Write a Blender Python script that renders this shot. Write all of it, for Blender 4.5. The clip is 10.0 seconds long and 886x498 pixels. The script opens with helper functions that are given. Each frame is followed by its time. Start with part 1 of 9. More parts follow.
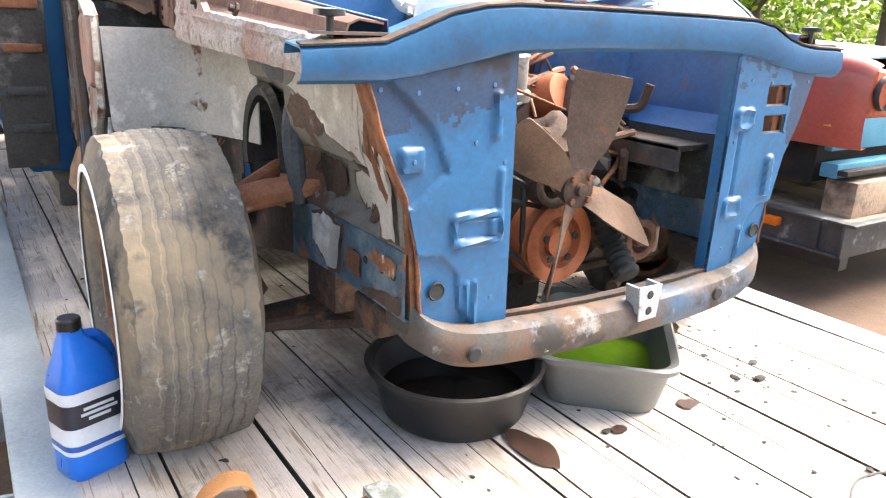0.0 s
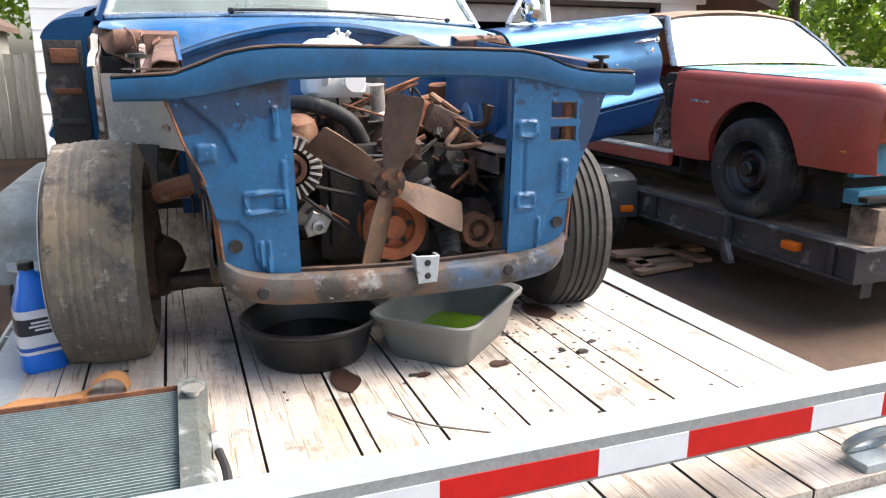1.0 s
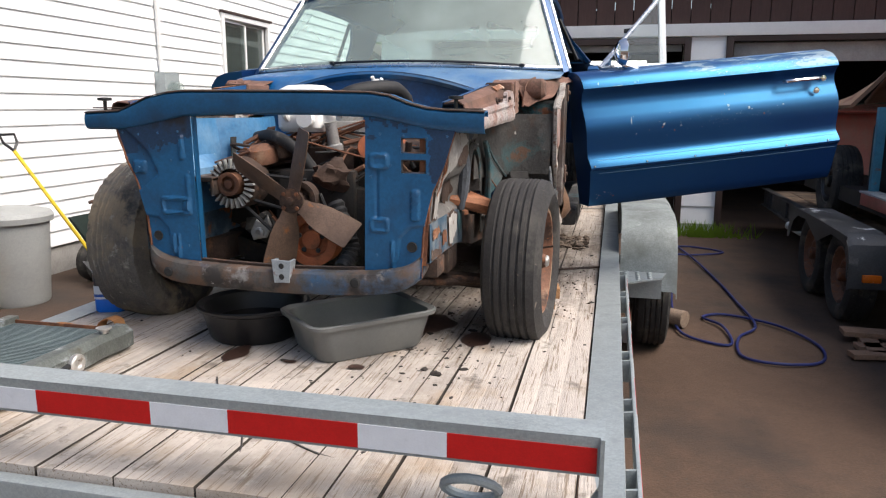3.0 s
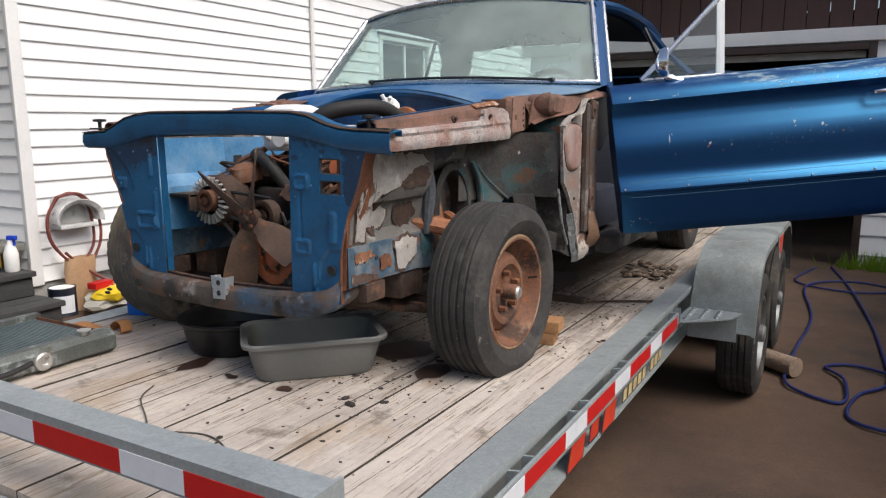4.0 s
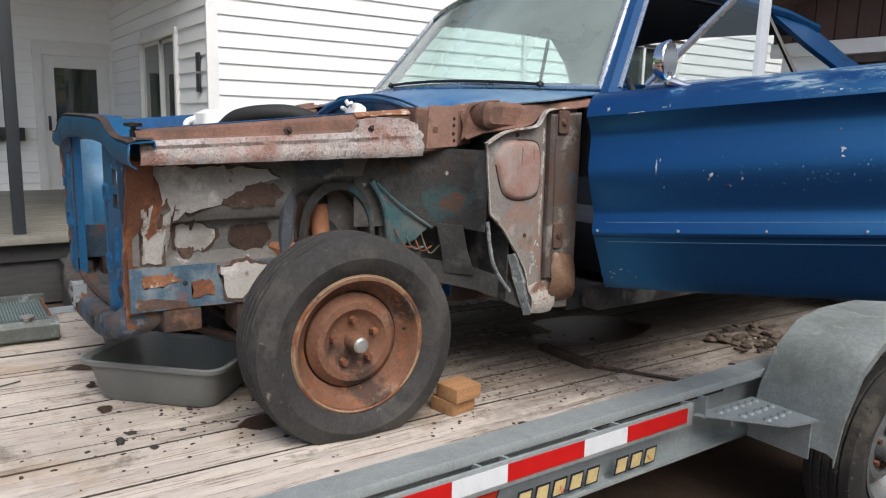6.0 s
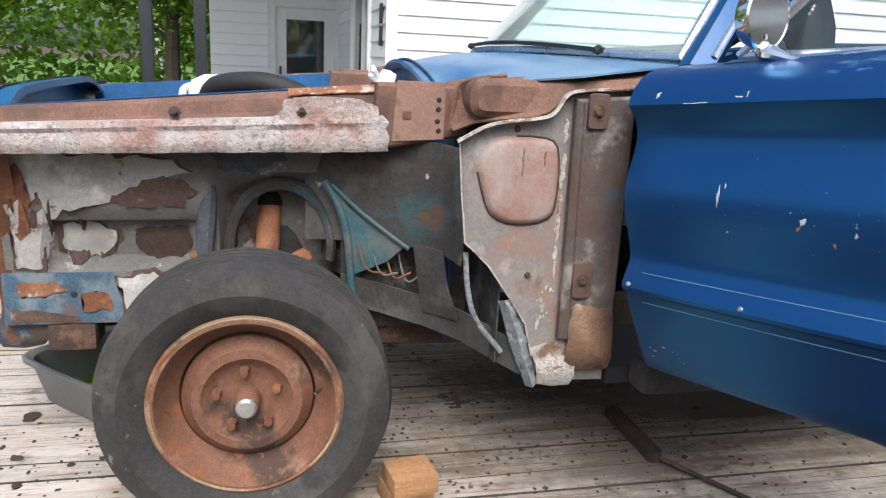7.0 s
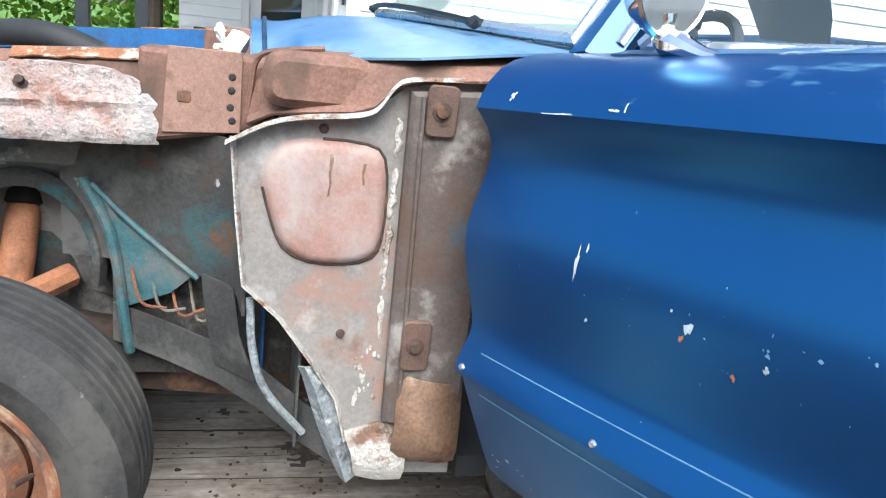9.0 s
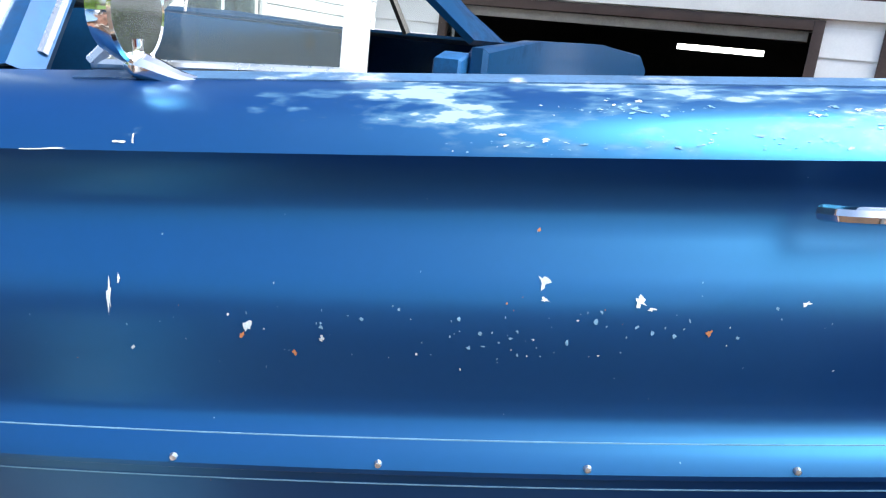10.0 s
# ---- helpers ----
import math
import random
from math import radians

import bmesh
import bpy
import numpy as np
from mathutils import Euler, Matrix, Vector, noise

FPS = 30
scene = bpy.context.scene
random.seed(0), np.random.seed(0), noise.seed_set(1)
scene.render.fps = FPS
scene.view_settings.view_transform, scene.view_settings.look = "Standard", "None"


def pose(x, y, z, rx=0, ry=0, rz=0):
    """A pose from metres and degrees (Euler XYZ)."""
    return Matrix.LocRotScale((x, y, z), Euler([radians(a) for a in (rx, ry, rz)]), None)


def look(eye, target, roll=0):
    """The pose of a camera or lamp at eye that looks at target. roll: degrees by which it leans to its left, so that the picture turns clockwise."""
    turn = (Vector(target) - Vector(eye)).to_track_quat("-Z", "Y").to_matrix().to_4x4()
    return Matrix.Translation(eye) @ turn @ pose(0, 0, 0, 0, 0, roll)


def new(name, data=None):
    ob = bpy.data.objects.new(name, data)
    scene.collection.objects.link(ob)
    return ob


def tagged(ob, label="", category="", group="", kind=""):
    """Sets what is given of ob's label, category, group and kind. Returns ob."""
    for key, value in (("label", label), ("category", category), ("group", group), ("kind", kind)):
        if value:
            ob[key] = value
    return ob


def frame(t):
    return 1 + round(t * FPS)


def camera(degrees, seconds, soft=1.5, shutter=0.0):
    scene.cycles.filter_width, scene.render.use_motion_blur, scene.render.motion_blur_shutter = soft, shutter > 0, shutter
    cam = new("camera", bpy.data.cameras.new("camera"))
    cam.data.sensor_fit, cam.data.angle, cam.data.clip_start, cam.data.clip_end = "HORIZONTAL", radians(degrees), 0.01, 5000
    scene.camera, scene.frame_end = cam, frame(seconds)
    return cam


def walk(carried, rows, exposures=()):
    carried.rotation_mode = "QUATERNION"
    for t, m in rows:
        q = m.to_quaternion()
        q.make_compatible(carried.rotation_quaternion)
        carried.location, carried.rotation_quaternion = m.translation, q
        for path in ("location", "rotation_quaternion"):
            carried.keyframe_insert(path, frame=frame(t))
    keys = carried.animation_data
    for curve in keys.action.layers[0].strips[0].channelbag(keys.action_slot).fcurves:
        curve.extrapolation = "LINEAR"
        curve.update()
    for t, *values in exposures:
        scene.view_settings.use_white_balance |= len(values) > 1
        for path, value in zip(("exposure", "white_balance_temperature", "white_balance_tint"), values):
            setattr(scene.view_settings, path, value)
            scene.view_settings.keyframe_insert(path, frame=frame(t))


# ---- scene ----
cam = camera(62.6, 10.0, soft=1.2)
# the way round the car: seconds, eye, target, roll
PATH = [
    (0, (-1.038, -0.932, 1.431), (0.018, 0.656, 0.829), 2.3),
    (0.5, (-0.786, -1.292, 1.44), (0.033, 0.467, 0.954), -0.6),
    (1, (-0.537, -1.715, 1.422), (0.129, 0.105, 0.927), 0.2),
    (1.5, (-0.197, -1.936, 1.401), (0.182, -0.022, 0.96), 0.4),
    (2, (0.163, -2.076, 1.415), (0.227, -0.118, 1.015), -1.6),
    (2.2, (0.316, -2.115, 1.415), (0.327, -0.158, 1.003), -0.9),
    (3.3, (1.212, -1.935, 1.409), (0.635, -0.057, 1.038), -0.2),
    (3.5, (1.341, -1.831, 1.403), (0.704, 0.028, 1.033), -0.6),
    (4, (1.725, -1.62, 1.423), (0.747, 0.09, 1.081), -0.2),
    (4.5, (1.974, -1.353, 1.445), (0.846, 0.266, 1.117), 3.2),
    (5, (2.201, -1.048, 1.479), (0.89, 0.421, 1.126), 0.8),
    (5.5, (2.399, -0.71, 1.49), (0.959, 0.623, 1.104), 2.8),
    (6, (2.433, -0.365, 1.463), (0.816, 0.761, 1.121), 1.5),
    (6.2, (2.386, -0.168, 1.47), (0.745, 0.925, 1.133), 3.6),
    (7.3, (2.065, 0.795, 1.57), (0.164, 1.095, 1.024), 1.5),
    (7.5, (2.014, 0.924, 1.573), (0.111, 1.192, 1.018), 1.8),
    (8, (1.872, 1.157, 1.592), (-0.063, 1.233, 1.096), 5.9),
    (8.5, (1.776, 1.229, 1.587), (-0.158, 1.257, 1.079), 4.7),
    (9, (1.765, 0.985, 1.58), (-0.06, 1.46, 1.015), 7.0),
    (9.5, (1.438, 0.616, 1.552), (0.501, 2.340, 1.163), 8.5),
    (10, (1.687, 0.787, 1.638), (0.902, 2.557, 1.136), 6.3),
]
EXPOSURES = [(0, 2.42, 7000, 10), (0.5, 1.85, 6900, 10), (1, 1.38, 6750, 10), (2, 0.85, 6600, 10), (3.5, 0.12, 6600, 11), (4.5, -0.15, 6500, 10), (6, 0.02, 6400, 9), (7.5, 0.72, 6050, 7),
             (8.5, 1.02, 5850, 4), (9, 1.12, 5850, 3), (9.5, 1.2, 5950, 3), (10, 1.32, 6200, 6)]
walk(cam, [(t, look(eye, target, roll)) for t, eye, target, roll in PATH], EXPOSURES)

# ---- sky and sun: bright haze ----
SUN_ELEV, SUN_AZ = 52.0, 99.0
world = bpy.data.worlds.new("sky")
scene.world = world
world.use_nodes = True
_nt = world.node_tree
_sky = _nt.nodes.new("ShaderNodeTexSky")
_sky.sky_type = "NISHITA"
_sky.sun_disc = False
_sky.sun_elevation = radians(SUN_ELEV)
_sky.sun_rotation = radians(SUN_AZ)
_sky.air_density, _sky.dust_density, _sky.ozone_density = 1.0, 4.0, 1.0
_bg = _nt.nodes["Background"]
_bg.inputs["Strength"].default_value = 0.15
_nt.links.new(_sky.outputs["Color"], _bg.inputs["Color"])
sun_data = bpy.data.lights.new("sun", "SUN")
sun_data.energy, sun_data.angle, sun_data.color = 3.1, radians(45), (1.0, 0.965, 0.925)
sun = new("sun", sun_data)
_a, _e = radians(SUN_AZ), radians(SUN_ELEV)
sun.matrix_world = look(Vector((math.sin(_a) * math.cos(_e), math.cos(_a) * math.cos(_e), math.sin(_e))) * 30, (0, 0, 0))

# ---- materials ----
def mat(name, color=(0.5, 0.5, 0.5), rough=0.6, metal=0.0, coat=0.0, bump=0.0, bump_scale=60.0, var=0.12, var_scale=6.0,
        patches=(), spec=0.5, grain=None, rand=0.0, bump_dist=0.01):
    """A procedural surface: base colour with two scales of variation, optional patches [(colour, scale, threshold, soft, rough)],
    grain=(axis scale vector) for stretched streaks, bump relief, rand: per-object tone."""
    m = bpy.data.materials.new(name)
    m.use_nodes = True
    nt = m.node_tree
    n, l = nt.nodes, nt.links
    b = n["Principled BSDF"]
    b.inputs["Metallic"].default_value = metal
    b.inputs["Coat Weight"].default_value = coat
    b.inputs["Coat Roughness"].default_value = 0.08
    b.inputs["Specular IOR Level"].default_value = spec
    tc = n.new("ShaderNodeTexCoord")
    vec = tc.outputs["Object"]
    if grain:
        mp = n.new("ShaderNodeMapping")
        mp.inputs["Scale"].default_value = grain
        l.new(vec, mp.inputs["Vector"])
        gvec = mp.outputs["Vector"]
    else:
        gvec = vec

    def noise_tex(scale, detail=6.0, v=None, rough_n=0.6):
        t = n.new("ShaderNodeTexNoise")
        t.inputs["Scale"].default_value = scale
        t.inputs["Detail"].default_value = detail
        t.inputs["Roughness"].default_value = rough_n
        l.new(v if v is not None else vec, t.inputs["Vector"])
        return t.outputs["Fac"]

    def ramp(fac, lo, hi):
        r = n.new("ShaderNodeMapRange")
        r.inputs["From Min"].default_value, r.inputs["From Max"].default_value = lo, hi
        l.new(fac, r.inputs["Value"])
        return r.outputs["Result"]

    def mix(fac, a, c):
        x = n.new("ShaderNodeMix")
        x.data_type = "RGBA"
        if isinstance(fac, float):
            x.inputs[0].default_value = fac
        else:
            l.new(fac, x.inputs[0])
        for sock, val in ((x.inputs[6], a), (x.inputs[7], c)):
            if isinstance(val, tuple):
                sock.default_value = (*val, 1)
            else:
                l.new(val, sock)
        return x.outputs[2]

    dark = tuple(c * (1 - 2.2 * var) for c in color)
    lite = tuple(min(1, c * (1 + 1.6 * var)) for c in color)
    col = mix(ramp(noise_tex(var_scale, v=gvec), 0.3, 0.7), dark, lite)
    col2 = mix(ramp(noise_tex(var_scale * 9, v=gvec), 0.35, 0.65), tuple(c * (1 - var) for c in color), lite)
    col = mix(0.4, col, col2)
    col3 = mix(ramp(noise_tex(max(70.0, var_scale * 22), 3.0), 0.42, 0.60), tuple(c * max(0.2, 1 - 3.0 * var) for c in color), tuple(min(1, c * (1 + 1.2 * var)) for c in color))
    col = mix(0.22, col, col3)
    if rand:
        oi = n.new("ShaderNodeObjectInfo")
        hs = n.new("ShaderNodeHueSaturation")
        mr = n.new("ShaderNodeMapRange")
        mr.inputs["To Min"].default_value, mr.inputs["To Max"].default_value = 1 - rand, 1 + rand
        l.new(oi.outputs["Random"], mr.inputs["Value"])
        l.new(mr.outputs["Result"], hs.inputs["Value"])
        l.new(col, hs.inputs["Color"])
        col = hs.outputs["Color"]
    rg = None
    for pcol, pscale, thr, soft, prough in patches:
        f = ramp(noise_tex(abs(pscale), 8.0, v=gvec if pscale < 0 else None, rough_n=0.65), thr - soft, thr + soft)
        col = mix(f, col, pcol)
        rx = n.new("ShaderNodeMix")
        l.new(f, rx.inputs[0])
        if rg is None:
            rx.inputs[2].default_value = rough
        else:
            l.new(rg, rx.inputs[2])
        rx.inputs[3].default_value = prough
        rg = rx.outputs[0]
    l.new(col, b.inputs["Base Color"])
    if rg is not None:
        l.new(rg, b.inputs["Roughness"])
    else:
        r2 = n.new("ShaderNodeMapRange")
        r2.inputs["To Min"].default_value, r2.inputs["To Max"].default_value = max(0.03, rough - 0.1), min(1, rough + 0.1)
        l.new(noise_tex(var_scale * 3), r2.inputs["Value"])
        l.new(r2.outputs["Result"], b.inputs["Roughness"])
    if bump:
        bp = n.new("ShaderNodeBump")
        bp.inputs["Strength"].default_value = bump
        bp.inputs["Distance"].default_value = bump_dist
        l.new(noise_tex(bump_scale, 5.0, v=gvec), bp.inputs["Height"])
        l.new(bp.outputs["Normal"], b.inputs["Normal"])
    return m


RUST = (0.20, 0.075, 0.035)
RUST2 = (0.33, 0.13, 0.05)
GREASE = (0.018, 0.016, 0.014)

m_ground = mat("packed_dirt_asphalt", (0.098, 0.060, 0.039), 0.95, bump=0.5, bump_scale=90, var=0.2, var_scale=1.1,
               patches=[((0.034, 0.025, 0.020), 0.7, 0.57, 0.1, 0.9), ((0.06, 0.05, 0.04), 38, 0.66, 0.04, 0.95)])
m_plank = mat("weathered_deck_wood", (0.49, 0.435, 0.385), 0.88, bump=0.7, bump_scale=11, var=0.075, var_scale=2.2, grain=(30, 1.1, 30), rand=0.10, bump_dist=0.003,
              patches=[((0.37, 0.27, 0.175), 3.0, 0.62, 0.10, 0.85), ((0.31, 0.265, 0.225), 1.7, 0.60, 0.10, 0.9), ((0.55, 0.50, 0.44), 7, 0.60, 0.08, 0.9), ((0.25, 0.195, 0.145), -4.5, 0.585, 0.03, 0.9), ((0.10, 0.078, 0.06), -6.5, 0.665, 0.018, 0.9), ((0.20, 0.17, 0.14), 9, 0.635, 0.05, 0.9), ((0.08, 0.065, 0.055), 45, 0.75, 0.02, 0.9)])
# dark board sides put the shade of the gaps into the colour
m_plank_edge = mat("gap_shade_plank_edge", (0.05, 0.04, 0.032), 0.95, var=0.3, var_scale=10)
m_galv = mat("galvanised_steel", (0.36, 0.40, 0.405), 0.5, metal=0.35, bump=0.12, bump_scale=40, var=0.14, var_scale=7,
             patches=[((0.30, 0.33, 0.34), 14, 0.58, 0.1, 0.6)])
m_galv_dull = mat("dulled_galvanised_sheet", (0.27, 0.30, 0.295), 0.6, metal=0.3, bump=0.12, bump_scale=40, var=0.18, var_scale=5, patches=[((0.17, 0.185, 0.175), 3.5, 0.58, 0.08, 0.7), ((0.42, 0.45, 0.45), 9, 0.68, 0.04, 0.5)])
m_dark_steel = mat("dark_painted_steel", (0.035, 0.037, 0.04), 0.5, var=0.25, bump=0.1, patches=[((0.16, 0.15, 0.14), 11, 0.7, 0.03, 0.8)])
m_red_tape = mat("red_reflective_tape", (0.52, 0.012, 0.012), 0.35, var=0.1, var_scale=20, patches=[((0.6, 0.55, 0.5), 60, 0.78, 0.02, 0.6)])
m_white_tape = mat("white_reflective_tape", (0.68, 0.71, 0.75), 0.35, var=0.05, var_scale=25, patches=[((0.5, 0.53, 0.56), 14, 0.66, 0.08, 0.5)])
m_rubber = mat("tyre_rubber", (0.027, 0.026, 0.025), 0.85, bump=0.5, bump_scale=130, var=0.3, var_scale=9, bump_dist=0.003,
               patches=[((0.085, 0.076, 0.062), 5.5, 0.58, 0.06, 0.95), ((0.012, 0.012, 0.012), 16, 0.60, 0.04, 0.8), ((0.13, 0.12, 0.105), 38, 0.66, 0.03, 0.95)])
m_rubber_worn = mat("worn_tyre_rubber", (0.12, 0.11, 0.098), 0.9, bump=0.35, bump_scale=110, var=0.2, var_scale=8, bump_dist=0.003,
                    patches=[((0.25, 0.195, 0.13), 4, 0.55, 0.1, 0.95), ((0.05, 0.048, 0.045), 7, 0.60, 0.05, 0.9), ((0.30, 0.28, 0.24), 22, 0.64, 0.05, 0.95)])
m_rubber_dusty = mat("dusty_cracked_rubber", (0.036, 0.034, 0.033), 0.85, bump=0.5, bump_scale=130, var=0.3, var_scale=7, bump_dist=0.003, patches=[((0.068, 0.063, 0.056), 5, 0.58, 0.06, 0.9), ((0.020, 0.019, 0.019), 9, 0.60, 0.05, 0.8), ((0.17, 0.145, 0.115), 26, 0.68, 0.03, 0.9)])
m_rust = mat("brown_rust", (0.155, 0.062, 0.032), 0.88, bump=0.5, bump_scale=70, var=0.3, var_scale=11, bump_dist=0.004,
             patches=[(RUST2, 14, 0.60, 0.08, 0.9), ((0.07, 0.04, 0.03), 7, 0.66, 0.07, 0.9)])
m_rust_wheel = mat("rusty_brown_wheel_paint", (0.185, 0.084, 0.048), 0.75, bump=0.5, bump_scale=60, var=0.22, var_scale=9, bump_dist=0.003,
                   patches=[((0.30, 0.19, 0.12), 8, 0.60, 0.06, 0.8), ((0.065, 0.038, 0.028), 6, 0.55, 0.05, 0.9), ((0.26, 0.09, 0.03), 25, 0.62, 0.04, 0.9)])
m_rim_lip = mat("tan_wheel_lip", (0.30, 0.20, 0.12), 0.7, var=0.25, var_scale=18, patches=[(RUST, 8, 0.52, 0.05, 0.9), ((0.07, 0.05, 0.04), 10, 0.60, 0.05, 0.9)])
m_dark_rust = mat("sooty_rust", (0.060, 0.036, 0.026), 0.9, bump=0.6, bump_scale=55, var=0.35, var_scale=8, bump_dist=0.006,
                  patches=[((0.18, 0.09, 0.05), 10, 0.62, 0.06, 0.9), (GREASE, 6, 0.6, 0.1, 0.7)])
m_grease = mat("oily_black_iron", (0.012, 0.011, 0.010), 0.75, bump=0.6, bump_scale=40, var=0.4, var_scale=9, bump_dist=0.006,
               patches=[((0.05, 0.03, 0.02), 9, 0.63, 0.06, 0.9)])
m_blue = mat("light_blue_support_paint", (0.008, 0.090, 0.212), 0.45, coat=0.08, bump=0.06, bump_scale=30, var=0.14, var_scale=5,
             patches=[((0.012, 0.03, 0.07), 3.2, 0.64, 0.1, 0.6), (RUST, 17, 0.71, 0.025, 0.9)])
m_blue_in = mat("blue_engine_bay_paint", (0.010, 0.085, 0.24), 0.45, coat=0.1, var=0.2, var_scale=4,
                patches=[((0.015, 0.03, 0.06), 3.5, 0.60, 0.1, 0.7), (RUST, 9, 0.68, 0.04, 0.9)])
m_blue_white = mat("faded_blue_inner_panel", (0.06, 0.21, 0.40), 0.4, coat=0.1, var=0.15, var_scale=4, patches=[((0.24, 0.38, 0.52), 2.6, 0.60, 0.12, 0.5), ((0.5, 0.55, 0.58), 14, 0.72, 0.02, 0.7), ((0.02, 0.08, 0.19), 4, 0.62, 0.1, 0.6)])
m_blue_rust = mat("blue_paint_bare_bottom", (0.068, 0.062, 0.057), 0.68, metal=0.05, bump=0.35, bump_scale=70, var=0.25, var_scale=9, bump_dist=0.003,
                  patches=[((0.025, 0.075, 0.15), 3.2, 0.56, 0.05, 0.5), ((0.12, 0.07, 0.045), 5, 0.53, 0.06, 0.9), ((0.03, 0.026, 0.024), 7, 0.57, 0.05, 0.8), ((0.24, 0.23, 0.22), 13, 0.64, 0.05, 0.6), ((0.42, 0.41, 0.39), 25, 0.72, 0.02, 0.7)])
m_white_fin = mat("pale_cast_fan_ring", (0.46, 0.46, 0.44), 0.5, metal=0.2, var=0.12, patches=[((0.25, 0.2, 0.15), 20, 0.66, 0.05, 0.8)])
m_apron = mat("grey_sealed_apron_steel", (0.155, 0.147, 0.137), 0.85, bump=0.7, bump_scale=45, var=0.16, var_scale=6, bump_dist=0.004,
              patches=[((0.17, 0.15, 0.135), 3.0, 0.54, 0.04, 0.9), ((0.11, 0.055, 0.035), 4.2, 0.575, 0.025, 0.9), ((0.04, 0.033, 0.03), 3.1, 0.58, 0.03, 0.8), ((0.36, 0.345, 0.33), 11, 0.63, 0.03, 0.9), ((0.045, 0.095, 0.105), 2.6, 0.63, 0.03, 0.8)])
m_apron_dark = mat("undercoated_black_steel", (0.04, 0.037, 0.034), 0.85, bump=0.8, bump_scale=50, var=0.3, var_scale=7, bump_dist=0.006,
                   patches=[((0.17, 0.16, 0.15), 6, 0.62, 0.06, 0.9), ((0.025, 0.085, 0.095), 4, 0.62, 0.04, 0.8), (RUST, 8, 0.66, 0.04, 0.9)])
m_rail_rust = mat("red_primer_rust_rail", (0.185, 0.098, 0.07), 0.85, bump=0.5, bump_scale=50, var=0.25, var_scale=10, bump_dist=0.003,
                  patches=[((0.09, 0.055, 0.04), 6, 0.55, 0.07, 0.9), ((0.42, 0.36, 0.33), 14, 0.68, 0.04, 0.9), ((0.38, 0.15, 0.05), 20, 0.70, 0.03, 0.9)])
m_rail_white = mat("pale_seam_sealer", (0.47, 0.425, 0.405), 0.9, bump=1.0, bump_scale=120, var=0.2, var_scale=12, bump_dist=0.006,
                   patches=[((0.34, 0.205, 0.17), 4.0, 0.53, 0.07, 0.9), ((0.22, 0.19, 0.18), 75, 0.58, 0.05, 0.9), ((0.24, 0.12, 0.085), 8, 0.62, 0.04, 0.9), ((0.34, 0.32, 0.31), 13, 0.60, 0.06, 0.9)])
m_frame_rail = mat("patchy_blue_white_frame", (0.055, 0.105, 0.155), 0.7, bump=0.3, bump_scale=40, var=0.25, var_scale=9,
                   patches=[((0.17, 0.20, 0.22), 9, 0.56, 0.06, 0.8), ((0.33, 0.12, 0.035), 8, 0.60, 0.03, 0.9), (RUST, 7, 0.62, 0.04, 0.9), ((0.03, 0.03, 0.03), 5, 0.66, 0.05, 0.9)])
m_cowl_side = mat("grey_pink_primer_panel", (0.225, 0.205, 0.19), 0.7, bump=0.3, bump_scale=35, var=0.16, var_scale=7,
                  patches=[((0.26, 0.155, 0.12), 5.5, 0.57, 0.06, 0.8), ((0.14, 0.07, 0.045), 7, 0.60, 0.06, 0.9), ((0.36, 0.345, 0.33), 6, 0.62, 0.05, 0.8), ((0.09, 0.045, 0.03), 16, 0.68, 0.03, 0.9)])
m_cowl_pink = mat("pink_primer_boss", (0.30, 0.175, 0.145), 0.75, bump=0.2, bump_scale=35, var=0.14, var_scale=9, patches=[((0.34, 0.30, 0.28), 6, 0.6, 0.1, 0.8), ((0.2, 0.1, 0.06), 16, 0.68, 0.05, 0.9)])
m_sealer = mat("cracked_seam_sealer", (0.50, 0.465, 0.42), 0.9, bump=1.0, bump_scale=90, var=0.2, var_scale=30, patches=[((0.17, 0.10, 0.07), 11, 0.56, 0.05, 0.9), ((0.25, 0.13, 0.08), 30, 0.6, 0.06, 0.9)])
m_chrome = mat("chrome", (0.78, 0.78, 0.8), 0.08, metal=1.0, var=0.04, patches=[((0.5, 0.46, 0.42), 30, 0.72, 0.03, 0.4)])
m_chrome_dull = mat("dull_bright_trim", (0.68, 0.69, 0.7), 0.28, metal=0.9, var=0.06)
m_alloy = mat("cast_aluminium", (0.48, 0.47, 0.45), 0.45, metal=0.7, var=0.15, patches=[((0.25, 0.2, 0.15), 20, 0.65, 0.05, 0.8)])
m_black_plastic = mat("black_plastic", (0.012, 0.012, 0.013), 0.38, var=0.2, bump=0.05)
m_grey_plastic = mat("grey_plastic_tub", (0.145, 0.15, 0.145), 0.5, var=0.06, bump=0.05, bump_scale=20)
m_oil = mat("used_engine_oil", (0.004, 0.004, 0.004), 0.04, var=0.0)
m_coolant = mat("green_coolant", (0.085, 0.18, 0.008), 0.05, var=0.1, var_scale=4)
m_black_in = mat("dark_cabin_trim", (0.016, 0.016, 0.018), 0.85, var=0.2)
m_seat = mat("dark_vinyl_seat", (0.03, 0.035, 0.05), 0.55, var=0.15)
m_white_plastic = mat("white_plastic", (0.78, 0.78, 0.76), 0.5, var=0.04, patches=[((0.55, 0.53, 0.48), 9, 0.66, 0.08, 0.6)])
m_orange = mat("orange_engine_paint", (0.36, 0.10, 0.035), 0.6, var=0.2, var_scale=14, patches=[(RUST, 14, 0.58, 0.06, 0.9), (GREASE, 9, 0.68, 0.05, 0.8)])
m_strap = mat("orange_ratchet_strap", (0.52, 0.24, 0.09), 0.9, var=0.12, var_scale=40, bump=0.4, bump_scale=200)
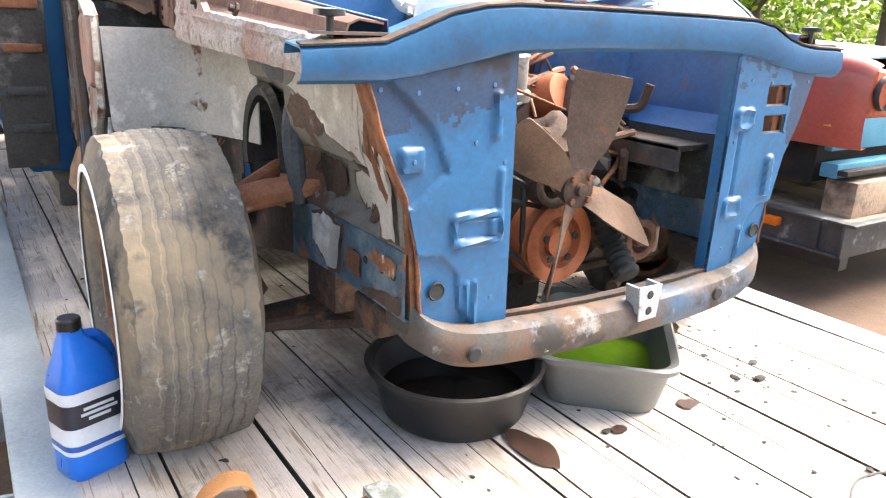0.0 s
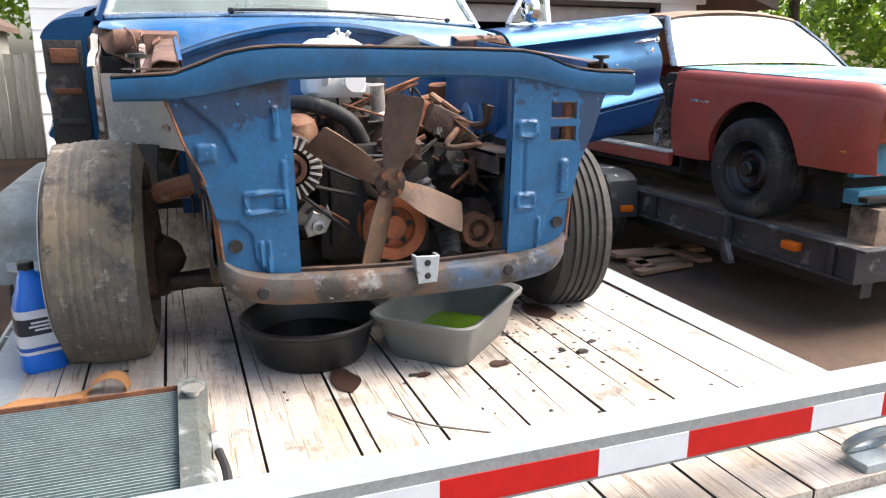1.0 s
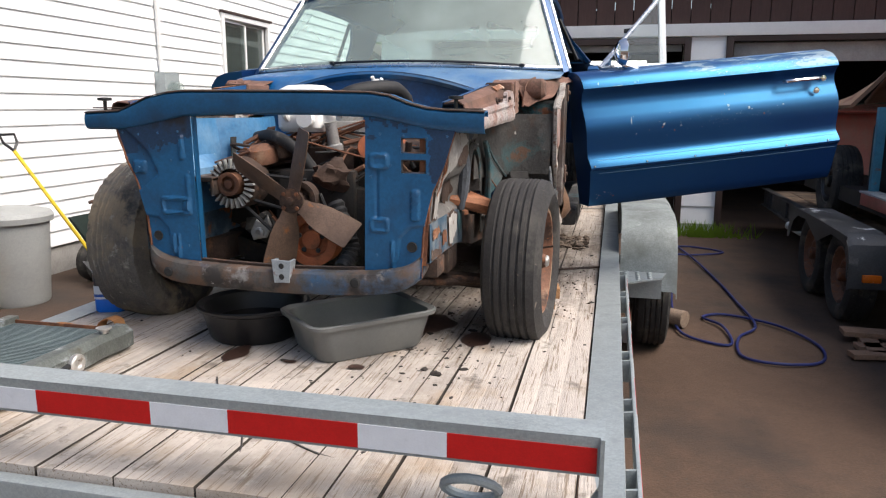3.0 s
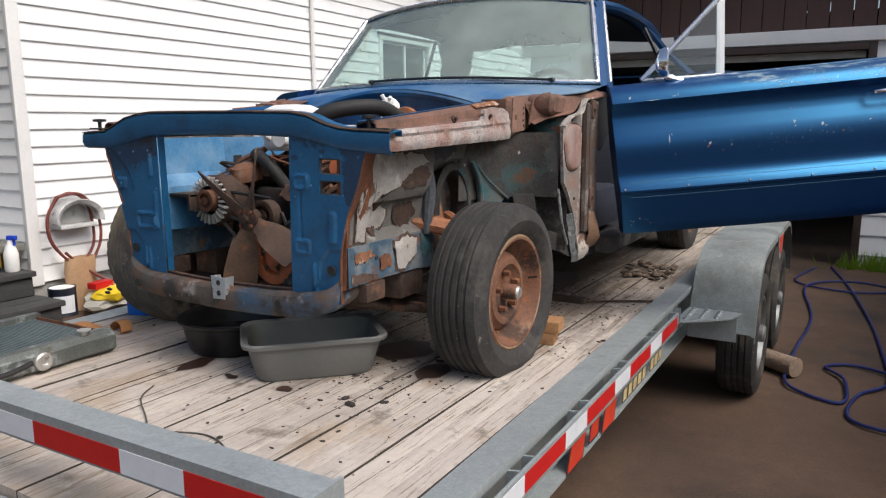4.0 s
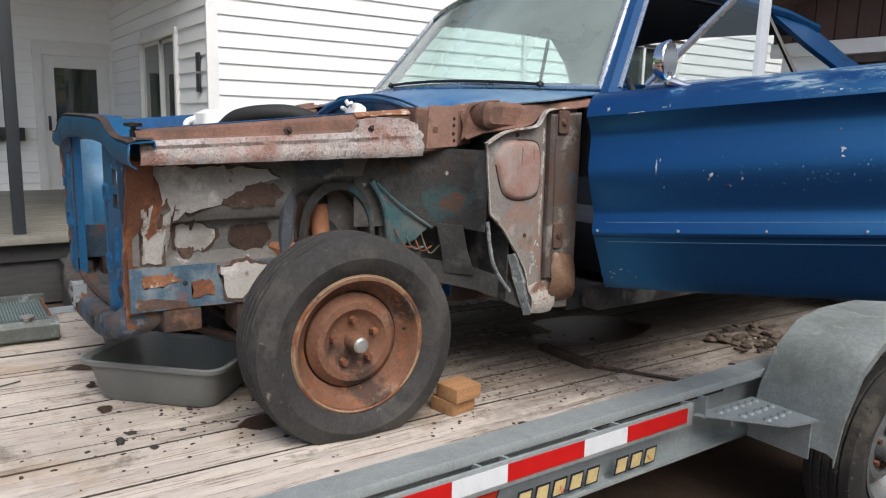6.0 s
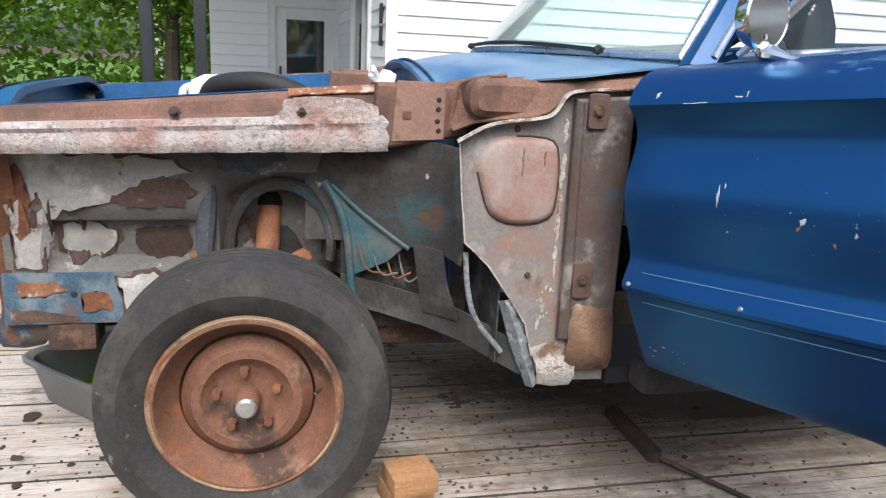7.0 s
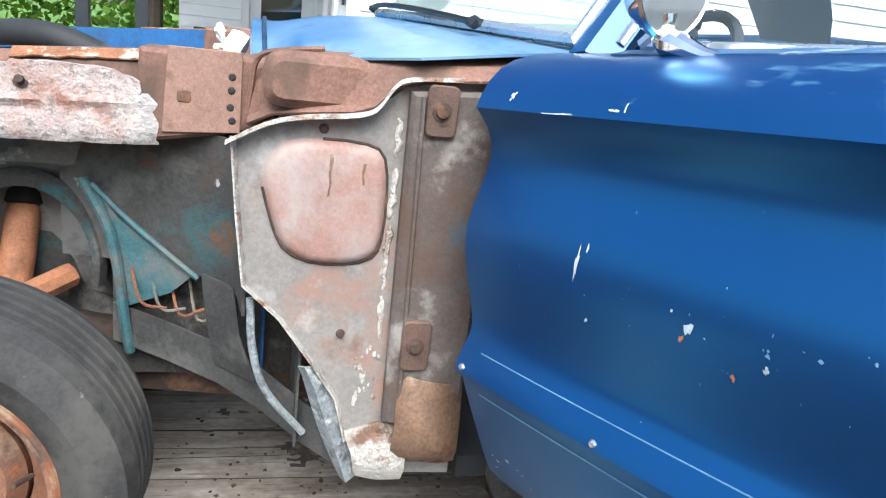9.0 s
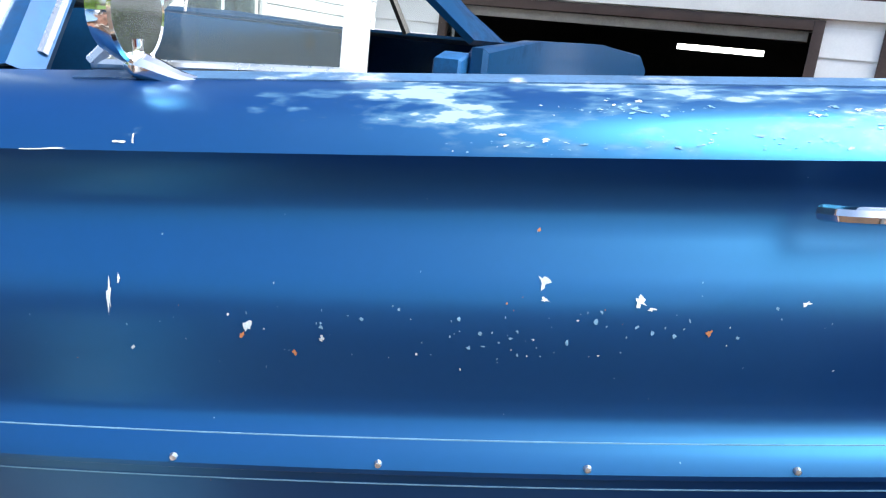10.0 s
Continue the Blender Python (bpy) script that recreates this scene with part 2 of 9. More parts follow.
m_hose_black = mat("rubber_hose", (0.016, 0.016, 0.017), 0.7, var=0.2, patches=[((0.1, 0.095, 0.09), 14, 0.65, 0.06, 0.9)])
m_air_hose = mat("blue_air_hose", (0.012, 0.022, 0.13), 0.5, var=0.1)
m_wood = mat("raw_lumber", (0.36, 0.19, 0.085), 0.8, bump=0.4, bump_scale=30, var=0.16, var_scale=5, grain=(8, 1, 8), patches=[((0.2, 0.11, 0.06), 7, 0.63, 0.06, 0.9)])
m_log = mat("split_log_bark", (0.30, 0.22, 0.16), 0.9, bump=0.8, bump_scale=30, var=0.25, var_scale=9)
m_red_car = mat("faded_maroon_paint", (0.36, 0.060, 0.042), 0.42, coat=0.12, var=0.14, var_scale=3, patches=[((0.26, 0.10, 0.07), 2.6, 0.62, 0.1, 0.6)])
m_orange_red = mat("orange_primer_nose", (0.50, 0.11, 0.045), 0.6, var=0.15, patches=[((0.2, 0.04, 0.02), 6, 0.62, 0.06, 0.7)])
m_teal = mat("teal_blue_metal", (0.05, 0.22, 0.33), 0.45, var=0.2, patches=[(RUST, 9, 0.66, 0.04, 0.9)])
m_siding = mat("white_vinyl_siding", (0.87, 0.88, 0.88), 0.5, var=0.025, var_scale=2, bump=0.03, bump_scale=60)
m_trim_white = mat("white_painted_trim", (0.8, 0.8, 0.79), 0.5, var=0.04)
m_brown = mat("brown_board_gable", (0.085, 0.045, 0.038), 0.75, var=0.12, var_scale=5, grain=(12, 12, 1), bump=0.2, bump_scale=20)
m_brown_trim = mat("dark_brown_frame", (0.05, 0.03, 0.025), 0.6, var=0.15)
m_concrete = mat("grey_foundation", (0.36, 0.35, 0.33), 0.9, bump=0.4, bump_scale=40, var=0.15)
m_shingle = mat("brown_roof_shingle", (0.13, 0.085, 0.065), 0.95, bump=0.6, bump_scale=50, var=0.25, var_scale=14)
m_porch = mat("dark_stained_porch_boards", (0.05, 0.05, 0.05), 0.7, var=0.2, grain=(6, 1, 6), bump=0.2, bump_scale=25, rand=0.1)
m_porch_floor = mat("grey_green_porch_paint", (0.17, 0.165, 0.14), 0.7, var=0.15, rand=0.1)
m_post = mat("dark_metal_post", (0.025, 0.03, 0.035), 0.45, var=0.1)
# near-black colour stands in for the shade inside rooms and holes
m_dark_void = mat("room_and_hole_shade", (0.02, 0.02, 0.02), 0.9, var=0.2)
m_curtain = mat("pale_curtain", (0.33, 0.35, 0.36), 0.9, var=0.12, var_scale=4, grain=(14, 14, 0.4))
m_blue_jug = mat("translucent_blue_jug", (0.006, 0.16, 0.66), 0.3, var=0.06, spec=0.5)
m_label_white = mat("jug_label_white", (0.7, 0.72, 0.75), 0.4, var=0.05)
m_label_dark = mat("jug_label_black", (0.02, 0.025, 0.04), 0.35, var=0.1)
m_label_blue = mat("jug_label_blue", (0.02, 0.10, 0.40), 0.35, var=0.1)
m_fins = mat("radiator_core_fins", (0.25, 0.31, 0.31), 0.5, metal=0.5, var=0.15)
m_tank = mat("oxidised_aluminium_tank", (0.14, 0.155, 0.145), 0.55, metal=0.4, bump=0.3, bump_scale=40, var=0.25, var_scale=12, patches=[((0.42, 0.45, 0.46), 12, 0.6, 0.06, 0.4), ((0.09, 0.085, 0.06), 7, 0.66, 0.05, 0.8)])
m_dirt = mat("dark_debris", (0.035, 0.028, 0.024), 0.95, var=0.3)
m_leaf = mat("leaf_green", (0.17, 0.30, 0.03), 0.55, var=0.25, var_scale=2.5)
m_leaf2 = mat("leaf_dark_green", (0.09, 0.18, 0.02), 0.6, var=0.3, var_scale=2)
for _m, _c in ((m_leaf, (0.30, 0.44, 0.03)), (m_leaf2, (0.16, 0.28, 0.025))):     # thin leaves let light through
    _n, _l = _m.node_tree.nodes, _m.node_tree.links
    _t = _n.new("ShaderNodeBsdfTranslucent")
    _t.inputs["Color"].default_value = (*_c, 1)
    _x = _n.new("ShaderNodeMixShader")
    _x.inputs[0].default_value = 0.4
    _l.new(_n["Principled BSDF"].outputs["BSDF"], _x.inputs[1])
    _l.new(_t.outputs["BSDF"], _x.inputs[2])
    _l.new(_x.outputs["Shader"], _n["Material Output"].inputs["Surface"])
m_bark = mat("tree_bark", (0.12, 0.09, 0.07), 0.95, bump=0.8, bump_scale=20, var=0.25)
m_grass = mat("lawn_grass", (0.10, 0.19, 0.025), 0.9, var=0.25, var_scale=3, bump=0.5, bump_scale=60)
m_amber = mat("amber_lens", (0.65, 0.14, 0.01), 0.25, var=0.1)
m_decal_red = mat("red_orange_decal", (0.58, 0.045, 0.02), 0.4, var=0.1, patches=[((0.6, 0.2, 0.02), 12, 0.64, 0.05, 0.4)])
m_decal_cream = mat("cream_decal", (0.62, 0.50, 0.24), 0.45, var=0.15, patches=[((0.45, 0.08, 0.05), 18, 0.62, 0.03, 0.5)])
m_yellow = mat("yellow_plastic", (0.70, 0.50, 0.02), 0.45, var=0.08)
m_wire = mat("thin_steel_wire", (0.12, 0.11, 0.10), 0.5, metal=0.5, var=0.1)
m_cardboard = mat("wet_cardboard", (0.28, 0.17, 0.11), 0.9, var=0.2)
m_black_wheel = mat("black_painted_wheel", (0.012, 0.012, 0.013), 0.35, var=0.15)
m_grey_wheel = mat("silver_trailer_wheel", (0.20, 0.21, 0.215), 0.45, metal=0.4, var=0.15, patches=[((0.2, 0.16, 0.12), 12, 0.66, 0.05, 0.8)])

m_apron_pale = mat("pale_grey_sealer_coat", (0.41, 0.39, 0.365), 0.85, bump=0.6, bump_scale=45, var=0.14, var_scale=7, bump_dist=0.004,
                   patches=[((0.28, 0.26, 0.24), 5.0, 0.58, 0.06, 0.9), ((0.13, 0.065, 0.04), 8, 0.62, 0.03, 0.9), ((0.62, 0.60, 0.57), 9, 0.62, 0.05, 0.8)])
m_apron_blue = mat("blue_black_undercoat", (0.075, 0.085, 0.10), 0.8, bump=0.6, bump_scale=50, var=0.25, var_scale=8, bump_dist=0.004,
                   patches=[((0.22, 0.22, 0.22), 6, 0.62, 0.05, 0.9), ((0.03, 0.03, 0.03), 5, 0.6, 0.06, 0.9)])
m_rust_scab = mat("flaking_brown_scab", (0.095, 0.06, 0.045), 0.9, bump=0.9, bump_scale=60, var=0.3, var_scale=12, bump_dist=0.006,
                  patches=[((0.22, 0.20, 0.18), 12, 0.62, 0.04, 0.9)])
m_rust_lip = mat("orange_rust_lip", (0.25, 0.11, 0.055), 0.9, bump=0.6, bump_scale=80, var=0.3, var_scale=18, patches=[((0.55, 0.45, 0.36), 25, 0.60, 0.05, 0.9)])
m_splash = mat("grimy_splash_steel", (0.045, 0.043, 0.041), 0.85, bump=0.6, bump_scale=45, var=0.25, var_scale=7, bump_dist=0.005,
               patches=[((0.085, 0.082, 0.076), 3.6, 0.57, 0.03, 0.85), ((0.03, 0.07, 0.075), 4.5, 0.60, 0.04, 0.8), ((0.06, 0.04, 0.03), 5, 0.60, 0.05, 0.9), ((0.10, 0.055, 0.035), 9, 0.63, 0.04, 0.9), ((0.36, 0.35, 0.33), 15, 0.675, 0.015, 0.9)])
m_gusset = mat("teal_grey_paint", (0.04, 0.105, 0.12), 0.7, bump=0.4, bump_scale=45, var=0.22, var_scale=9, patches=[((0.12, 0.12, 0.11), 6, 0.56, 0.06, 0.9), ((0.07, 0.05, 0.04), 9, 0.62, 0.04, 0.9)])
m_shock = mat("orange_rust_shock", (0.36, 0.15, 0.075), 0.75, bump=0.3, bump_scale=50, var=0.25, var_scale=14, patches=[((0.16, 0.07, 0.04), 9, 0.6, 0.06, 0.9), ((0.45, 0.33, 0.25), 16, 0.66, 0.04, 0.9)])
m_hinge = mat("brown_grey_hinge_steel", (0.11, 0.065, 0.048), 0.75, bump=0.3, bump_scale=60, var=0.25, var_scale=14)
m_toe = mat("bronze_rust_sheet", (0.21, 0.125, 0.08), 0.55, metal=0.3, bump=0.3, bump_scale=40, var=0.25, var_scale=9, patches=[((0.42, 0.33, 0.24), 8, 0.6, 0.06, 0.7), ((0.12, 0.05, 0.03), 12, 0.62, 0.05, 0.9)])
m_foil = mat("grey_crumpled_coating", (0.24, 0.26, 0.27), 0.7, bump=0.8, bump_scale=60, var=0.3, var_scale=16, patches=[((0.07, 0.07, 0.07), 16, 0.58, 0.06, 0.8), ((0.45, 0.45, 0.43), 22, 0.62, 0.05, 0.8)])
m_grime = mat("oily_dirt_film", (0.135, 0.10, 0.075), 0.9, bump=0.6, bump_scale=60, var=0.3, var_scale=9, patches=[((0.055, 0.043, 0.035), 7, 0.56, 0.06, 0.85), ((0.26, 0.21, 0.17), 16, 0.60, 0.06, 0.95)])
m_bolt = mat("painted_bolt_steel", (0.05, 0.14, 0.26), 0.5, metal=0.3, var=0.25, var_scale=40)
m_bracket = mat("silver_scuffed_steel", (0.36, 0.40, 0.43), 0.5, metal=0.4, var=0.2, var_scale=20, patches=[(RUST, 20, 0.62, 0.05, 0.9)])
# the broad pale patches paint in light reflected off the cowl
m_cowl_blue = mat("faded_blue_cowl_with_sheen", (0.008, 0.105, 0.29), 0.4, coat=0.15, var=0.14, var_scale=4, patches=[((0.17, 0.27, 0.37), 2.2, 0.52, 0.12, 0.5), ((0.02, 0.05, 0.11), 4, 0.66, 0.08, 0.6), ((0.2, 0.28, 0.34), 12, 0.70, 0.03, 0.7)])
m_navy = mat("dark_stained_blue_paint", (0.012, 0.040, 0.095), 0.5, var=0.25, var_scale=8, patches=[((0.02, 0.02, 0.025), 7, 0.6, 0.06, 0.8)])
m_fence = mat("grey_weathered_fence", (0.36, 0.35, 0.31), 0.9, bump=0.4, bump_scale=25, var=0.2, var_scale=6, grain=(9, 9, 0.6), rand=0.15)


def glass(name, tint=(0.75, 0.9, 0.86), rough=0.02, dust_glare=0.0, alpha=0.35):
    """Thin tinted glazing: mostly clear, mirror-like at a slant, with a pale film coloured as dust and reflected sky.
    """
    m = bpy.data.materials.new(name)
    m.use_nodes = True
    n, l = m.node_tree.nodes, m.node_tree.links
    n.remove(n["Principled BSDF"])
    out = n["Material Output"]
    tr = n.new("ShaderNodeBsdfTransparent")
    tr.inputs["Color"].default_value = (*tint, 1)
    gl = n.new("ShaderNodeBsdfGlossy")
    gl.inputs["Roughness"].default_value = rough
    fr = n.new("ShaderNodeLayerWeight")
    fr.inputs["Blend"].default_value = 0.5
    pw = n.new("ShaderNodeMath")
    pw.operation = "POWER"
    pw.inputs[1].default_value = 3.5
    l.new(fr.outputs["Facing"], pw.inputs[0])
    ma = n.new("ShaderNodeMath")
    ma.operation = "MULTIPLY_ADD"
    ma.inputs[1].default_value, ma.inputs[2].default_value = 0.85, 0.08
    l.new(pw.outputs["Value"], ma.inputs[0])
    mx = n.new("ShaderNodeMixShader")
    l.new(ma.outputs["Value"], mx.inputs["Fac"])
    l.new(tr.outputs["BSDF"], mx.inputs[1])
    l.new(gl.outputs["BSDF"], mx.inputs[2])
    # pale diffuse film also stands for the sky mirrored in the glass
    df = n.new("ShaderNodeBsdfDiffuse")
    df.inputs["Color"].default_value = (0.58, 0.70, 0.65, 1)
    mx2 = n.new("ShaderNodeMixShader")
    tc = n.new("ShaderNodeTexCoord")
    nz = n.new("ShaderNodeTexNoise")
    nz.inputs["Scale"].default_value = 2.2
    nz.inputs["Detail"].default_value = 6
    l.new(tc.outputs["Object"], nz.inputs["Vector"])
    mr = n.new("ShaderNodeMapRange")
    mr.inputs["From Min"].default_value, mr.inputs["From Max"].default_value = 0.25, 0.8
    mr.inputs["To Min"].default_value, mr.inputs["To Max"].default_value = dust_glare * 0.5, dust_glare * 1.5
    l.new(nz.outputs["Fac"], mr.inputs["Value"])
    l.new(mr.outputs["Result"], mx2.inputs["Fac"])
    l.new(mx.outputs["Shader"], mx2.inputs[1])
    l.new(df.outputs["BSDF"], mx2.inputs[2])
    l.new(mx2.outputs["Shader"], out.inputs["Surface"])
    return m


m_windshield = glass("dust_glare_green_windshield", (0.62, 0.86, 0.79), 0.02, 0.32)
m_side_glass = glass("clear_side_glass", (0.93, 0.97, 0.96), 0.02, 0.05)
m_house_glass = glass("house_window_glass", (0.5, 0.55, 0.55), 0.02, 0.05)


def flake(m, colour, rough, share):
    """Metallic enamel: flakes of their own colour glint through the pigment coat."""
    nt = m.node_tree
    n, l = nt.nodes, nt.links
    g = n.new("ShaderNodeBsdfPrincipled")
    g.inputs["Base Color"].default_value = (*colour, 1)
    g.inputs["Metallic"].default_value = 1.0
    g.inputs["Roughness"].default_value = rough
    x = n.new("ShaderNodeMixShader")
    x.inputs[0].default_value = share
    l.new(n["Principled BSDF"].outputs[0], x.inputs[1])
    l.new(g.outputs[0], x.inputs[2])
    l.new(x.outputs[0], n["Material Output"].inputs["Surface"])
    return m


def door_paint():
    """Metallic blue enamel; on the shelf under the belt it flakes to pale primer, most towards the rear."""
    m = mat("metallic_blue_enamel", (0.003, 0.026, 0.125), 0.45, coat=0.10, var=0.06, var_scale=2.0, spec=0.3)
    nt = m.node_tree
    n, l = nt.nodes, nt.links
    b = n["Principled BSDF"]
    tc = n.new("ShaderNodeTexCoord")
    sx = n.new("ShaderNodeSeparateXYZ")
    l.new(tc.outputs["Object"], sx.inputs[0])
    mp = n.new("ShaderNodeMapping")
    mp.inputs["Scale"].default_value = (1.0, 0.30, 1.0)
    l.new(tc.outputs["Object"], mp.inputs["Vector"])

    def rng(sock, a0, a1, b0, b1):
        r = n.new("ShaderNodeMapRange")
        r.inputs["From Min"].default_value, r.inputs["From Max"].default_value = a0, a1
        r.inputs["To Min"].default_value, r.inputs["To Max"].default_value = b0, b1
        l.new(sock, r.inputs["Value"])
        return r.outputs["Result"]

    def math_n(op, a, c):
        x = n.new("ShaderNodeMath")
        x.operation = op
        for k, v in ((0, a), (1, c)):
            if isinstance(v, float):
                x.inputs[k].default_value = v
            else:
                l.new(v, x.inputs[k])
        return x.outputs[0]
    acc = None
    for scale, amount in ((9.0, 0.50), (34.0, 0.30), (110.0, 0.20)):
        t = n.new("ShaderNodeTexNoise")
        t.inputs["Scale"].default_value, t.inputs["Detail"].default_value = scale, 5.0
        l.new(mp.outputs["Vector"], t.inputs["Vector"])
        v = math_n("MULTIPLY", t.outputs["Fac"], amount)
        acc = v if acc is None else math_n("ADD", acc, v)
    acc = math_n("ADD", acc, rng(sx.outputs["Y"], .15, 1.15, -.09, .075))
    shelf = rng(sx.outputs["Z"], 1.506, 1.516, 0.0, 1.0)
    grey = math_n("MULTIPLY", rng(acc, .515, .555, 0.0, 0.7), shelf)
    pale = math_n("MULTIPLY", rng(acc, .562, .580, 0.0, 0.85), shelf)
    col = b.inputs["Base Color"].links[0].from_socket
    for f, c in ((grey, (0.07, 0.17, 0.27)), (pale, (0.27, 0.35, 0.40))):
        x = n.new("ShaderNodeMix")
        x.data_type = "RGBA"
        l.new(f, x.inputs[0])
        l.new(col, x.inputs[6])
        x.inputs[7].default_value = (*c, 1)
        col = x.outputs[2]
    l.new(col, b.inputs["Base Color"])
    flake(m, (0.022, 0.205, 0.40), 0.32, 0.36)
    mx = n["Mix Shader"]
    l.new(math_n("MULTIPLY_ADD", grey, -0.36), mx.inputs[0])
    mx.inputs[0].links[0].from_node.inputs[2].default_value = 0.38
    return m


m_door = door_paint()
m_body = mat("dark_metallic_blue_body", (0.006, 0.062, 0.18), 0.36, metal=0.4, coat=0.35, var=0.08, var_scale=3,
             patches=[((0.02, 0.03, 0.06), 3, 0.66, 0.08, 0.6), ((0.3, 0.38, 0.45), 30, 0.77, 0.015, 0.7)])



def mud_stain(m, colour, centre, size, strength):
    """A ragged stain of trodden mud and oil soaked into the boards, streaked along the grain."""
    nt = m.node_tree
    n, l = nt.nodes, nt.links
    b = n["Principled BSDF"]
    geo = n.new("ShaderNodeNewGeometry")
    mp = n.new("ShaderNodeMapping")
    mp.vector_type = "TEXTURE"
    mp.inputs["Location"].default_value = centre
    mp.inputs["Scale"].default_value = size
    l.new(geo.outputs["Position"], mp.inputs["Vector"])
    ln = n.new("ShaderNodeVectorMath")
    ln.operation = "LENGTH"
    l.new(mp.outputs["Vector"], ln.inputs[0])
    acc = ln.outputs["Value"]
    for scale, amount in (((2.5, 1.5, 1.0), 1.3), ((26.0, 3.5, 1.0), 0.9), ((60.0, 40.0, 1.0), 0.5)):
        m2 = n.new("ShaderNodeMapping")
        m2.inputs["Scale"].default_value = scale
        l.new(geo.outputs["Position"], m2.inputs["Vector"])
        t = n.new("ShaderNodeTexNoise")
        t.inputs["Scale"].default_value = 1.0
        t.inputs["Detail"].default_value = 5.0
        l.new(m2.outputs["Vector"], t.inputs["Vector"])
        ma = n.new("ShaderNodeMath")
        ma.operation = "MULTIPLY_ADD"
        l.new(t.outputs["Fac"], ma.inputs[0])
        ma.inputs[1].default_value = amount
        l.new(acc, ma.inputs[2])
        acc = ma.outputs["Value"]
    r = n.new("ShaderNodeMapRange")
    r.inputs["From Min"].default_value, r.inputs["From Max"].default_value = 1.75, 2.35
    r.inputs["To Min"].default_value, r.inputs["To Max"].default_value = strength, 0.0
    l.new(acc, r.inputs["Value"])
    x = n.new("ShaderNodeMix")
    x.data_type = "RGBA"
    l.new(r.outputs["Result"], x.inputs[0])
    l.new(b.inputs["Base Color"].links[0].from_socket, x.inputs[6])
    x.inputs[7].default_value = (*colour, 1)
    l.new(x.outputs[2], b.inputs["Base Color"])


mud_stain(m_plank, (0.085, 0.062, 0.047), (0.2, 2.0, 0.6), (1.05, 1.95, 5.0), 0.85)

m_pillar = mat("brown_grey_pillar_paint", (0.095, 0.075, 0.066), 0.7, bump=0.3, bump_scale=40, var=0.22, var_scale=8, patches=[((0.085, 0.05, 0.035), 5, 0.55, 0.06, 0.85), ((0.26, 0.235, 0.215), 8, 0.60, 0.05, 0.8), ((0.05, 0.075, 0.10), 6, 0.64, 0.04, 0.6)])
m_plate_pink = mat("dusty_red_primer_plate", (0.25, 0.145, 0.11), 0.8, bump=0.3, bump_scale=60, var=0.2, var_scale=12, patches=[((0.13, 0.075, 0.05), 9, 0.58, 0.06, 0.9), ((0.36, 0.27, 0.23), 14, 0.63, 0.05, 0.9)])
# ---- building helpers ----
def thing(name, label, category, at=(0, 0, 0), rz=0.0, rx=0.0, ry=0.0, group="", kind=""):
    e = new(name)
    e.empty_display_size = 0.1
    e.matrix_world = pose(*at, rx, ry, rz)
    return tagged(e, label, category, group, kind)


def part(name, bm, material, parent=None, label="", smooth=35, kind=""):
    """Links a bmesh as one mesh object under a thing or a part."""
    bmesh.ops.recalc_face_normals(bm, faces=bm.faces[:])
    me = bpy.data.meshes.new(name)
    if smooth:
        for f in bm.faces:
            f.smooth = True
        lim = radians(smooth)
        for e in bm.edges:
            e.smooth = len(e.link_faces) == 2 and e.calc_face_angle(9) < lim
    bm.to_mesh(me)
    bm.free()
    for m in (material if isinstance(material, (list, tuple)) else [material]):
        me.materials.append(m)
    ob = new(name, me)
    if parent is not None:
        ob.parent = parent
    return tagged(ob, label, kind=kind)


def alone(name, bm, material, label, category, group="", kind="", smooth=35):
    return tagged(part(name, bm, material, smooth=smooth), label, category, group, kind)


def box(bm, x0, x1, y0, y1, z0, z1, bev=0.0, m=None, mi=0):
    vs = [bm.verts.new((x, y, z)) for x in (x0, x1) for y in (y0, y1) for z in (z0, z1)]
    fs = [bm.faces.new([vs[i] for i in q]) for q in ((0, 1, 3, 2), (4, 6, 7, 5), (0, 4, 5, 1), (2, 3, 7, 6), (0, 2, 6, 4), (1, 5, 7, 3))]
    for f in fs:
        f.material_index = mi
    if bev:
        es = list({e for f in fs for e in f.edges})
        r = bmesh.ops.bevel(bm, geom=es, offset=bev, segments=2, profile=0.6, affect="EDGES")
        vs = list({v for v in vs if v.is_valid} | set(r["verts"]) | {v for f in r["faces"] for v in f.verts})
    if m is not None:
        for v in set(vs):
            v.co = m @ v.co
    return bm


def prism(bm, pts, axis, a, b, bev=0.0, m=None):
    """A flat outline (two coordinates, in the order of the other axes) thickened along axis from a to b."""
    def at(p, h):
        q = [0, 0, 0]
        o = [i for i in range(3) if i != axis]
        q[o[0]], q[o[1]], q[axis] = p[0], p[1], h
        return Vector(q)
    lo, hi = [bm.verts.new(at(p, a)) for p in pts], [bm.verts.new(at(p, b)) for p in pts]
    k = len(pts)
    fs = [bm.faces.new(lo), bm.faces.new(hi[::-1])]
    for i in range(k):
        fs.append(bm.faces.new([lo[i], lo[(i + 1) % k], hi[(i + 1) % k], hi[i]]))
    vs = lo + hi
    if bev:
        es = list({e for f in fs[:2] for e in f.edges})
        r = bmesh.ops.bevel(bm, geom=es, offset=bev, segments=1, profile=0.6, affect="EDGES")
        vs = [v for v in vs if v.is_valid] + [v for f in r["faces"] for v in f.verts]
    if m is not None:
        for v in set(vs):
            v.co = m @ v.co
    return bm


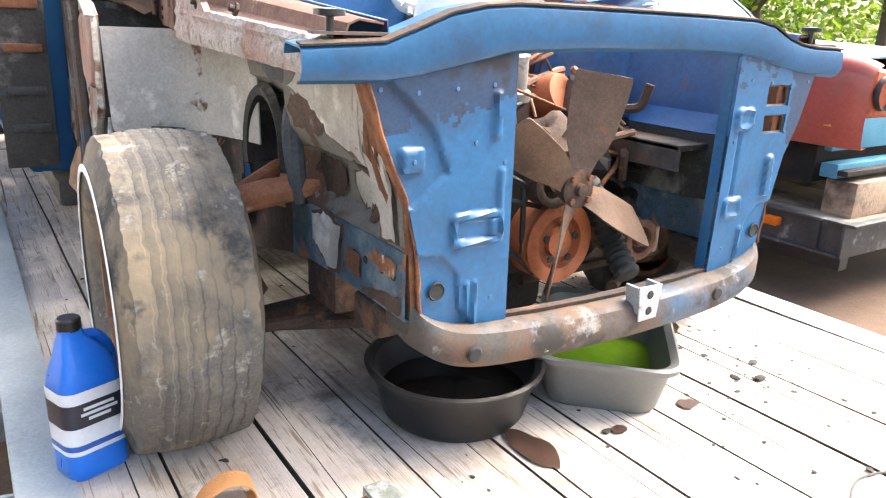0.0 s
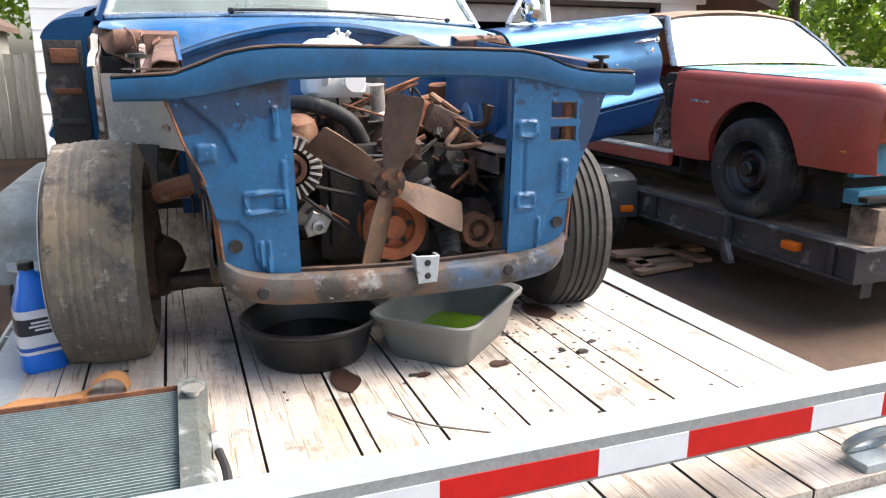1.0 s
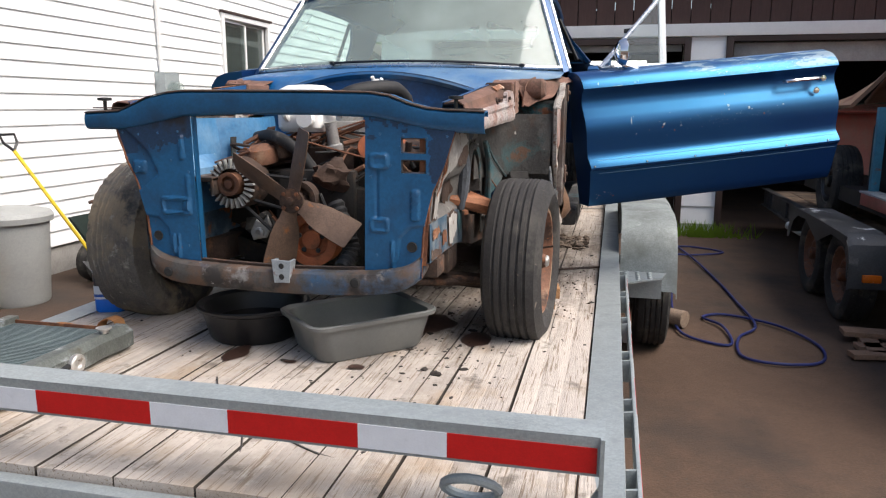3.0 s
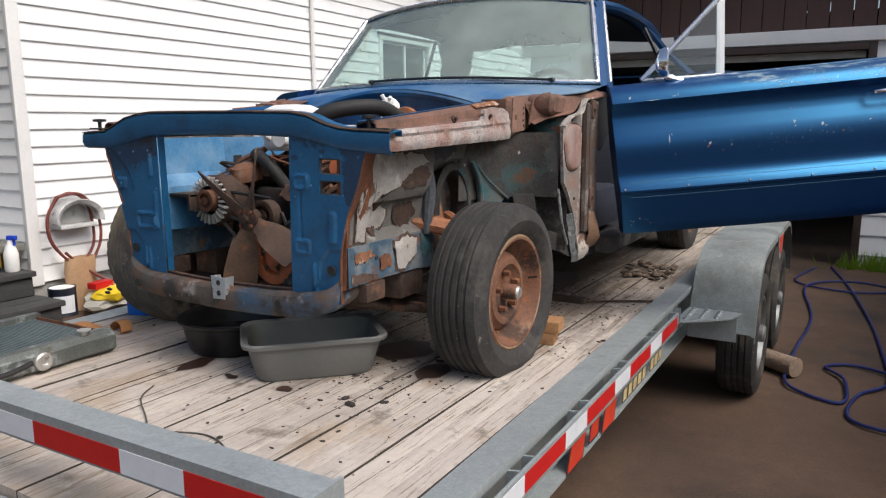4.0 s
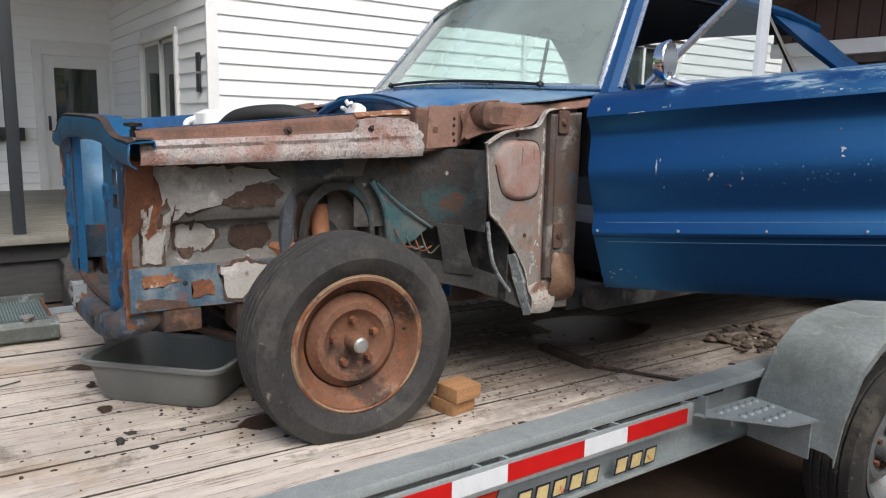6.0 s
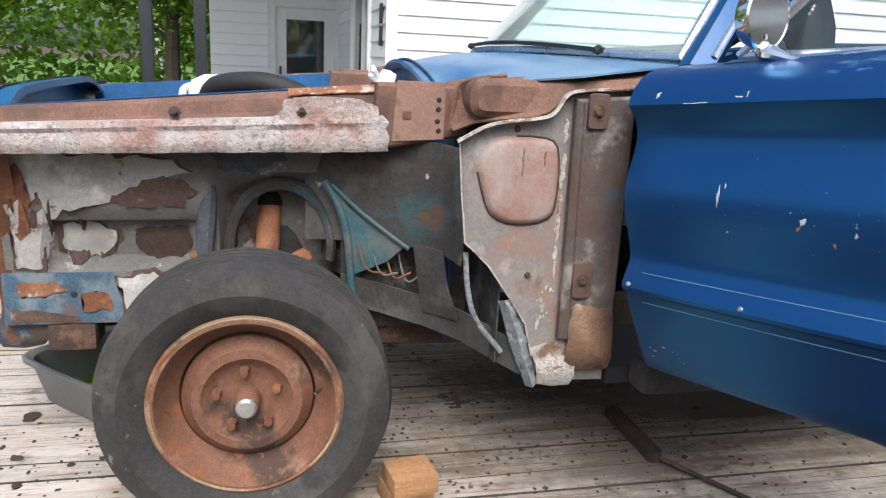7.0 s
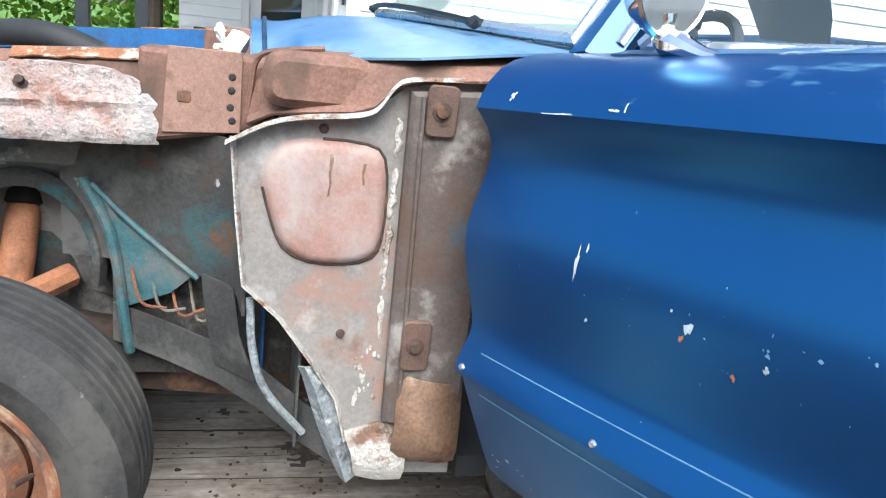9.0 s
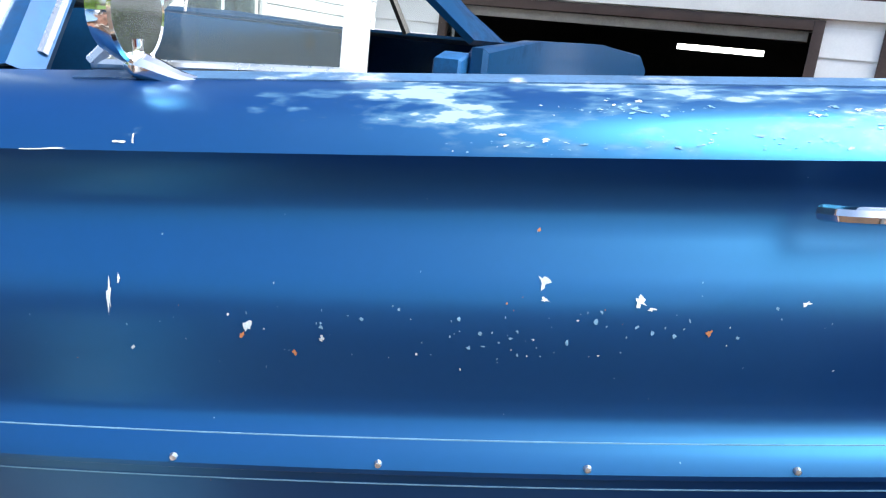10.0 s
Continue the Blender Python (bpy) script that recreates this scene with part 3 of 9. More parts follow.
def tube(bm, pts, r, seg=10, caps=True):
    """A round bar or hose along a polyline; r may be a list."""
    pts = [Vector(p) for p in pts]
    n = len(pts)
    rs = r if isinstance(r, (list, tuple)) else [r] * n
    up = Vector((0, 0, 1))
    rings = []
    side = None
    for i, p in enumerate(pts):
        d = (pts[min(i + 1, n - 1)] - pts[max(i - 1, 0)]).normalized()
        if side is None:
            side = d.cross(up if abs(d.z) < 0.95 else Vector((1, 0, 0))).normalized()
        side = (side - d * side.dot(d)).normalized()
        oth = d.cross(side)
        rings.append([bm.verts.new(p + (side * math.cos(a) + oth * math.sin(a)) * rs[i]) for a in (2 * math.pi * k / seg for k in range(seg))])
    for u, v in zip(rings, rings[1:]):
        for k in range(seg):
            bm.faces.new([u[k], u[(k + 1) % seg], v[(k + 1) % seg], v[k]])
    if caps:
        bm.faces.new(rings[0][::-1])
        bm.faces.new(rings[-1])
    return bm


def curve_pts(ctrl, n=8):
    """Catmull-Rom through the control points."""
    c = [Vector(p) for p in ctrl]
    c = [c[0] * 2 - c[1]] + c + [c[-1] * 2 - c[-2]]
    out = []
    for a, b, d, e in zip(c, c[1:], c[2:], c[3:]):
        for i in range(n):
            t = i / n
            out.append(0.5 * (2 * b + (d - a) * t + (2 * a - 5 * b + 4 * d - e) * t * t + (3 * b - a - 3 * d + e) * t ** 3))
    return out + [c[-2]]


def lathe(bm, prof, m=None, seg=32, close=False, wob=0.0):
    """Profile of (radius, height) turned about z, then moved by m."""
    m = m or Matrix()
    rings = []
    for r, h in prof:
        if r < 1e-5:
            rings.append([bm.verts.new(m @ Vector((0, 0, h)))])
        else:
            rings.append([bm.verts.new(m @ Vector((r * math.cos(a) * (1 + wob * math.sin(5 * a)), r * math.sin(a), h))) for a in (2 * math.pi * k / seg for k in range(seg))])
    pairs = list(zip(rings, rings[1:])) + ([(rings[-1], rings[0])] if close else [])
    for u, v in pairs:
        for k in range(seg):
            q = [u[k % len(u)], u[(k + 1) % len(u)], v[(k + 1) % len(v)], v[k % len(v)]]
            q = [x for i, x in enumerate(q) if x not in q[:i]]
            if len(q) > 2:
                bm.faces.new(q)
    return bm


def skin(bm, rows, thick=0.0, closed=False):
    """A sheet through rows of points; thick: pushed along the normals to a real thickness."""
    g = [[bm.verts.new(p) for p in r] for r in rows]
    fs = []
    for u, v in zip(g, g[1:]):
        rng = range(len(u)) if closed else range(len(u) - 1)
        for k in rng:
            k2 = (k + 1) % len(u)
            fs.append(bm.faces.new([u[k], u[k2], v[k2], v[k]]))
    if thick:
        bmesh.ops.recalc_face_normals(bm, faces=fs)
        bmesh.ops.solidify(bm, geom=fs, thickness=thick)
    return bm


def lump(bm, c, s, seed=0, amt=0.25, cuts=2):
    """A rough lump: a cracked clod, a greasy casting."""
    r = bmesh.ops.create_icosphere(bm, subdivisions=cuts, radius=1.0)
    for v in r["verts"]:
        k = 1 + amt * noise.noise(v.co * 1.7 + Vector((seed * 3.1, seed, 0)))
        v.co = Vector((v.co.x * s[0] * k, v.co.y * s[1] * k, v.co.z * s[2] * k)) + Vector(c)
    return bm


def rounded(x0, x1, y0, y1, r, n=4):
    """Outline of a rectangle with round corners."""
    out = []
    for cx, cy, a0 in ((x1 - r, y1 - r, 0), (x0 + r, y1 - r, 90), (x0 + r, y0 + r, 180), (x1 - r, y0 + r, 270)):
        for i in range(n + 1):
            a = radians(a0 + 90 * i / n)
            out.append((cx + r * math.cos(a), cy + r * math.sin(a)))
    return out


B = bmesh.new

# ---- ground ----
def build_ground():
    bm = B()
    xs = [-400, -60, -20, -8, -5, -3, -1.5, 0, 1.5, 3, 5, 8, 20, 60, 400]
    ys = [-400, -60, -20, -8, -5, -3, -1.5, 0, 1.5, 3, 5, 8, 20, 60, 400]
    skin(bm, [[(x, y, 0.012 * noise.noise(Vector((x, y, 0)) * 0.6)) for x in xs] for y in ys])
    alone("ground", bm, m_ground, "brown packed dirt and worn asphalt yard", "ground", kind="structure")
    bm = B()
    skin(bm, [[(x, y, 0.03 + 0.02 * noise.noise(Vector((x, y, 2)))) for x in (-90, -40, -22, -12.5)] for y in (-70, -40, -20, -9, -4, 2, 12)])
    alone("lawn", bm, m_grass, "green mown lawn beside the porch", "grass", kind="stuff")


build_ground()


# ---- house with white lapped siding ----
WX, WY0, WY1 = -3.6, 1.50, 11.2       # long wall facing the yard
DX = -7.4                            # recessed wall with the front door


def siding(parent, axis, at, u0, u1, z0, z1, holes=(), out=1, lap=0.127, step=0.013):
    """Lapped boards on a wall in the plane axis=at, from u0 to u1; each board is a piece, cut round the holes (u0, u1, z0, z1)."""
    shared = {}
    z = z0
    while z < z1 - 0.01:
        h = min(lap, z1 - z)
        spans = [(u0, u1)]
        for a, b, c, d in holes:
            if z + h > c + 0.01 and z < d - 0.01:
                spans = [s for lo, hi in spans for s in ((lo, min(hi, a)), (max(lo, b), hi)) if s[1] - s[0] > 0.01]
        for lo, hi in spans:
            key = (round(hi - lo, 3), round(h, 3))
            if key not in shared:
                bm = B()
                w = hi - lo
                p = [(0, 0.0), (step + 0.006, 0.0), (step + 0.008, 0.006), (0.006, h), (0, h)]
                if axis == 0:
                    prism(bm, [(x * out, zz) for x, zz in p], 1, 0, w)
                else:
                    prism(bm, [(x * out, zz) for x, zz in p], 0, 0, w)
                bmesh.ops.recalc_face_normals(bm, faces=bm.faces[:])
                me = bpy.data.meshes.new("siding_board")
                bm.to_mesh(me)
                bm.free()
                me.materials.append(m_siding)
                shared[key] = me
            ob = new("siding_board", shared[key])
            ob.location = (at, lo, z) if axis == 0 else (lo, at, z)
            ob.parent = parent
        z += lap


def sliding_window(parent, axis, at, u0, u1, z0, z1, out=1, dark=m_dark_void, frame_m=m_trim_white, inner=m_trim_white, depth=0.10):
    """A two-light slider: outer frame, two sashes with panes, sill and a backing panel, near-black by default for the
    unlit room.
    """
    def bx(bm, a, b, c, d, p, q, bev=0.004):
        lo, hi = sorted((at + out * p, at + out * q))
        return box(bm, lo, hi, a, b, c, d, bev) if axis == 0 else box(bm, a, b, lo, hi, c, d, bev)
    bm = B()
    for a, b, c, d in ((u0 - .06, u1 + .06, z1, z1 + .06), (u0 - .06, u0, z0 - .05, z1), (u1, u1 + .06, z0 - .05, z1), (u0, u1, z0 - .05, z0)):
        bx(bm, a, b, c, d, -0.02, 0.045)
    w = part("window", bm, frame_m, parent, "white framed sliding window")
    mid = (u0 + u1) / 2
    for a, b, o in ((u0, mid + .02, 0.0), (mid - .02, u1, -0.03)):
        bm = B()
        for p, q, c, d in ((a, b, z1 - .035, z1), (a, b, z0, z0 + .035), (a, a + .035, z0, z1), (b - .035, b, z0, z1)):
            bx(bm, p, q, c, d, o - 0.02, o + 0.008, 0.003)
        part("sash", bm, inner, w)
        bm = B()
        bx(bm, a + .03, b - .03, z0 + .03, z1 - .03, o - 0.008, o - 0.003, 0)
        part("pane", bm, m_house_glass, w, "reflecting window glass").visible_shadow = False
    # backing panel; its default near-black carries the shade of the room
    bm = B()
    bx(bm, u0, u1, z0, z1, -depth - 0.25, -depth - 0.2, 0)
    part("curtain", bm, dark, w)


def build_house():
    h = thing("house", "white sided bungalow with a recessed dark porch", "house")
    win = (6.13, 7.25, 1.50, 2.44)
    bm = B()   # long wall core with the window opening, gable end towards the garage
    for a, b, c, d in ((WY0, win[0], 0.25, 3.6), (win[1], WY1, 0.25, 3.6), (win[0], win[1], 0.25, win[2]), (win[0], win[1], win[3], 3.6)):
        box(bm, WX - 0.16, WX, a, b, c, d)
    part("wall", bm, m_trim_white, h)
    siding(h, 0, WX, WY0 + 0.07, WY1, 0.24, 3.6, [(win[0] - .06, win[1] + .06, win[2] - .05, win[3] + .06)])
    bm = B()
    box(bm, WX - 0.12, WX - 0.005, WY0, WY1, -0.05, 0.24)
    part("foundation", bm, m_concrete, h)
    bm = B()
    box(bm, WX - 0.02, WX + 0.022, WY0 - 0.022, WY0 + 0.07, 0.22, 3.6, 0.004)
    part("corner_trim", bm, m_trim_white, h)
    sliding_window(h, 0, WX, *win)
    bm = B()
    box(bm, WX + 0.02, WX + 0.06, win[0] - .08, win[1] + .10, win[3] + .06, win[3] + .09, 0.004)
    part("drip_cap", bm, m_brown_trim, h)
    # return wall with a window beside the corner, facing the road
    rw = (-5.80, -4.50, 1.24, 2.18)
    bm = B()
    for a, b, c, d in ((DX, rw[0], 0.25, 3.6), (rw[1], WX - 0.16, 0.25, 3.6), (rw[0], rw[1], 0.25, rw[2]), (rw[0], rw[1], rw[3], 3.6)):
        box(bm, a, b, WY0, WY0 + 0.16, c, d)
    part("wall", bm, m_trim_white, h)
    siding(h, 1, WY0, DX, WX - 0.02, 0.3, 3.6, [(rw[0] - .06, rw[1] + .06, rw[2] - .05, rw[3] + .06)], out=-1)
    sliding_window(h, 1, WY0, *rw, out=-1, dark=m_curtain)
    # recessed wall with the front door
    dr = (0.72, 1.44, 0.38, 2.12)
    bm = B()
    for a, b, c, d in ((-.05, dr[0], 0.25, 3.6), (dr[1], WY0, 0.25, 3.6), (dr[0], dr[1], dr[3], 3.6)):
        box(bm, DX - 0.16, DX, a, b, c, d)
    part("wall", bm, m_trim_white, h)
    siding(h, 0, DX, -.05, WY0, 0.38, 3.6, [(dr[0] - .09, dr[1] + .09, 0.3, dr[3] + .09)])
    bm = B()
    for a, b, c, d in ((dr[0] - .09, dr[0], .38, dr[3] + .09), (dr[1], dr[1] + .09, .38, dr[3] + .09), (dr[0], dr[1], dr[3], dr[3] + .09)):
        box(bm, DX - 0.05, DX + 0.04, a, b, c, d, 0.004)
    part("door_frame", bm, m_trim_white, h)
    bm = B()
    for a, b, c, d in ((dr[0], dr[0] + .13, .38, dr[3]), (dr[1] - .13, dr[1], .38, dr[3]), (dr[0] + .13, dr[1] - .13, .38, 1.12), (dr[0] + .13, dr[1] - .13, dr[3] - .14, dr[3])):
        box(bm, DX - 0.03, DX + 0.01, a, b, c, d, 0.004)
    door = part("front_door", bm, m_trim_white, h, "white storm door with a tall dark pane")
    bm = B()
    box(bm, DX - 0.015, DX - 0.009, dr[0] + .12, dr[1] - .12, 1.11, dr[3] - .13)
    part("pane", bm, m_house_glass, door)
    bm = B()
    box(bm, DX + 0.01, DX + 0.05, dr[0] + .04, dr[0] + .07, 1.25, 1.42, 0.006)
    part("door_handle", bm, m_post, door)
    # hall back and shelves coloured near-black for the shade indoors
    bm = B()
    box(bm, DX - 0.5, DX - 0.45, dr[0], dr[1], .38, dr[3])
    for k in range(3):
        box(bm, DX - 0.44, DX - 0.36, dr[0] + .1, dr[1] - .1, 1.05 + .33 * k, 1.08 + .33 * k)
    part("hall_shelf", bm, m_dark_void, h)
    # far end wall, roof and eaves
    bm = B()
    box(bm, -12.0, WX - 0.16, WY1 - 0.16, WY1, 0.0, 3.6)
    box(bm, -12.0, -11.84, -.05, WY1, 0.0, 3.6)
    box(bm, -12.0, DX - 0.16, -.05, .11, 0.0, 3.6)
    part("wall", bm, m_trim_white, h)
    bm = B()
    prism(bm, [(-12.6, 3.45), (-12.6, 3.6), (-7.8, 5.6), (WX + .45, 3.78), (WX + .45, 3.62), (-7.8, 5.42)], 1, -1.5, WY1 + .45)
    part("roof", bm, m_shingle, h)
    bm = B()
    box(bm, DX - 0.1, WX + 0.3, -1.4, WY0 + 0.1, 3.52, 3.6)
    part("porch_ceiling", bm, m_trim_white, h)
    # conduit, meter and box on the long wall
    bm = B()
    tube(bm, [(WX + .05, 4.78, 0.9), (WX + .05, 4.78, 3.7)], 0.025, 10)
    tube(bm, [(WX + .05, 4.84, 0.3), (WX + .05, 4.84, 0.95)], 0.02, 8)
    part("conduit", bm, m_trim_white, h)
    bm = B()
    box(bm, WX + .02, WX + .14, 4.70, 4.96, 1.35, 1.75, 0.01)
    meter = part("meter_box", bm, m_galv, h, "grey electric meter box")
    bm = B()
    lathe(bm, [(0.0, .10), (.07, .09), (.085, .05), (.09, 0), (.0, 0)], pose(WX + .14, 4.83, 1.58, 0, 90, 0), 20)
    part("meter_dial", bm, m_side_glass, meter)
    bm = B()
    box(bm, WX + .02, WX + .10, 4.78, 5.02, 0.78, 1.0, 0.01)
    part("junction_box", bm, m_white_plastic, h)
    bm = B()
    box(bm, WX + .02, WX + .09, 8.5, 8.7, 1.70, 1.78, 0.01)
    part("dryer_vent", bm, m_galv, h)
    # house number as plain bars
    for z in (1.83, 1.66):
        bm = B()
        box(bm, -3.86, -3.76, WY0 - .035, WY0 - .02, z, z + .15, 0.004)
        part("number_bar", bm, m_post, h, "small black wall plate")
    bm = B()
    box(bm, DX + .02, DX + .14, .12, .50, 1.13, 1.28, 0.01)
    part("mailbox", bm, m_post, h, "black wall mailbox")
    # porch floor boards, skirt and posts
    x = DX
    while x < -3.75:
        bm = B()
        box(bm, x, x + .135, -1.2, WY0 - .03, 0.50, 0.55, 0.004)
        part("porch_board", bm, m_porch_floor, h)
        x += .14
    bm = B()
    box(bm, -3.76, -3.72, -1.2, WY0 - .03, 0.36, 0.545, 0.004)
    box(bm, -3.79, -3.765, -1.2, WY0 - .03, 0.02, 0.35, 0.004)
    part("porch_skirt", bm, m_porch, h)
    for y in (-.31, .07):
        bm = B()
        box(bm, -3.89, -3.81, y, y + .085, 0.55, 3.52, 0.008)
        part("porch_post", bm, m_post, h, "dark square metal porch post")
    st = thing("porch_steps", "dark stained timber porch steps", "steps")
    for a, b, z in ((-3.76, -3.42, .37), (-3.44, -3.10, .19)):
        for k in range(2):
            bm = B()
            w_ = (b - a - .01) / 2
            box(bm, a + (w_ + .01) * k, a + (w_ + .01) * k + w_, .35, 1.42, z - .04, z, .006)
            part("tread", bm, m_porch, st)
        bm = B()
        box(bm, b - .05, b - .03, .37, 1.40, z - .18, z - .045, .004)
        part("riser", bm, m_porch, st)
    for y in (.36, 1.37):
        bm = B()
        prism(bm, [(-3.75, .0), (-3.14, .0), (-3.14, .145), (-3.46, .145), (-3.46, .325), (-3.75, .325)], 1, y, y + .04, .004)
        part("stringer", bm, m_porch, st)


build_house()


# ---- garage with brown gable and open bays ----
GY = 6.55


def build_garage():
    g = thing("garage", "white garage with brown gable and dark open doorways", "garage")
    # two open bays with a pier between them
    holes = [(-1.05, 1.70, 0.0, 2.09), (2.20, 5.35, 0.0, 2.11)]
    bm = B()
    zs = (0.0, 2.30)
    cuts = sorted({-1.75, 6.0} | {h[0] for h in holes} | {h[1] for h in holes})
    for a, b in zip(cuts, cuts[1:]):
        hs = [h for h in holes if h[0] <= a + .001 and h[1] >= b - .001]
        spans = [zs] if not hs else [q for q in ((zs[0], hs[0][2]), (hs[0][3], zs[1])) if q[1] > q[0] + .01]
        for z0_, z1_ in spans:
            bm = B()
            box(bm, a, b, GY, GY + .15, z0_, z1_)
            part("wall", bm, m_trim_white, g)
    siding(g, 1, GY, -1.75, 6.0, 0.12, 2.12, holes=[(a - .06, b + .06, c - .06, d + .06) for a, b, c, d in holes], out=-1, lap=0.2, step=0.014)
    for a, b, c, d in holes:
        bm = B()
        for p, q, r, s in ((a - .07, a, c, d + .07), (b, b + .07, c, d + .07), (a, b, d, d + .07)):
            box(bm, p, q, GY - .045, GY + .10, r, s, 0.004)
        if c > 0:
            box(bm, a - .07, b + .07, GY - .05, GY + .10, c - .05, c, 0.004)
        part("opening_frame", bm, m_brown_trim, g)
    bm = B()
    box(bm, -1.85, 6.1, GY - .06, GY + .02, 2.17, 2.30, 0.006)
    part("fascia_board", bm, m_trim_white, g)
    x = -1.85
    while x < 6.08:
        zt = 2.42 + 0.30 * (6.1 + 2.7) / 2 - 0.30 * abs(x + .1 - 1.7)
        bm = B()
        box(bm, x, x + .19, GY - .02, GY + .02, 2.30, zt)
        part("gable_board", bm, m_brown, g)
        x += .2
    bm = B()
    prism(bm, [(-2.1, 2.515), (1.7, 3.72), (6.8, 2.1), (6.8, 2.26), (1.7, 3.9), (-2.1, 2.675)], 1, GY - .55, GY + 7.0)
    part("roof", bm, m_shingle, g, "brown shingled roof with deep eaves")
    bm = B()
    prism(bm, [(-2.1, 2.495), (1.7, 3.70), (6.8, 2.08), (6.8, 2.24), (1.7, 3.87), (-2.1, 2.655)], 1, GY - .58, GY - .552)
    part("barge_board", bm, m_brown_trim, g)
    # near-black colour of walls and ceiling carries the shade inside the bays
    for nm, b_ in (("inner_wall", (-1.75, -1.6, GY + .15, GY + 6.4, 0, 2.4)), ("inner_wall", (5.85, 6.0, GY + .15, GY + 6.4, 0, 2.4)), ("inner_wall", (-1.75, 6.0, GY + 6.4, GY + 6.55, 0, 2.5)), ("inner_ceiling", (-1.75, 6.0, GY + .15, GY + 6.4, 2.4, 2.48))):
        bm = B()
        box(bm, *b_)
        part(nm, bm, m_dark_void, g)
    # half-raised panel door at the head of the big bay
    for a, b, z in ((-1.03, 1.68, 2.02), (2.22, 5.33, 1.90)):
        bm = B()
        box(bm, a, b, GY + .06, GY + .10, z, 2.10, 0.006)
        part("raised_door_edge", bm, m_concrete, g)
    bm = B()
    tube(bm, [(.62, GY + 1.4, 1.98), (1.36, GY + 1.4, 1.98)], 0.025, 8)
    part("fluorescent_tube", bm, m_lamp, g, "lit shop light tube")


m_lamp = bpy.data.materials.new("lit_tube")
m_lamp.use_nodes = True
m_lamp.node_tree.nodes["Principled BSDF"].inputs["Emission Color"].default_value = (1, 0.97, 0.9, 1)
m_lamp.node_tree.nodes["Principled BSDF"].inputs["Emission Strength"].default_value = 3.0
build_garage()


# ---- trees and hedges ----
def crown(bm, c, r, n, leaf, seed, flat=0.8):
    rnd = random.Random(seed)
    for i in range(n):
        if i % 26 == 0:      # a new spray of leaves
            while True:
                p0 = Vector((rnd.uniform(-1, 1), rnd.uniform(-1, 1), rnd.uniform(-1, 1)))
                if 0.35 < p0.length < 1:
                    break
            tone = rnd.random()
        p = p0 + Vector((rnd.gauss(0, .10), rnd.gauss(0, .10), rnd.gauss(0, .045)))
        k = 0.72 + 0.55 * noise.noise(p.normalized() * 2.3 + Vector((seed, 0, 0)))
        p = Vector((p.x * r[0], p.y * r[1], p.z * r[2])) * k + Vector(c)
        d = Vector((rnd.uniform(-1, 1), rnd.uniform(-1, 1), rnd.uniform(-.5, .9))).normalized()
        s = d.cross(Vector((rnd.uniform(-1, 1), rnd.uniform(-1, 1), rnd.uniform(-1, 1)))).normalized()
        ln, w = leaf * rnd.uniform(.7, 1.4), leaf * rnd.uniform(.35, .6)
        f = bm.faces.new([bm.verts.new(p - d * ln * .5), bm.verts.new(p + s * w * .5 + d * ln * .05), bm.verts.new(p + d * ln * .5), bm.verts.new(p - s * w * .5 + d * ln * .05)])
        f.material_index = 0 if rnd.random() < .35 + .5 * tone else 1


def tree(at, h, r, n, leaf, seed, label):
    t = thing("tree", label, "tree", at, group="trees round the yard")
    rnd = random.Random(seed)
    bm = B()
    tube(bm, curve_pts([(0, 0, -.1), (.1, .05, h * .3), (-.05, .1, h * .6), (0, 0, h * .85)], 4), [.16 * (1 - i / 16) + .02 for i in range(13)], 8)
    for i in range(7):
        a = rnd.uniform(0, 6.28)
        z = h * rnd.uniform(.3, .7)
        tube(bm, curve_pts([(0, 0, z), (math.cos(a) * r * .4, math.sin(a) * r * .4, z + h * .12), (math.cos(a) * r * .75, math.sin(a) * r * .75, z + h * .2)], 3), [.06 - i2 * .008 for i2 in range(7)], 6)
    part("trunk", bm, m_bark, t)
    bm = B()
    crown(bm, (0, 0, h * .62), (r, r, h * .42), n, leaf, seed)
    part("crown", bm, [m_leaf, m_leaf2], t, smooth=0)


tree((-13.5, -1.2, 0), 5.2, 2.8, 7000, .19, 3, "leafy green maple beyond the porch")
tree((-15.5, -5.0, 0), 6.0, 3.2, 7000, .2, 4, "leafy green maple on the lawn")
tree((-17.5, 1.8, 0), 6.5, 3.0, 4500, .18, 5, "tall green tree behind the house")
tree((-12.0, -8.5, 0), 5.6, 3.0, 5000, .17, 6, "bright green tree at the lawn edge")
tree((14.0, 13.0, 0), 7.5, 3.6, 5000, .24, 8, "green tree behind the garage")
tree((9.5, 15.5, 0), 7.0, 3.4, 4500, .24, 9, "green tree behind the garage")
tree((18.5, 9.0, 0), 7.5, 3.8, 4500, .26, 10, "green tree past the second trailer")
tree((-6.0, 16.5, 0), 7.0, 3.0, 4000, .24, 11, "green tree behind the house gable")
tree((12.0, 8.2, 0), 5.0, 2.6, 4500, .2, 12, "green tree past the second trailer")
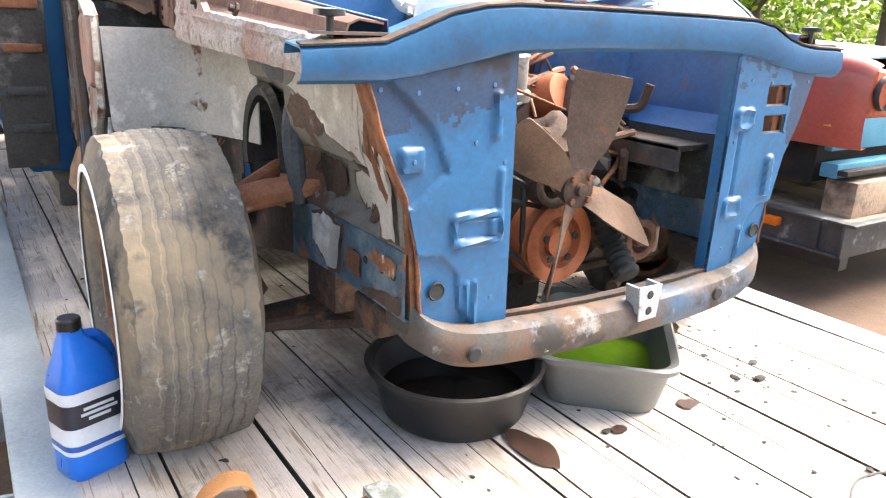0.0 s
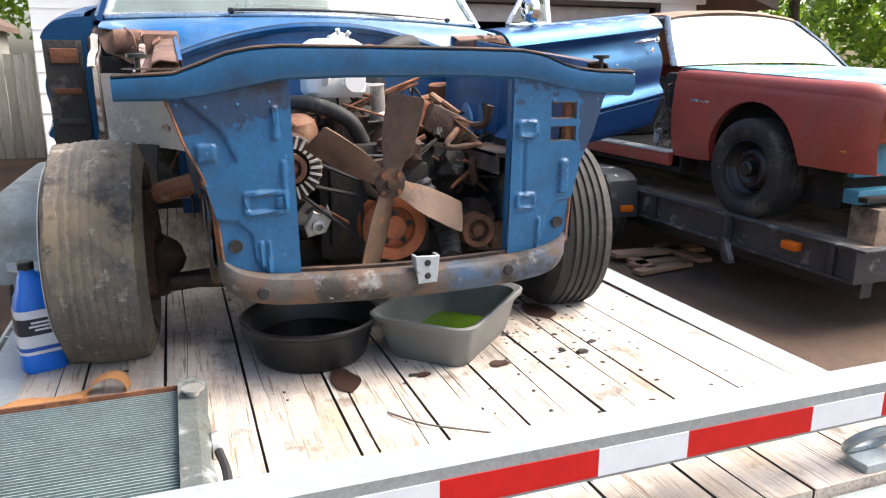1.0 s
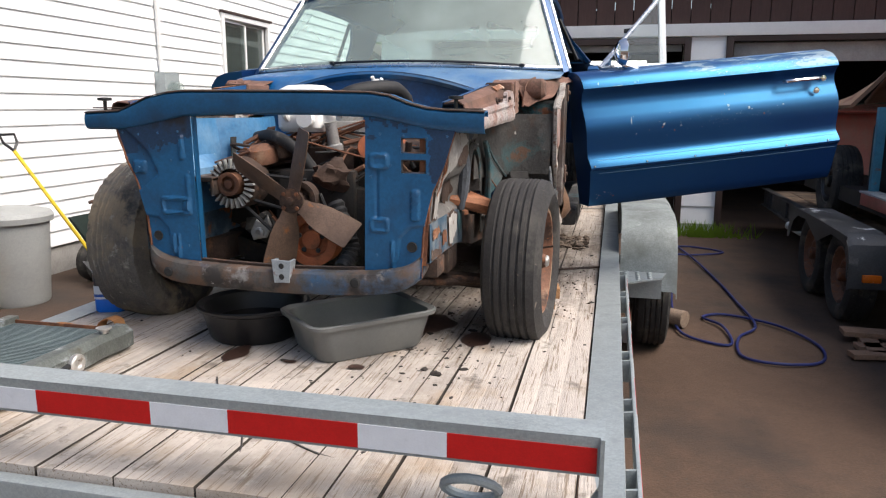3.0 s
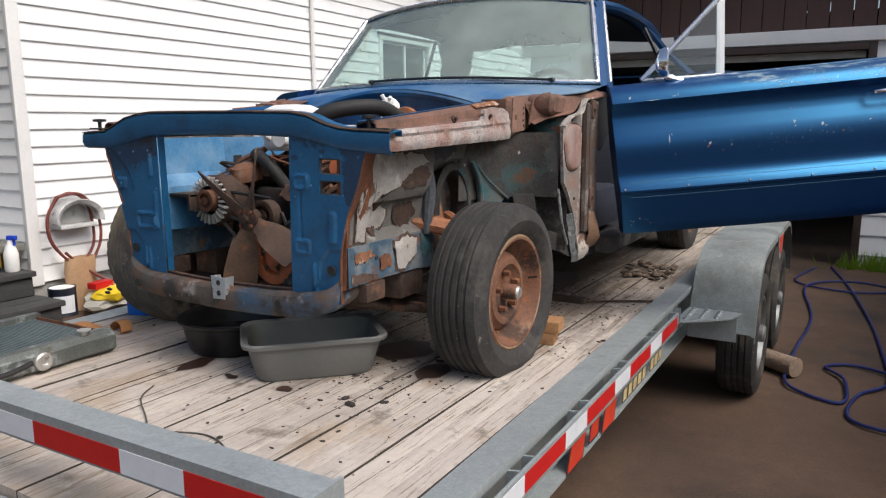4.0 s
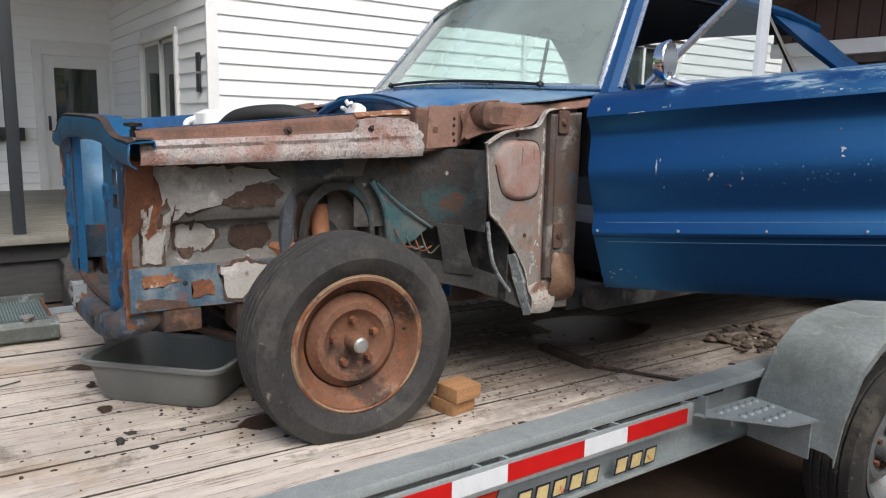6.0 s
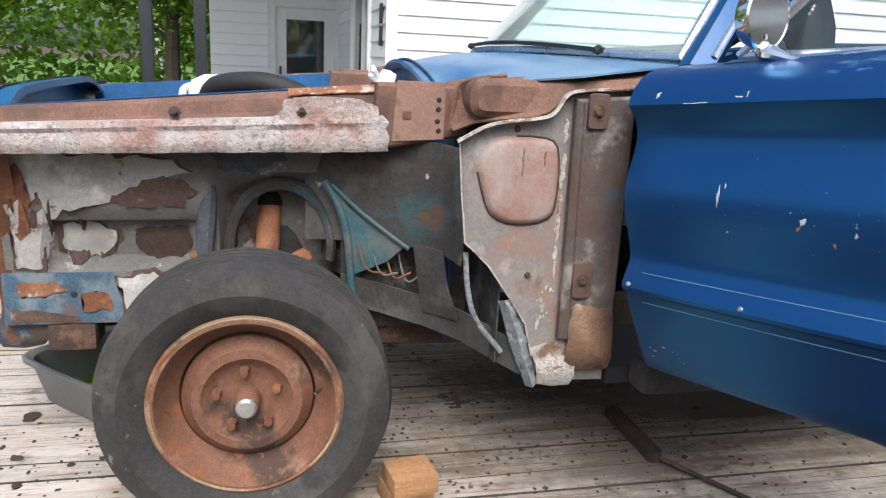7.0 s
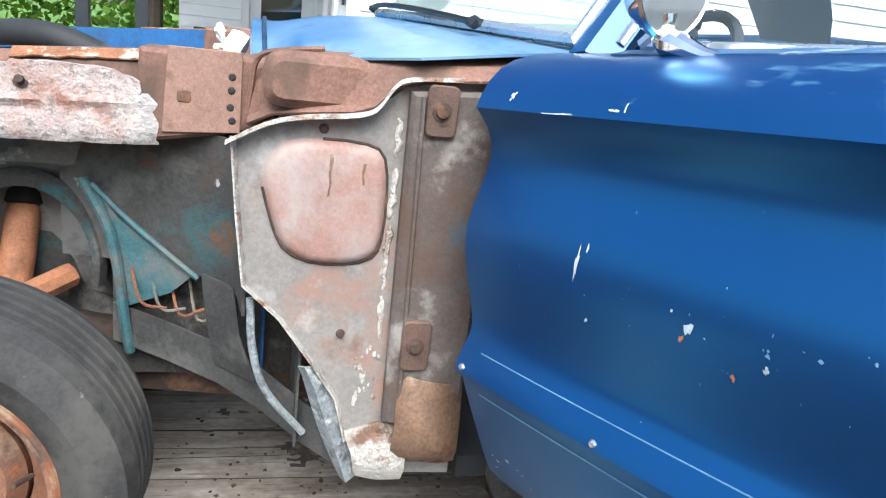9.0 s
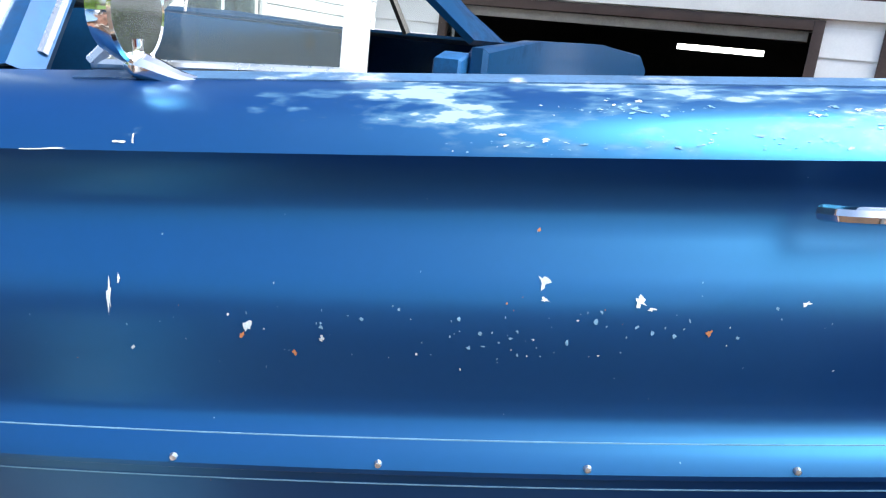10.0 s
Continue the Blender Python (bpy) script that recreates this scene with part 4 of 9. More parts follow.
for i, (a, b, w, h) in enumerate((((-21, -16, 0), (-19, 8, 0), 1.6, 3.4), ((8, 19, 0), (24, 12, 0), 1.8, 4.0))):
    bm = B()
    rnd = random.Random(40 + i)
    a, b = Vector(a), Vector(b)
    for j in range(9000):
        p = a.lerp(b, rnd.random()) + Vector((rnd.uniform(-w, w), rnd.uniform(-w, w), 0)) * .7
        p.z = rnd.uniform(0, h) * (.85 + .3 * noise.noise(p * .5))
        d = Vector((rnd.uniform(-1, 1), rnd.uniform(-1, 1), rnd.uniform(-.3, 1))).normalized()
        s = d.cross(Vector((rnd.uniform(-1, 1), rnd.uniform(-1, 1), 1))).normalized()
        f = bm.faces.new([bm.verts.new(p - d * .14), bm.verts.new(p + s * .09), bm.verts.new(p + d * .14), bm.verts.new(p - s * .09)])
        f.material_index = rnd.randint(0, 1)
    alone("hedge", bm, [m_leaf2, m_leaf], "tall clipped green hedge", "hedge", kind="stuff", smooth=0)
for i, (x, y) in enumerate(((-30, -3.5), (-26, -1.0))):
    bm = B()
    tube(bm, [(x, y, -.1), (x, y, 8.0)], .13, 8)
    alone("utility_pole", bm, m_concrete, "pale wooden utility pole in the distance", "pole", group="poles")



# ---- weathered board fence and shed in the gap beyond the house ----
fence = thing("board_fence", "grey weathered board fence between house and garage", "fence")
for i in range(18):
    r = random.Random(i)
    bm = B()
    box(bm, -3.75 + i * .135, -3.75 + i * .135 + .125, 10.8, 10.825, 0, 1.55 + r.uniform(-.06, .06), .004)
    part("fence_board", bm, m_fence, fence)
for z in (.4, 1.2):
    bm = B()
    box(bm, -3.75, -1.3, 10.83, 10.87, z, z + .09, .004)
    part("fence_rail", bm, m_fence, fence)
shed = thing("garden_shed", "small grey shed beyond the fence", "shed")
bm = B()
box(bm, -5.6, -3.5, 13.6, 15.4, 0, 2.0, .01)
part("shed_wall", bm, m_fence, shed)
bm = B()
prism(bm, [(-5.8, 1.95), (-4.55, 2.75), (-3.3, 1.95), (-3.3, 2.05), (-4.55, 2.87), (-5.8, 2.05)], 1, 13.4, 15.6)
part("shed_roof", bm, m_shingle, shed)
tree((-3.2, 18.0, 0), 6.5, 3.0, 4000, .24, 14, "green tree beyond the fence")
# unseen trees added to darken what the open door reflects
for x, y, k in ((15.5, 2.5, 21), (17.5, -3.5, 22), (16.0, -9.5, 23)):
    tree((x, y, 0), 7.0, 3.6, 4000, .26, k, "added unseen tree to darken door reflections")
# ---- wheels ----
def tyre_bm(r, w, bead, grooves=0, shoulder=0.03, flat=0.0, seg=64, worn=False):
    """A tyre about the x axis, outer face towards +x, standing on z = -r; flat: sag of the contact patch."""
    bm = B()
    hw = w / 2
    prof = [(bead, -hw * .72), (bead + .02, -hw * .92), ((r + bead) / 2, -hw * 1.03), (r - shoulder, -hw * .97), (r - .008, -hw * .84)]
    n = max(1, grooves)
    if grooves:
        step = 2 * hw * .78 / (grooves + 1)
        x = -hw * .78
        for g in range(grooves):
            x += step
            gd = .0022 if worn else .007
            prof += [(r - (.5 * (x / hw) ** 2 * .03 if worn else 0), x - .006), (r - gd - (.5 * (x / hw) ** 2 * .03 if worn else 0), x - .003), (r - gd - (.5 * (x / hw) ** 2 * .03 if worn else 0), x + .003), (r - (.5 * (x / hw) ** 2 * .03 if worn else 0), x + .006)]
    prof += [(r - .008, hw * .84), (r - shoulder, hw * .97), ((r + bead) / 2, hw * 1.03), (bead + .02, hw * .92), (bead, hw * .72), (bead - .012, hw * .5), (bead - .012, -hw * .5)]
    lathe(bm, prof, Matrix.Rotation(radians(90), 4, "Y"), seg, close=True)
    if worn:     # worn blocks: grooves wander, the shoulders are notched
        for v in bm.verts:
            rad = math.hypot(v.co.y, v.co.z)
            a = math.atan2(v.co.y, v.co.z)
            if rad > r - .03:
                v.co.x += .0016 * math.sin(a * 60) + .0015 * math.sin(a * 23)
                k = 1.0
                if abs(v.co.x) > hw * .62 and math.sin(a * 50 + v.co.x * 40) > .55:
                    k = 1 - .0035 / r
                k -= .0015 * (1 + math.sin(a * 9 + v.co.x * 30)) / r
                v.co.y *= k
                v.co.z *= k
    if flat:
        for v in bm.verts:
            if v.co.z < -r + flat:
                bulge = (-r + flat - v.co.z)
                v.co.z = -r + flat
                v.co.x *= 1 + bulge * 2.2
    return bm


def steel_rim_bm(bead, depth, hub_r=0.035, hub_out=0.04, seg=48):
    """A pressed steel wheel seen from +x: lip, well, dished centre with raised ring."""
    bm = B()
    prof = [(bead + .008, .0), (bead + .008, .008), (bead - .006, .01), (bead - .014, -.004), (bead - .022, -.03), (bead - .045, -.05), (bead - .05, -.05 - depth * .2),
            (bead * .72, -.045), (bead * .60, -.022), (bead * .50, -.02), (bead * .42, -.036), (bead * .34, -.042), (hub_r, -.04), (hub_r, hub_out - .01), (hub_r * .8, hub_out), (0, hub_out)]
    lathe(bm, prof, Matrix.Rotation(radians(90), 4, "Y"), seg)
    back = [(bead + .008, 0), (bead - .01, -.02), (bead - .02, -depth), (bead + .006, -depth - .005)]
    lathe(bm, back, Matrix.Rotation(radians(90), 4, "Y"), seg)
    return bm


# ---- main trailer ----
DECK = 0.62
trailer = thing("car_trailer", "galvanised tandem car trailer with weathered plank deck", "trailer")


def tr_z(y):
    return DECK - 0.012 * y


def build_trailer():
    t = trailer
    y0, y1 = -0.80, 4.9
    # side frames: channel with rub rail on brackets
    for s in (-1, 1):
        bm = B()
        prism(bm, [(s * p[0], p[1]) for p in ((.985, .615), (1.045, .615), (1.045, .607), (1.0, .607), (1.0, .40), (1.045, .40), (1.045, .39), (.985, .39))], 1, y0, y1)
        part("side_channel", bm, m_galv, t)
        bm = B()
        prism(bm, [(s * p[0], p[1]) for p in ((.955, .622), (1.05, .628), (1.052, .622), (1.05, .60), (.985, .60))], 1, y0 + .02, y1)
        part("deck_edge_angle", bm, m_galv, t)
        bm = B()
        box(bm, min(s * 1.078, s * 1.088), max(s * 1.078, s * 1.088), y0 + .05, 1.56, .53, .605, .003)
        rail = part("rub_rail", bm, m_galv, t)
        y = -.55
        while y < 1.6:
            bm = B()
            prism(bm, [(s * 1.045, .53), (s * 1.078, .53), (s * 1.078, .605), (s * 1.045, .60)], 1, y, y + .008)
            part("rail_bracket", bm, m_galv, t)
            bm = B()
            prism(bm, [(s * 1.045, .53), (s * 1.078, .53), (s * 1.078, .605), (s * 1.045, .60)], 1, y + .09, y + .098)
            part("rail_bracket", bm, m_galv, t)
            y += .42
        # alternating reflective strips, counted back from the fender
        y, red = 1.53, True
        while y > y0 + .3:
            ln = .279 if red else .178
            bm = B()
            xo = s * 1.0885
            box(bm, min(xo, xo + s * .0012), max(xo, xo + s * .0012), y - ln, y, .545, .595)
            part("reflective_strip", bm, m_red_tape if red else m_white_tape, rail)
            y, red = y - ln, not red
    # lettering on the side channel becomes plain shapes with dark edges
    for a, b, c, d, sl in ((.30, .43, .40, .53, .05), (.50, .58, .42, .50, .02), (.63, .76, .40, .53, .05)):
        for g, x0_, x1_, mm, nm in ((.008, 1.0455, 1.0465, m_label_dark, "decal_edge"), (0, 1.0468, 1.0478, m_decal_red, "decal_shape")):
            bm = B()
            prism(bm, [(a - g, c - g), (b + g, c - g), (b + sl + g, d + g), (a + sl - g, d + g)], 0, x0_, x1_)
            part(nm, bm, mm, t, "red slanted decal shape" if not g else "dark edge of the decal")
    y = .87
    for i in range(8):
        if i == 5:
            y += .06
        for g, x0_, x1_, mm, nm in ((.006, 1.0455, 1.0465, m_label_dark, "decal_edge"), (0, 1.0468, 1.0478, m_decal_cream, "decal_bar")):
            bm = B()
            prism(bm, [(y - g, .426 - g), (y + .042 + g, .426 - g), (y + .050 + g, .468 + g), (y + .008 - g, .468 + g)], 0, x0_, x1_)
            part(nm, bm, mm, t)
        y += .066
    # front header and raised bump rail
    bm = B()
    box(bm, -1.045, 1.045, -.84, -.802, .42, .612, .006)
    part("front_header", bm, m_galv, t)
    bm = B()
    prism(bm, [(-.79, .752), (-.79, .829), (-.715, .829), (-.715, .821), (-.782, .821), (-.782, .752)], 0, -.995, .995)
    beam = part("bump_rail", bm, m_galv, t, "galvanised raised front rail")
    x, red = .990, True
    while x > -.99:
        ln = .279 if red else .178
        a = max(x - ln, -.99)
        bm = B()
        box(bm, a, x, -.7915, -.7902, .758, .808)
        part("reflective_strip", bm, m_red_tape if red else m_white_tape, beam)
        x, red = x - ln, not red
    for s in (-1, 1):
        bm = B()
        prism(bm, [(s * .995, .605), (s * 1.003, .605), (s * 1.003, .829), (s * .995, .829)], 1, -.80, -.70)
        prism(bm, [(s * .94, .605), (s * .995, .605), (s * .995, .70)], 1, -.735, -.727)
        part("rail_post", bm, m_galv, beam)
    # tie-down ring
    bm = B()
    pts = [(0.75 + .055 * math.cos(a), -.745 - .02 * math.sin(a), .655 + .055 * math.sin(a) * .55 + .02) for a in [i * 2 * math.pi / 20 for i in range(20)]]
    tube(bm, pts + [pts[0]], .010, 8, caps=False)
    ring = part("tie_down_ring", bm, m_galv, t, "galvanised lashing ring")
    bm = B()
    box(bm, .70, .80, -.79, -.74, .624, .65, .006)
    part("ring_clip", bm, m_galv, ring)
    # stake pockets outboard of the bump rail
    bm = B()
    box(bm, .97, 1.045, -.80, -.72, .612, .624, .004)
    part("corner_plate", bm, m_galv, t)
    # cross members and far side
    for i in range(9):
        bm = B()
        box(bm, -.985, .985, -.6 + .6 * i, -.55 + .6 * i, .44, .57)
        part("cross_member", bm, m_dark_steel, t)
    # tandem fenders with steps
    for s in (-1, 1):
        bm = B()
        path = [(1.93, .44), (1.97, .58), (2.06, .72), (2.17, .79), (2.32, .815), (3.40, .815), (3.55, .79), (3.66, .72), (3.75, .58), (3.79, .44)]
        rows = []
        for x in (1.06, 1.10, 1.335, 1.36):
            dz = 0 if x < 1.35 else -.012
            rows.append([(s * x, y, z + dz) for y, z in path])
        skin(bm, rows, .006)
        lip = [(s * 1.362, y, z - .04 + .0) for y, z in path]
        skin(bm, [[(s * 1.36, y, z - .012) for y, z in path], lip], .004)
        fender = part("fender", bm, m_galv_dull, t, "dull galvanised tandem wheel fender")
        # front skirt inner plate and centre badge
        bm = B()
        prism(bm, [(2.72, .80), (3.02, .80), (2.97, .70), (2.90, .655), (2.84, .655), (2.77, .70)], 0, min(s * 1.362, s * 1.366), max(s * 1.362, s * 1.366))
        part("fender_gusset", bm, m_galv, fender)
        bm = B()
        prism(bm, [(2.76, .785), (2.98, .785), (2.93, .70), (2.87, .675), (2.81, .70)], 0, min(s * 1.3665, s * 1.368), max(s * 1.3665, s * 1.368))
        part("fender_badge", bm, m_decal_red, fender)
        bm = B()
        prism(bm, [(s * 1.05, 1.62), (s * 1.06, 1.93), (s * 1.30, 1.93), (s * 1.27, 1.80)], 2, .535, .543)
        for i in range(6):
            for j in range(3):
                if 1.68 + .045 * i + .0 * j > 1.66 + .05 * j:
                    lathe(bm, [(0, .009), (.010, .007), (.014, 0)], pose(s * (1.09 + .06 * j), 1.70 + .04 * i, .543), 8)
        box(bm, min(s * 1.06, s * 1.28), max(s * 1.06, s * 1.28), 1.922, 1.93, .40, .54)
        part("fender_step", bm, m_galv, fender, "perforated grip-plate fender step")
        for y in (2.42, 3.32):
            rim = steel_rim_bm(.19, .15, .045, .03, 40)
            w = part("wheel", rim, m_grey_wheel, t, "silver steel trailer wheel")
            w.matrix_basis = pose(s * 1.33, y, .325, 0, 0, 0 if s > 0 else 180)
            tb = tyre_bm(.325, .19, .195, 4)
            ty = part("tyre", tb, m_rubber, w)
            ty.location = (-.075, 0, 0)
            for k in range(5):
                bm = B()
                a = 2 * math.pi * k / 5
                lathe(bm, [(.0, .022), (.011, .02), (.011, 0)], pose(-.035, .07 * math.cos(a), .07 * math.sin(a), 0, 90, 0), 6)
                part("lug_nut", bm, m_rust, w)
    bm = B()
    for y in (2.42, 3.32):
        tube(bm, [(-1.3, y, .325), (1.3, y, .325)], .035, 10)
    part("axle", bm, m_dark_steel, t)
    # planks
    x = .17 - .1955 * 6
    while x < .96:
        a, b = x + .0022, min(x + .1933, 1.0)
        a = max(a, -.985)
        bm = B()
        rows = []
        segs = 90
        rnd = random.Random(int(x * 1000))
        dz = rnd.uniform(-.004, .003)
        cracks = [(rnd.uniform(.18, .48), rnd.uniform(0, 9)), (rnd.uniform(.54, .84), rnd.uniform(0, 9))]
        for i in range(segs + 1):
            y = y0 + .005 + (y1 - y0 - .01) * i / segs
            w = .003 * noise.noise(Vector((x * 5, y * 2.0, 0)))
            z = tr_z(y) + dz
            row = [(a + w, y, z - .035), (a + w, y, z - .003), (a + w + .0015, y, z)]
            for c, ph in cracks:      # drying cracks that open and close along the board
                k = max(0.0, noise.noise(Vector((ph, y * 1.3, x * 7))) * 2.2 - .10)
                cx = a + (b - a) * (c + .10 * noise.noise(Vector((ph + 4, y * 1.1, x)))) 
                hw_ = .0006 + .0022 * min(1, k)
                row += [(cx - hw_, y, z + .001), (cx, y, z + .0008 - .010 * min(1, k)), (cx + hw_, y, z + .001)]
            row += [(b + w - .0015, y, z), (b + w, y, z - .003), (b + w, y, z - .035)]
            rows.append(row)
        skin(bm, rows, closed=True)
        bmesh.ops.holes_fill(bm, edges=[e for e in bm.edges if e.is_boundary], sides=0)
        for f in bm.faces:      # sawn edges and open cracks darkened for the shade in the gaps
            f.normal_update()
            if abs(f.normal.x) > .6:
                f.material_index = 1
        part("deck_plank", bm, [m_plank, m_plank_edge], t)
        x += .1955


build_trailer()


# ---- second trailer, dark steel, with the maroon car ----
def build_second_trailer():
    t = thing("flatbed_trailer", "dark steel flatbed trailer with worn plank deck", "trailer")
    x0, x1, y0, y1, zt = 2.70, 4.80, .97, 7.0, .47
    for a, sgn in ((x0, 1), (x1, -1)):
        bm = B()
        f0, f1 = sorted((a, a + sgn * .07))
        w0, w1 = sorted((a + sgn * .028, a + sgn * .036))
        box(bm, w0, w1, y0, y1, .325, .488)
        box(bm, f0, f1, y0, y1, .488, .502, .003)
        box(bm, f0, f1, y0, y1, .310, .325, .003)
        part("side_rail", bm, m_worn_rail, t, "channel rail with rubbed bright edge")
    bm = B()
    box(bm, x0, x1, y0 - .02, y0 - .002, .31, .502, .004)
    box(bm, x0, x1, y0 - .07, y0 - .021, .488, .502, .003)
    part("front_rail", bm, m_worn_rail, t)
    for i in range(8):
        y = y0 + .12 + .78 * i
        bm = B()
        box(bm, x0 + .004, x0 + .027, y, y + .055, .326, .487, .002)
        part("rail_rib", bm, m_dark_steel, t)
    x = x0 + .075
    while x < x1 - .2:
        bm = B()
        box(bm, x, x + .2, y0 + .01, y1, zt - .04, zt + random.uniform(-.003, .002), .004)
        part("deck_plank", bm, m_old_deck, t)
        x += .206
    # double fender: flat top, sloping ends, side skirt and turned-down nose
    fx0, fx1 = 2.46, 2.695
    path = [(2.86, .30), (2.862, .50), (2.89, .575), (2.95, .615), (3.05, .635), (4.20, .635), (4.42, .56), (4.50, .40)]
    bm = B()
    skin(bm, [[(x, y, z - (.012 if x < fx0 + .01 else 0)) for y, z in path] for x in (fx1, fx0 + .02, fx0)], .006)
    f = part("fender", bm, m_chipped_fender, t, "dark steel fender with paint knocked to white on its nose")
    bm = B()
    top = curve_pts([(0, y, z - .012) for y, z in path[1:]], 4)
    skin(bm, [[(fx0 - .002, p[1], p[2]) for p in top], [(fx0 - .002, p[1], max(.36, p[2] - (.05 + .11 * max(0, math.cos((p[1] - 3.62) * 2 * math.pi / .80)) ** 3))) for p in top]], .005)
    part("skirt", bm, m_dark_steel, f)
    bm = B()
    box(bm, 2.54, 2.65, 2.835, 2.862, .345, .395, .010)
    part("marker_lamp", bm, m_amber, f, "amber marker lamp")
    bm = B()
    box(bm, 2.672, 2.728, 1.32, 1.43, .40, .45, .010)
    part("marker_lamp", bm, m_amber, t, "amber marker lamp")
    for y in (3.24, 4.00):
        w = part("wheel", steel_rim_bm(.185, .15, .045, .02, 32), m_rust_wheel, t, "brown rusty trailer wheel")
        w.matrix_basis = pose(2.53, y, .31, 0, 0, 180)
        ty = part("tyre", tyre_bm(.31, .18, .19, 3, seg=40), m_rubber, w)
        ty.location = (-.06, 0, 0)
    for dy in (0, .05):
        bm = B()
        prism(bm, [(1.86 + dy, .36), (1.90 + dy, .36), (1.84 + dy, .20), (1.79 + dy, .215)], 0, 2.655 + dy * .3, 2.695 + dy * .3, .005)
        part("stake_hook", bm, m_worn_rail, t, "bent worn steel hook")
    bm = B()
    box(bm, 2.66, 2.698, 1.86, 1.93, .33, .50, .004)
    part("stake_pocket", bm, m_dark_steel, t)
    bm = B()
    tube(bm, [(2.5, 4.72, .42), (2.62, 4.60, .36)], .035, 10)
    part("jack_tube", bm, m_galv, t, "grey jack tube behind the fender")
    bm = B()
    for xx in (2.85, 4.5):
        box(bm, xx, xx + .08, y0 + .05, y1, .2, .3)
    part("under_frame", bm, m_dark_steel, t)
    bl = B()
    box(bl, 2.95, 3.5, 1.06, 1.24, zt, zt + .20, .01)
    alone("timber_block", bl, m_old_deck, "dark timber block under the maroon car's nose", "timber")


m_worn_rail = mat("rubbed_dark_rail_steel", (0.050, 0.052, 0.055), 0.5, var=0.25, bump=0.15, bump_scale=40, patches=[((0.22, 0.22, 0.22), 8, 0.62, 0.06, 0.6), ((0.11, 0.06, 0.04), 5, 0.66, 0.05, 0.9)])
m_chipped_fender = mat("knocked_black_fender_paint", (0.045, 0.047, 0.05), 0.45, var=0.25, bump=0.15, bump_scale=30, patches=[((0.16, 0.16, 0.155), 4, 0.58, 0.05, 0.7), ((0.62, 0.63, 0.63), 6.5, 0.62, 0.015, 0.6)])
m_old_deck = mat("trodden_brown_deck_wood", (0.30, 0.215, 0.15), 0.9, bump=0.6, bump_scale=12, var=0.2, var_scale=2.5, grain=(24, 1.0, 24), rand=0.15, bump_dist=0.003, patches=[((0.07, 0.05, 0.04), 3, 0.56, 0.08, 0.9)])
build_second_trailer()

# ---- maroon coupe on the second trailer ----
def build_red_car():
    c = thing("parked_coupe", "faded maroon coupe with bare nose, missing door and pale windshield", "car")
    XL, XR = 2.80, 4.62           # outer sides
    cx = (XL + XR) / 2
    wy, wz = 1.90, .785           # front wheel centre

    def side_x(y, z, zt):
        d = zt - z
        x = .075 * math.exp(-d / .022) + .006 * math.exp(-((d - .075) / .02) ** 2) + .05 * max(0, (1.05 - z) / .3) ** 2 + .012 * max(0, (z - 1.15) / .2)
        return x + .10 * max(0, (1.20 - y) / .2) ** 2 + .02 * max(0, (y - 2.3) / .4) ** 2

    def fender_rows(ys, top, low):
        rows = []
        for y in ys:
            zt_, zb = top(y), low(y)
            zs = [zt_ - dz for dz in (0, .006, .014, .03, .055, .07, .082, .10)]
            zs += [zs[-1] + (zb - zs[-1]) * k / 7 for k in range(1, 8)]
            rows.append([(side_x(y, z, zt_), y, z) for z in zs] + [(side_x(y, zb, zt_) + .012, y, zb - .003), (side_x(y, zb, zt_) + .05, y, zb + .006)])
        return rows
    top_f = lambda y: 1.325 + .075 * (y - 1.05) / 1.7 - .035 * max(0, (1.16 - y) / .11) ** 2

    def low_f(y):
        r = .385
        base = .86 if y < wy else .78 + .02 * max(0, 2.4 - y) / .2
        return max(base, wz + .03 + math.sqrt(max(0, r * r - (y - wy) ** 2))) if abs(y - wy) < r else base
    ys = [1.05, 1.06, 1.08, 1.12, 1.18, 1.26, 1.36, 1.45] + [wy - .385 * math.cos(math.pi * k / 22) for k in range(23)] + [2.36, 2.45, 2.55, 2.66, 2.70]
    rows = fender_rows(ys, top_f, low_f)
    for X, sgn in ((XL, 1), (XR, -1)):
        bm = B()
        skin(bm, [[(X + sgn * x, y, z) for x, y, z in r] for r in rows])
        part("front_fender", bm, m_red_car, c)
        bm = B()
        arc = [(wy + .43 * math.cos(a), wz + .02 + .43 * math.sin(a)) for a in (math.pi * k / 16 for k in range(17))]
        skin(bm, [[(X + sgn * x, y, z) for y, z in arc] for x in (.06, .36)] + [[(X + sgn * .37, wy + (y - wy) * .1, wz + (z - wz) * .1) for y, z in arc]], .004)
        part("wheel_well", bm, m_black_in, c)
        bm = B()
        qy = [3.98, 4.0, 4.1, 4.3, 4.5] + [4.95 - .38 * math.cos(math.pi * k / 12) for k in range(13)] + [5.4, 5.6, 5.8, 5.9]
        ql = lambda y: max(.80, wz + .03 + math.sqrt(max(0, .145 - (y - 4.95) ** 2))) if abs(y - 4.95) < .38 else .80
        skin(bm, [[(X + sgn * x, y, z) for x, y, z in r] for r in fender_rows(qy, lambda y: 1.42 - .05 * max(0, y - 4.6), ql)])
        part("quarter_panel", bm, m_red_car, c)
        bm = B()
        box(bm, min(X + sgn * .02, X + sgn * .13), max(X + sgn * .02, X + sgn * .13), 2.70, 3.98, .70, .79, .012)
        part("rocker", bm, m_red_car, c)
        bm = B()
        box(bm, min(X + sgn * .01, X + sgn * .14), max(X + sgn * .01, X + sgn * .14), 2.70, 3.98, .791, .806, .004)
        part("door_sill", bm, m_sill, c, "bare pale metal door sill")
    bm = B()
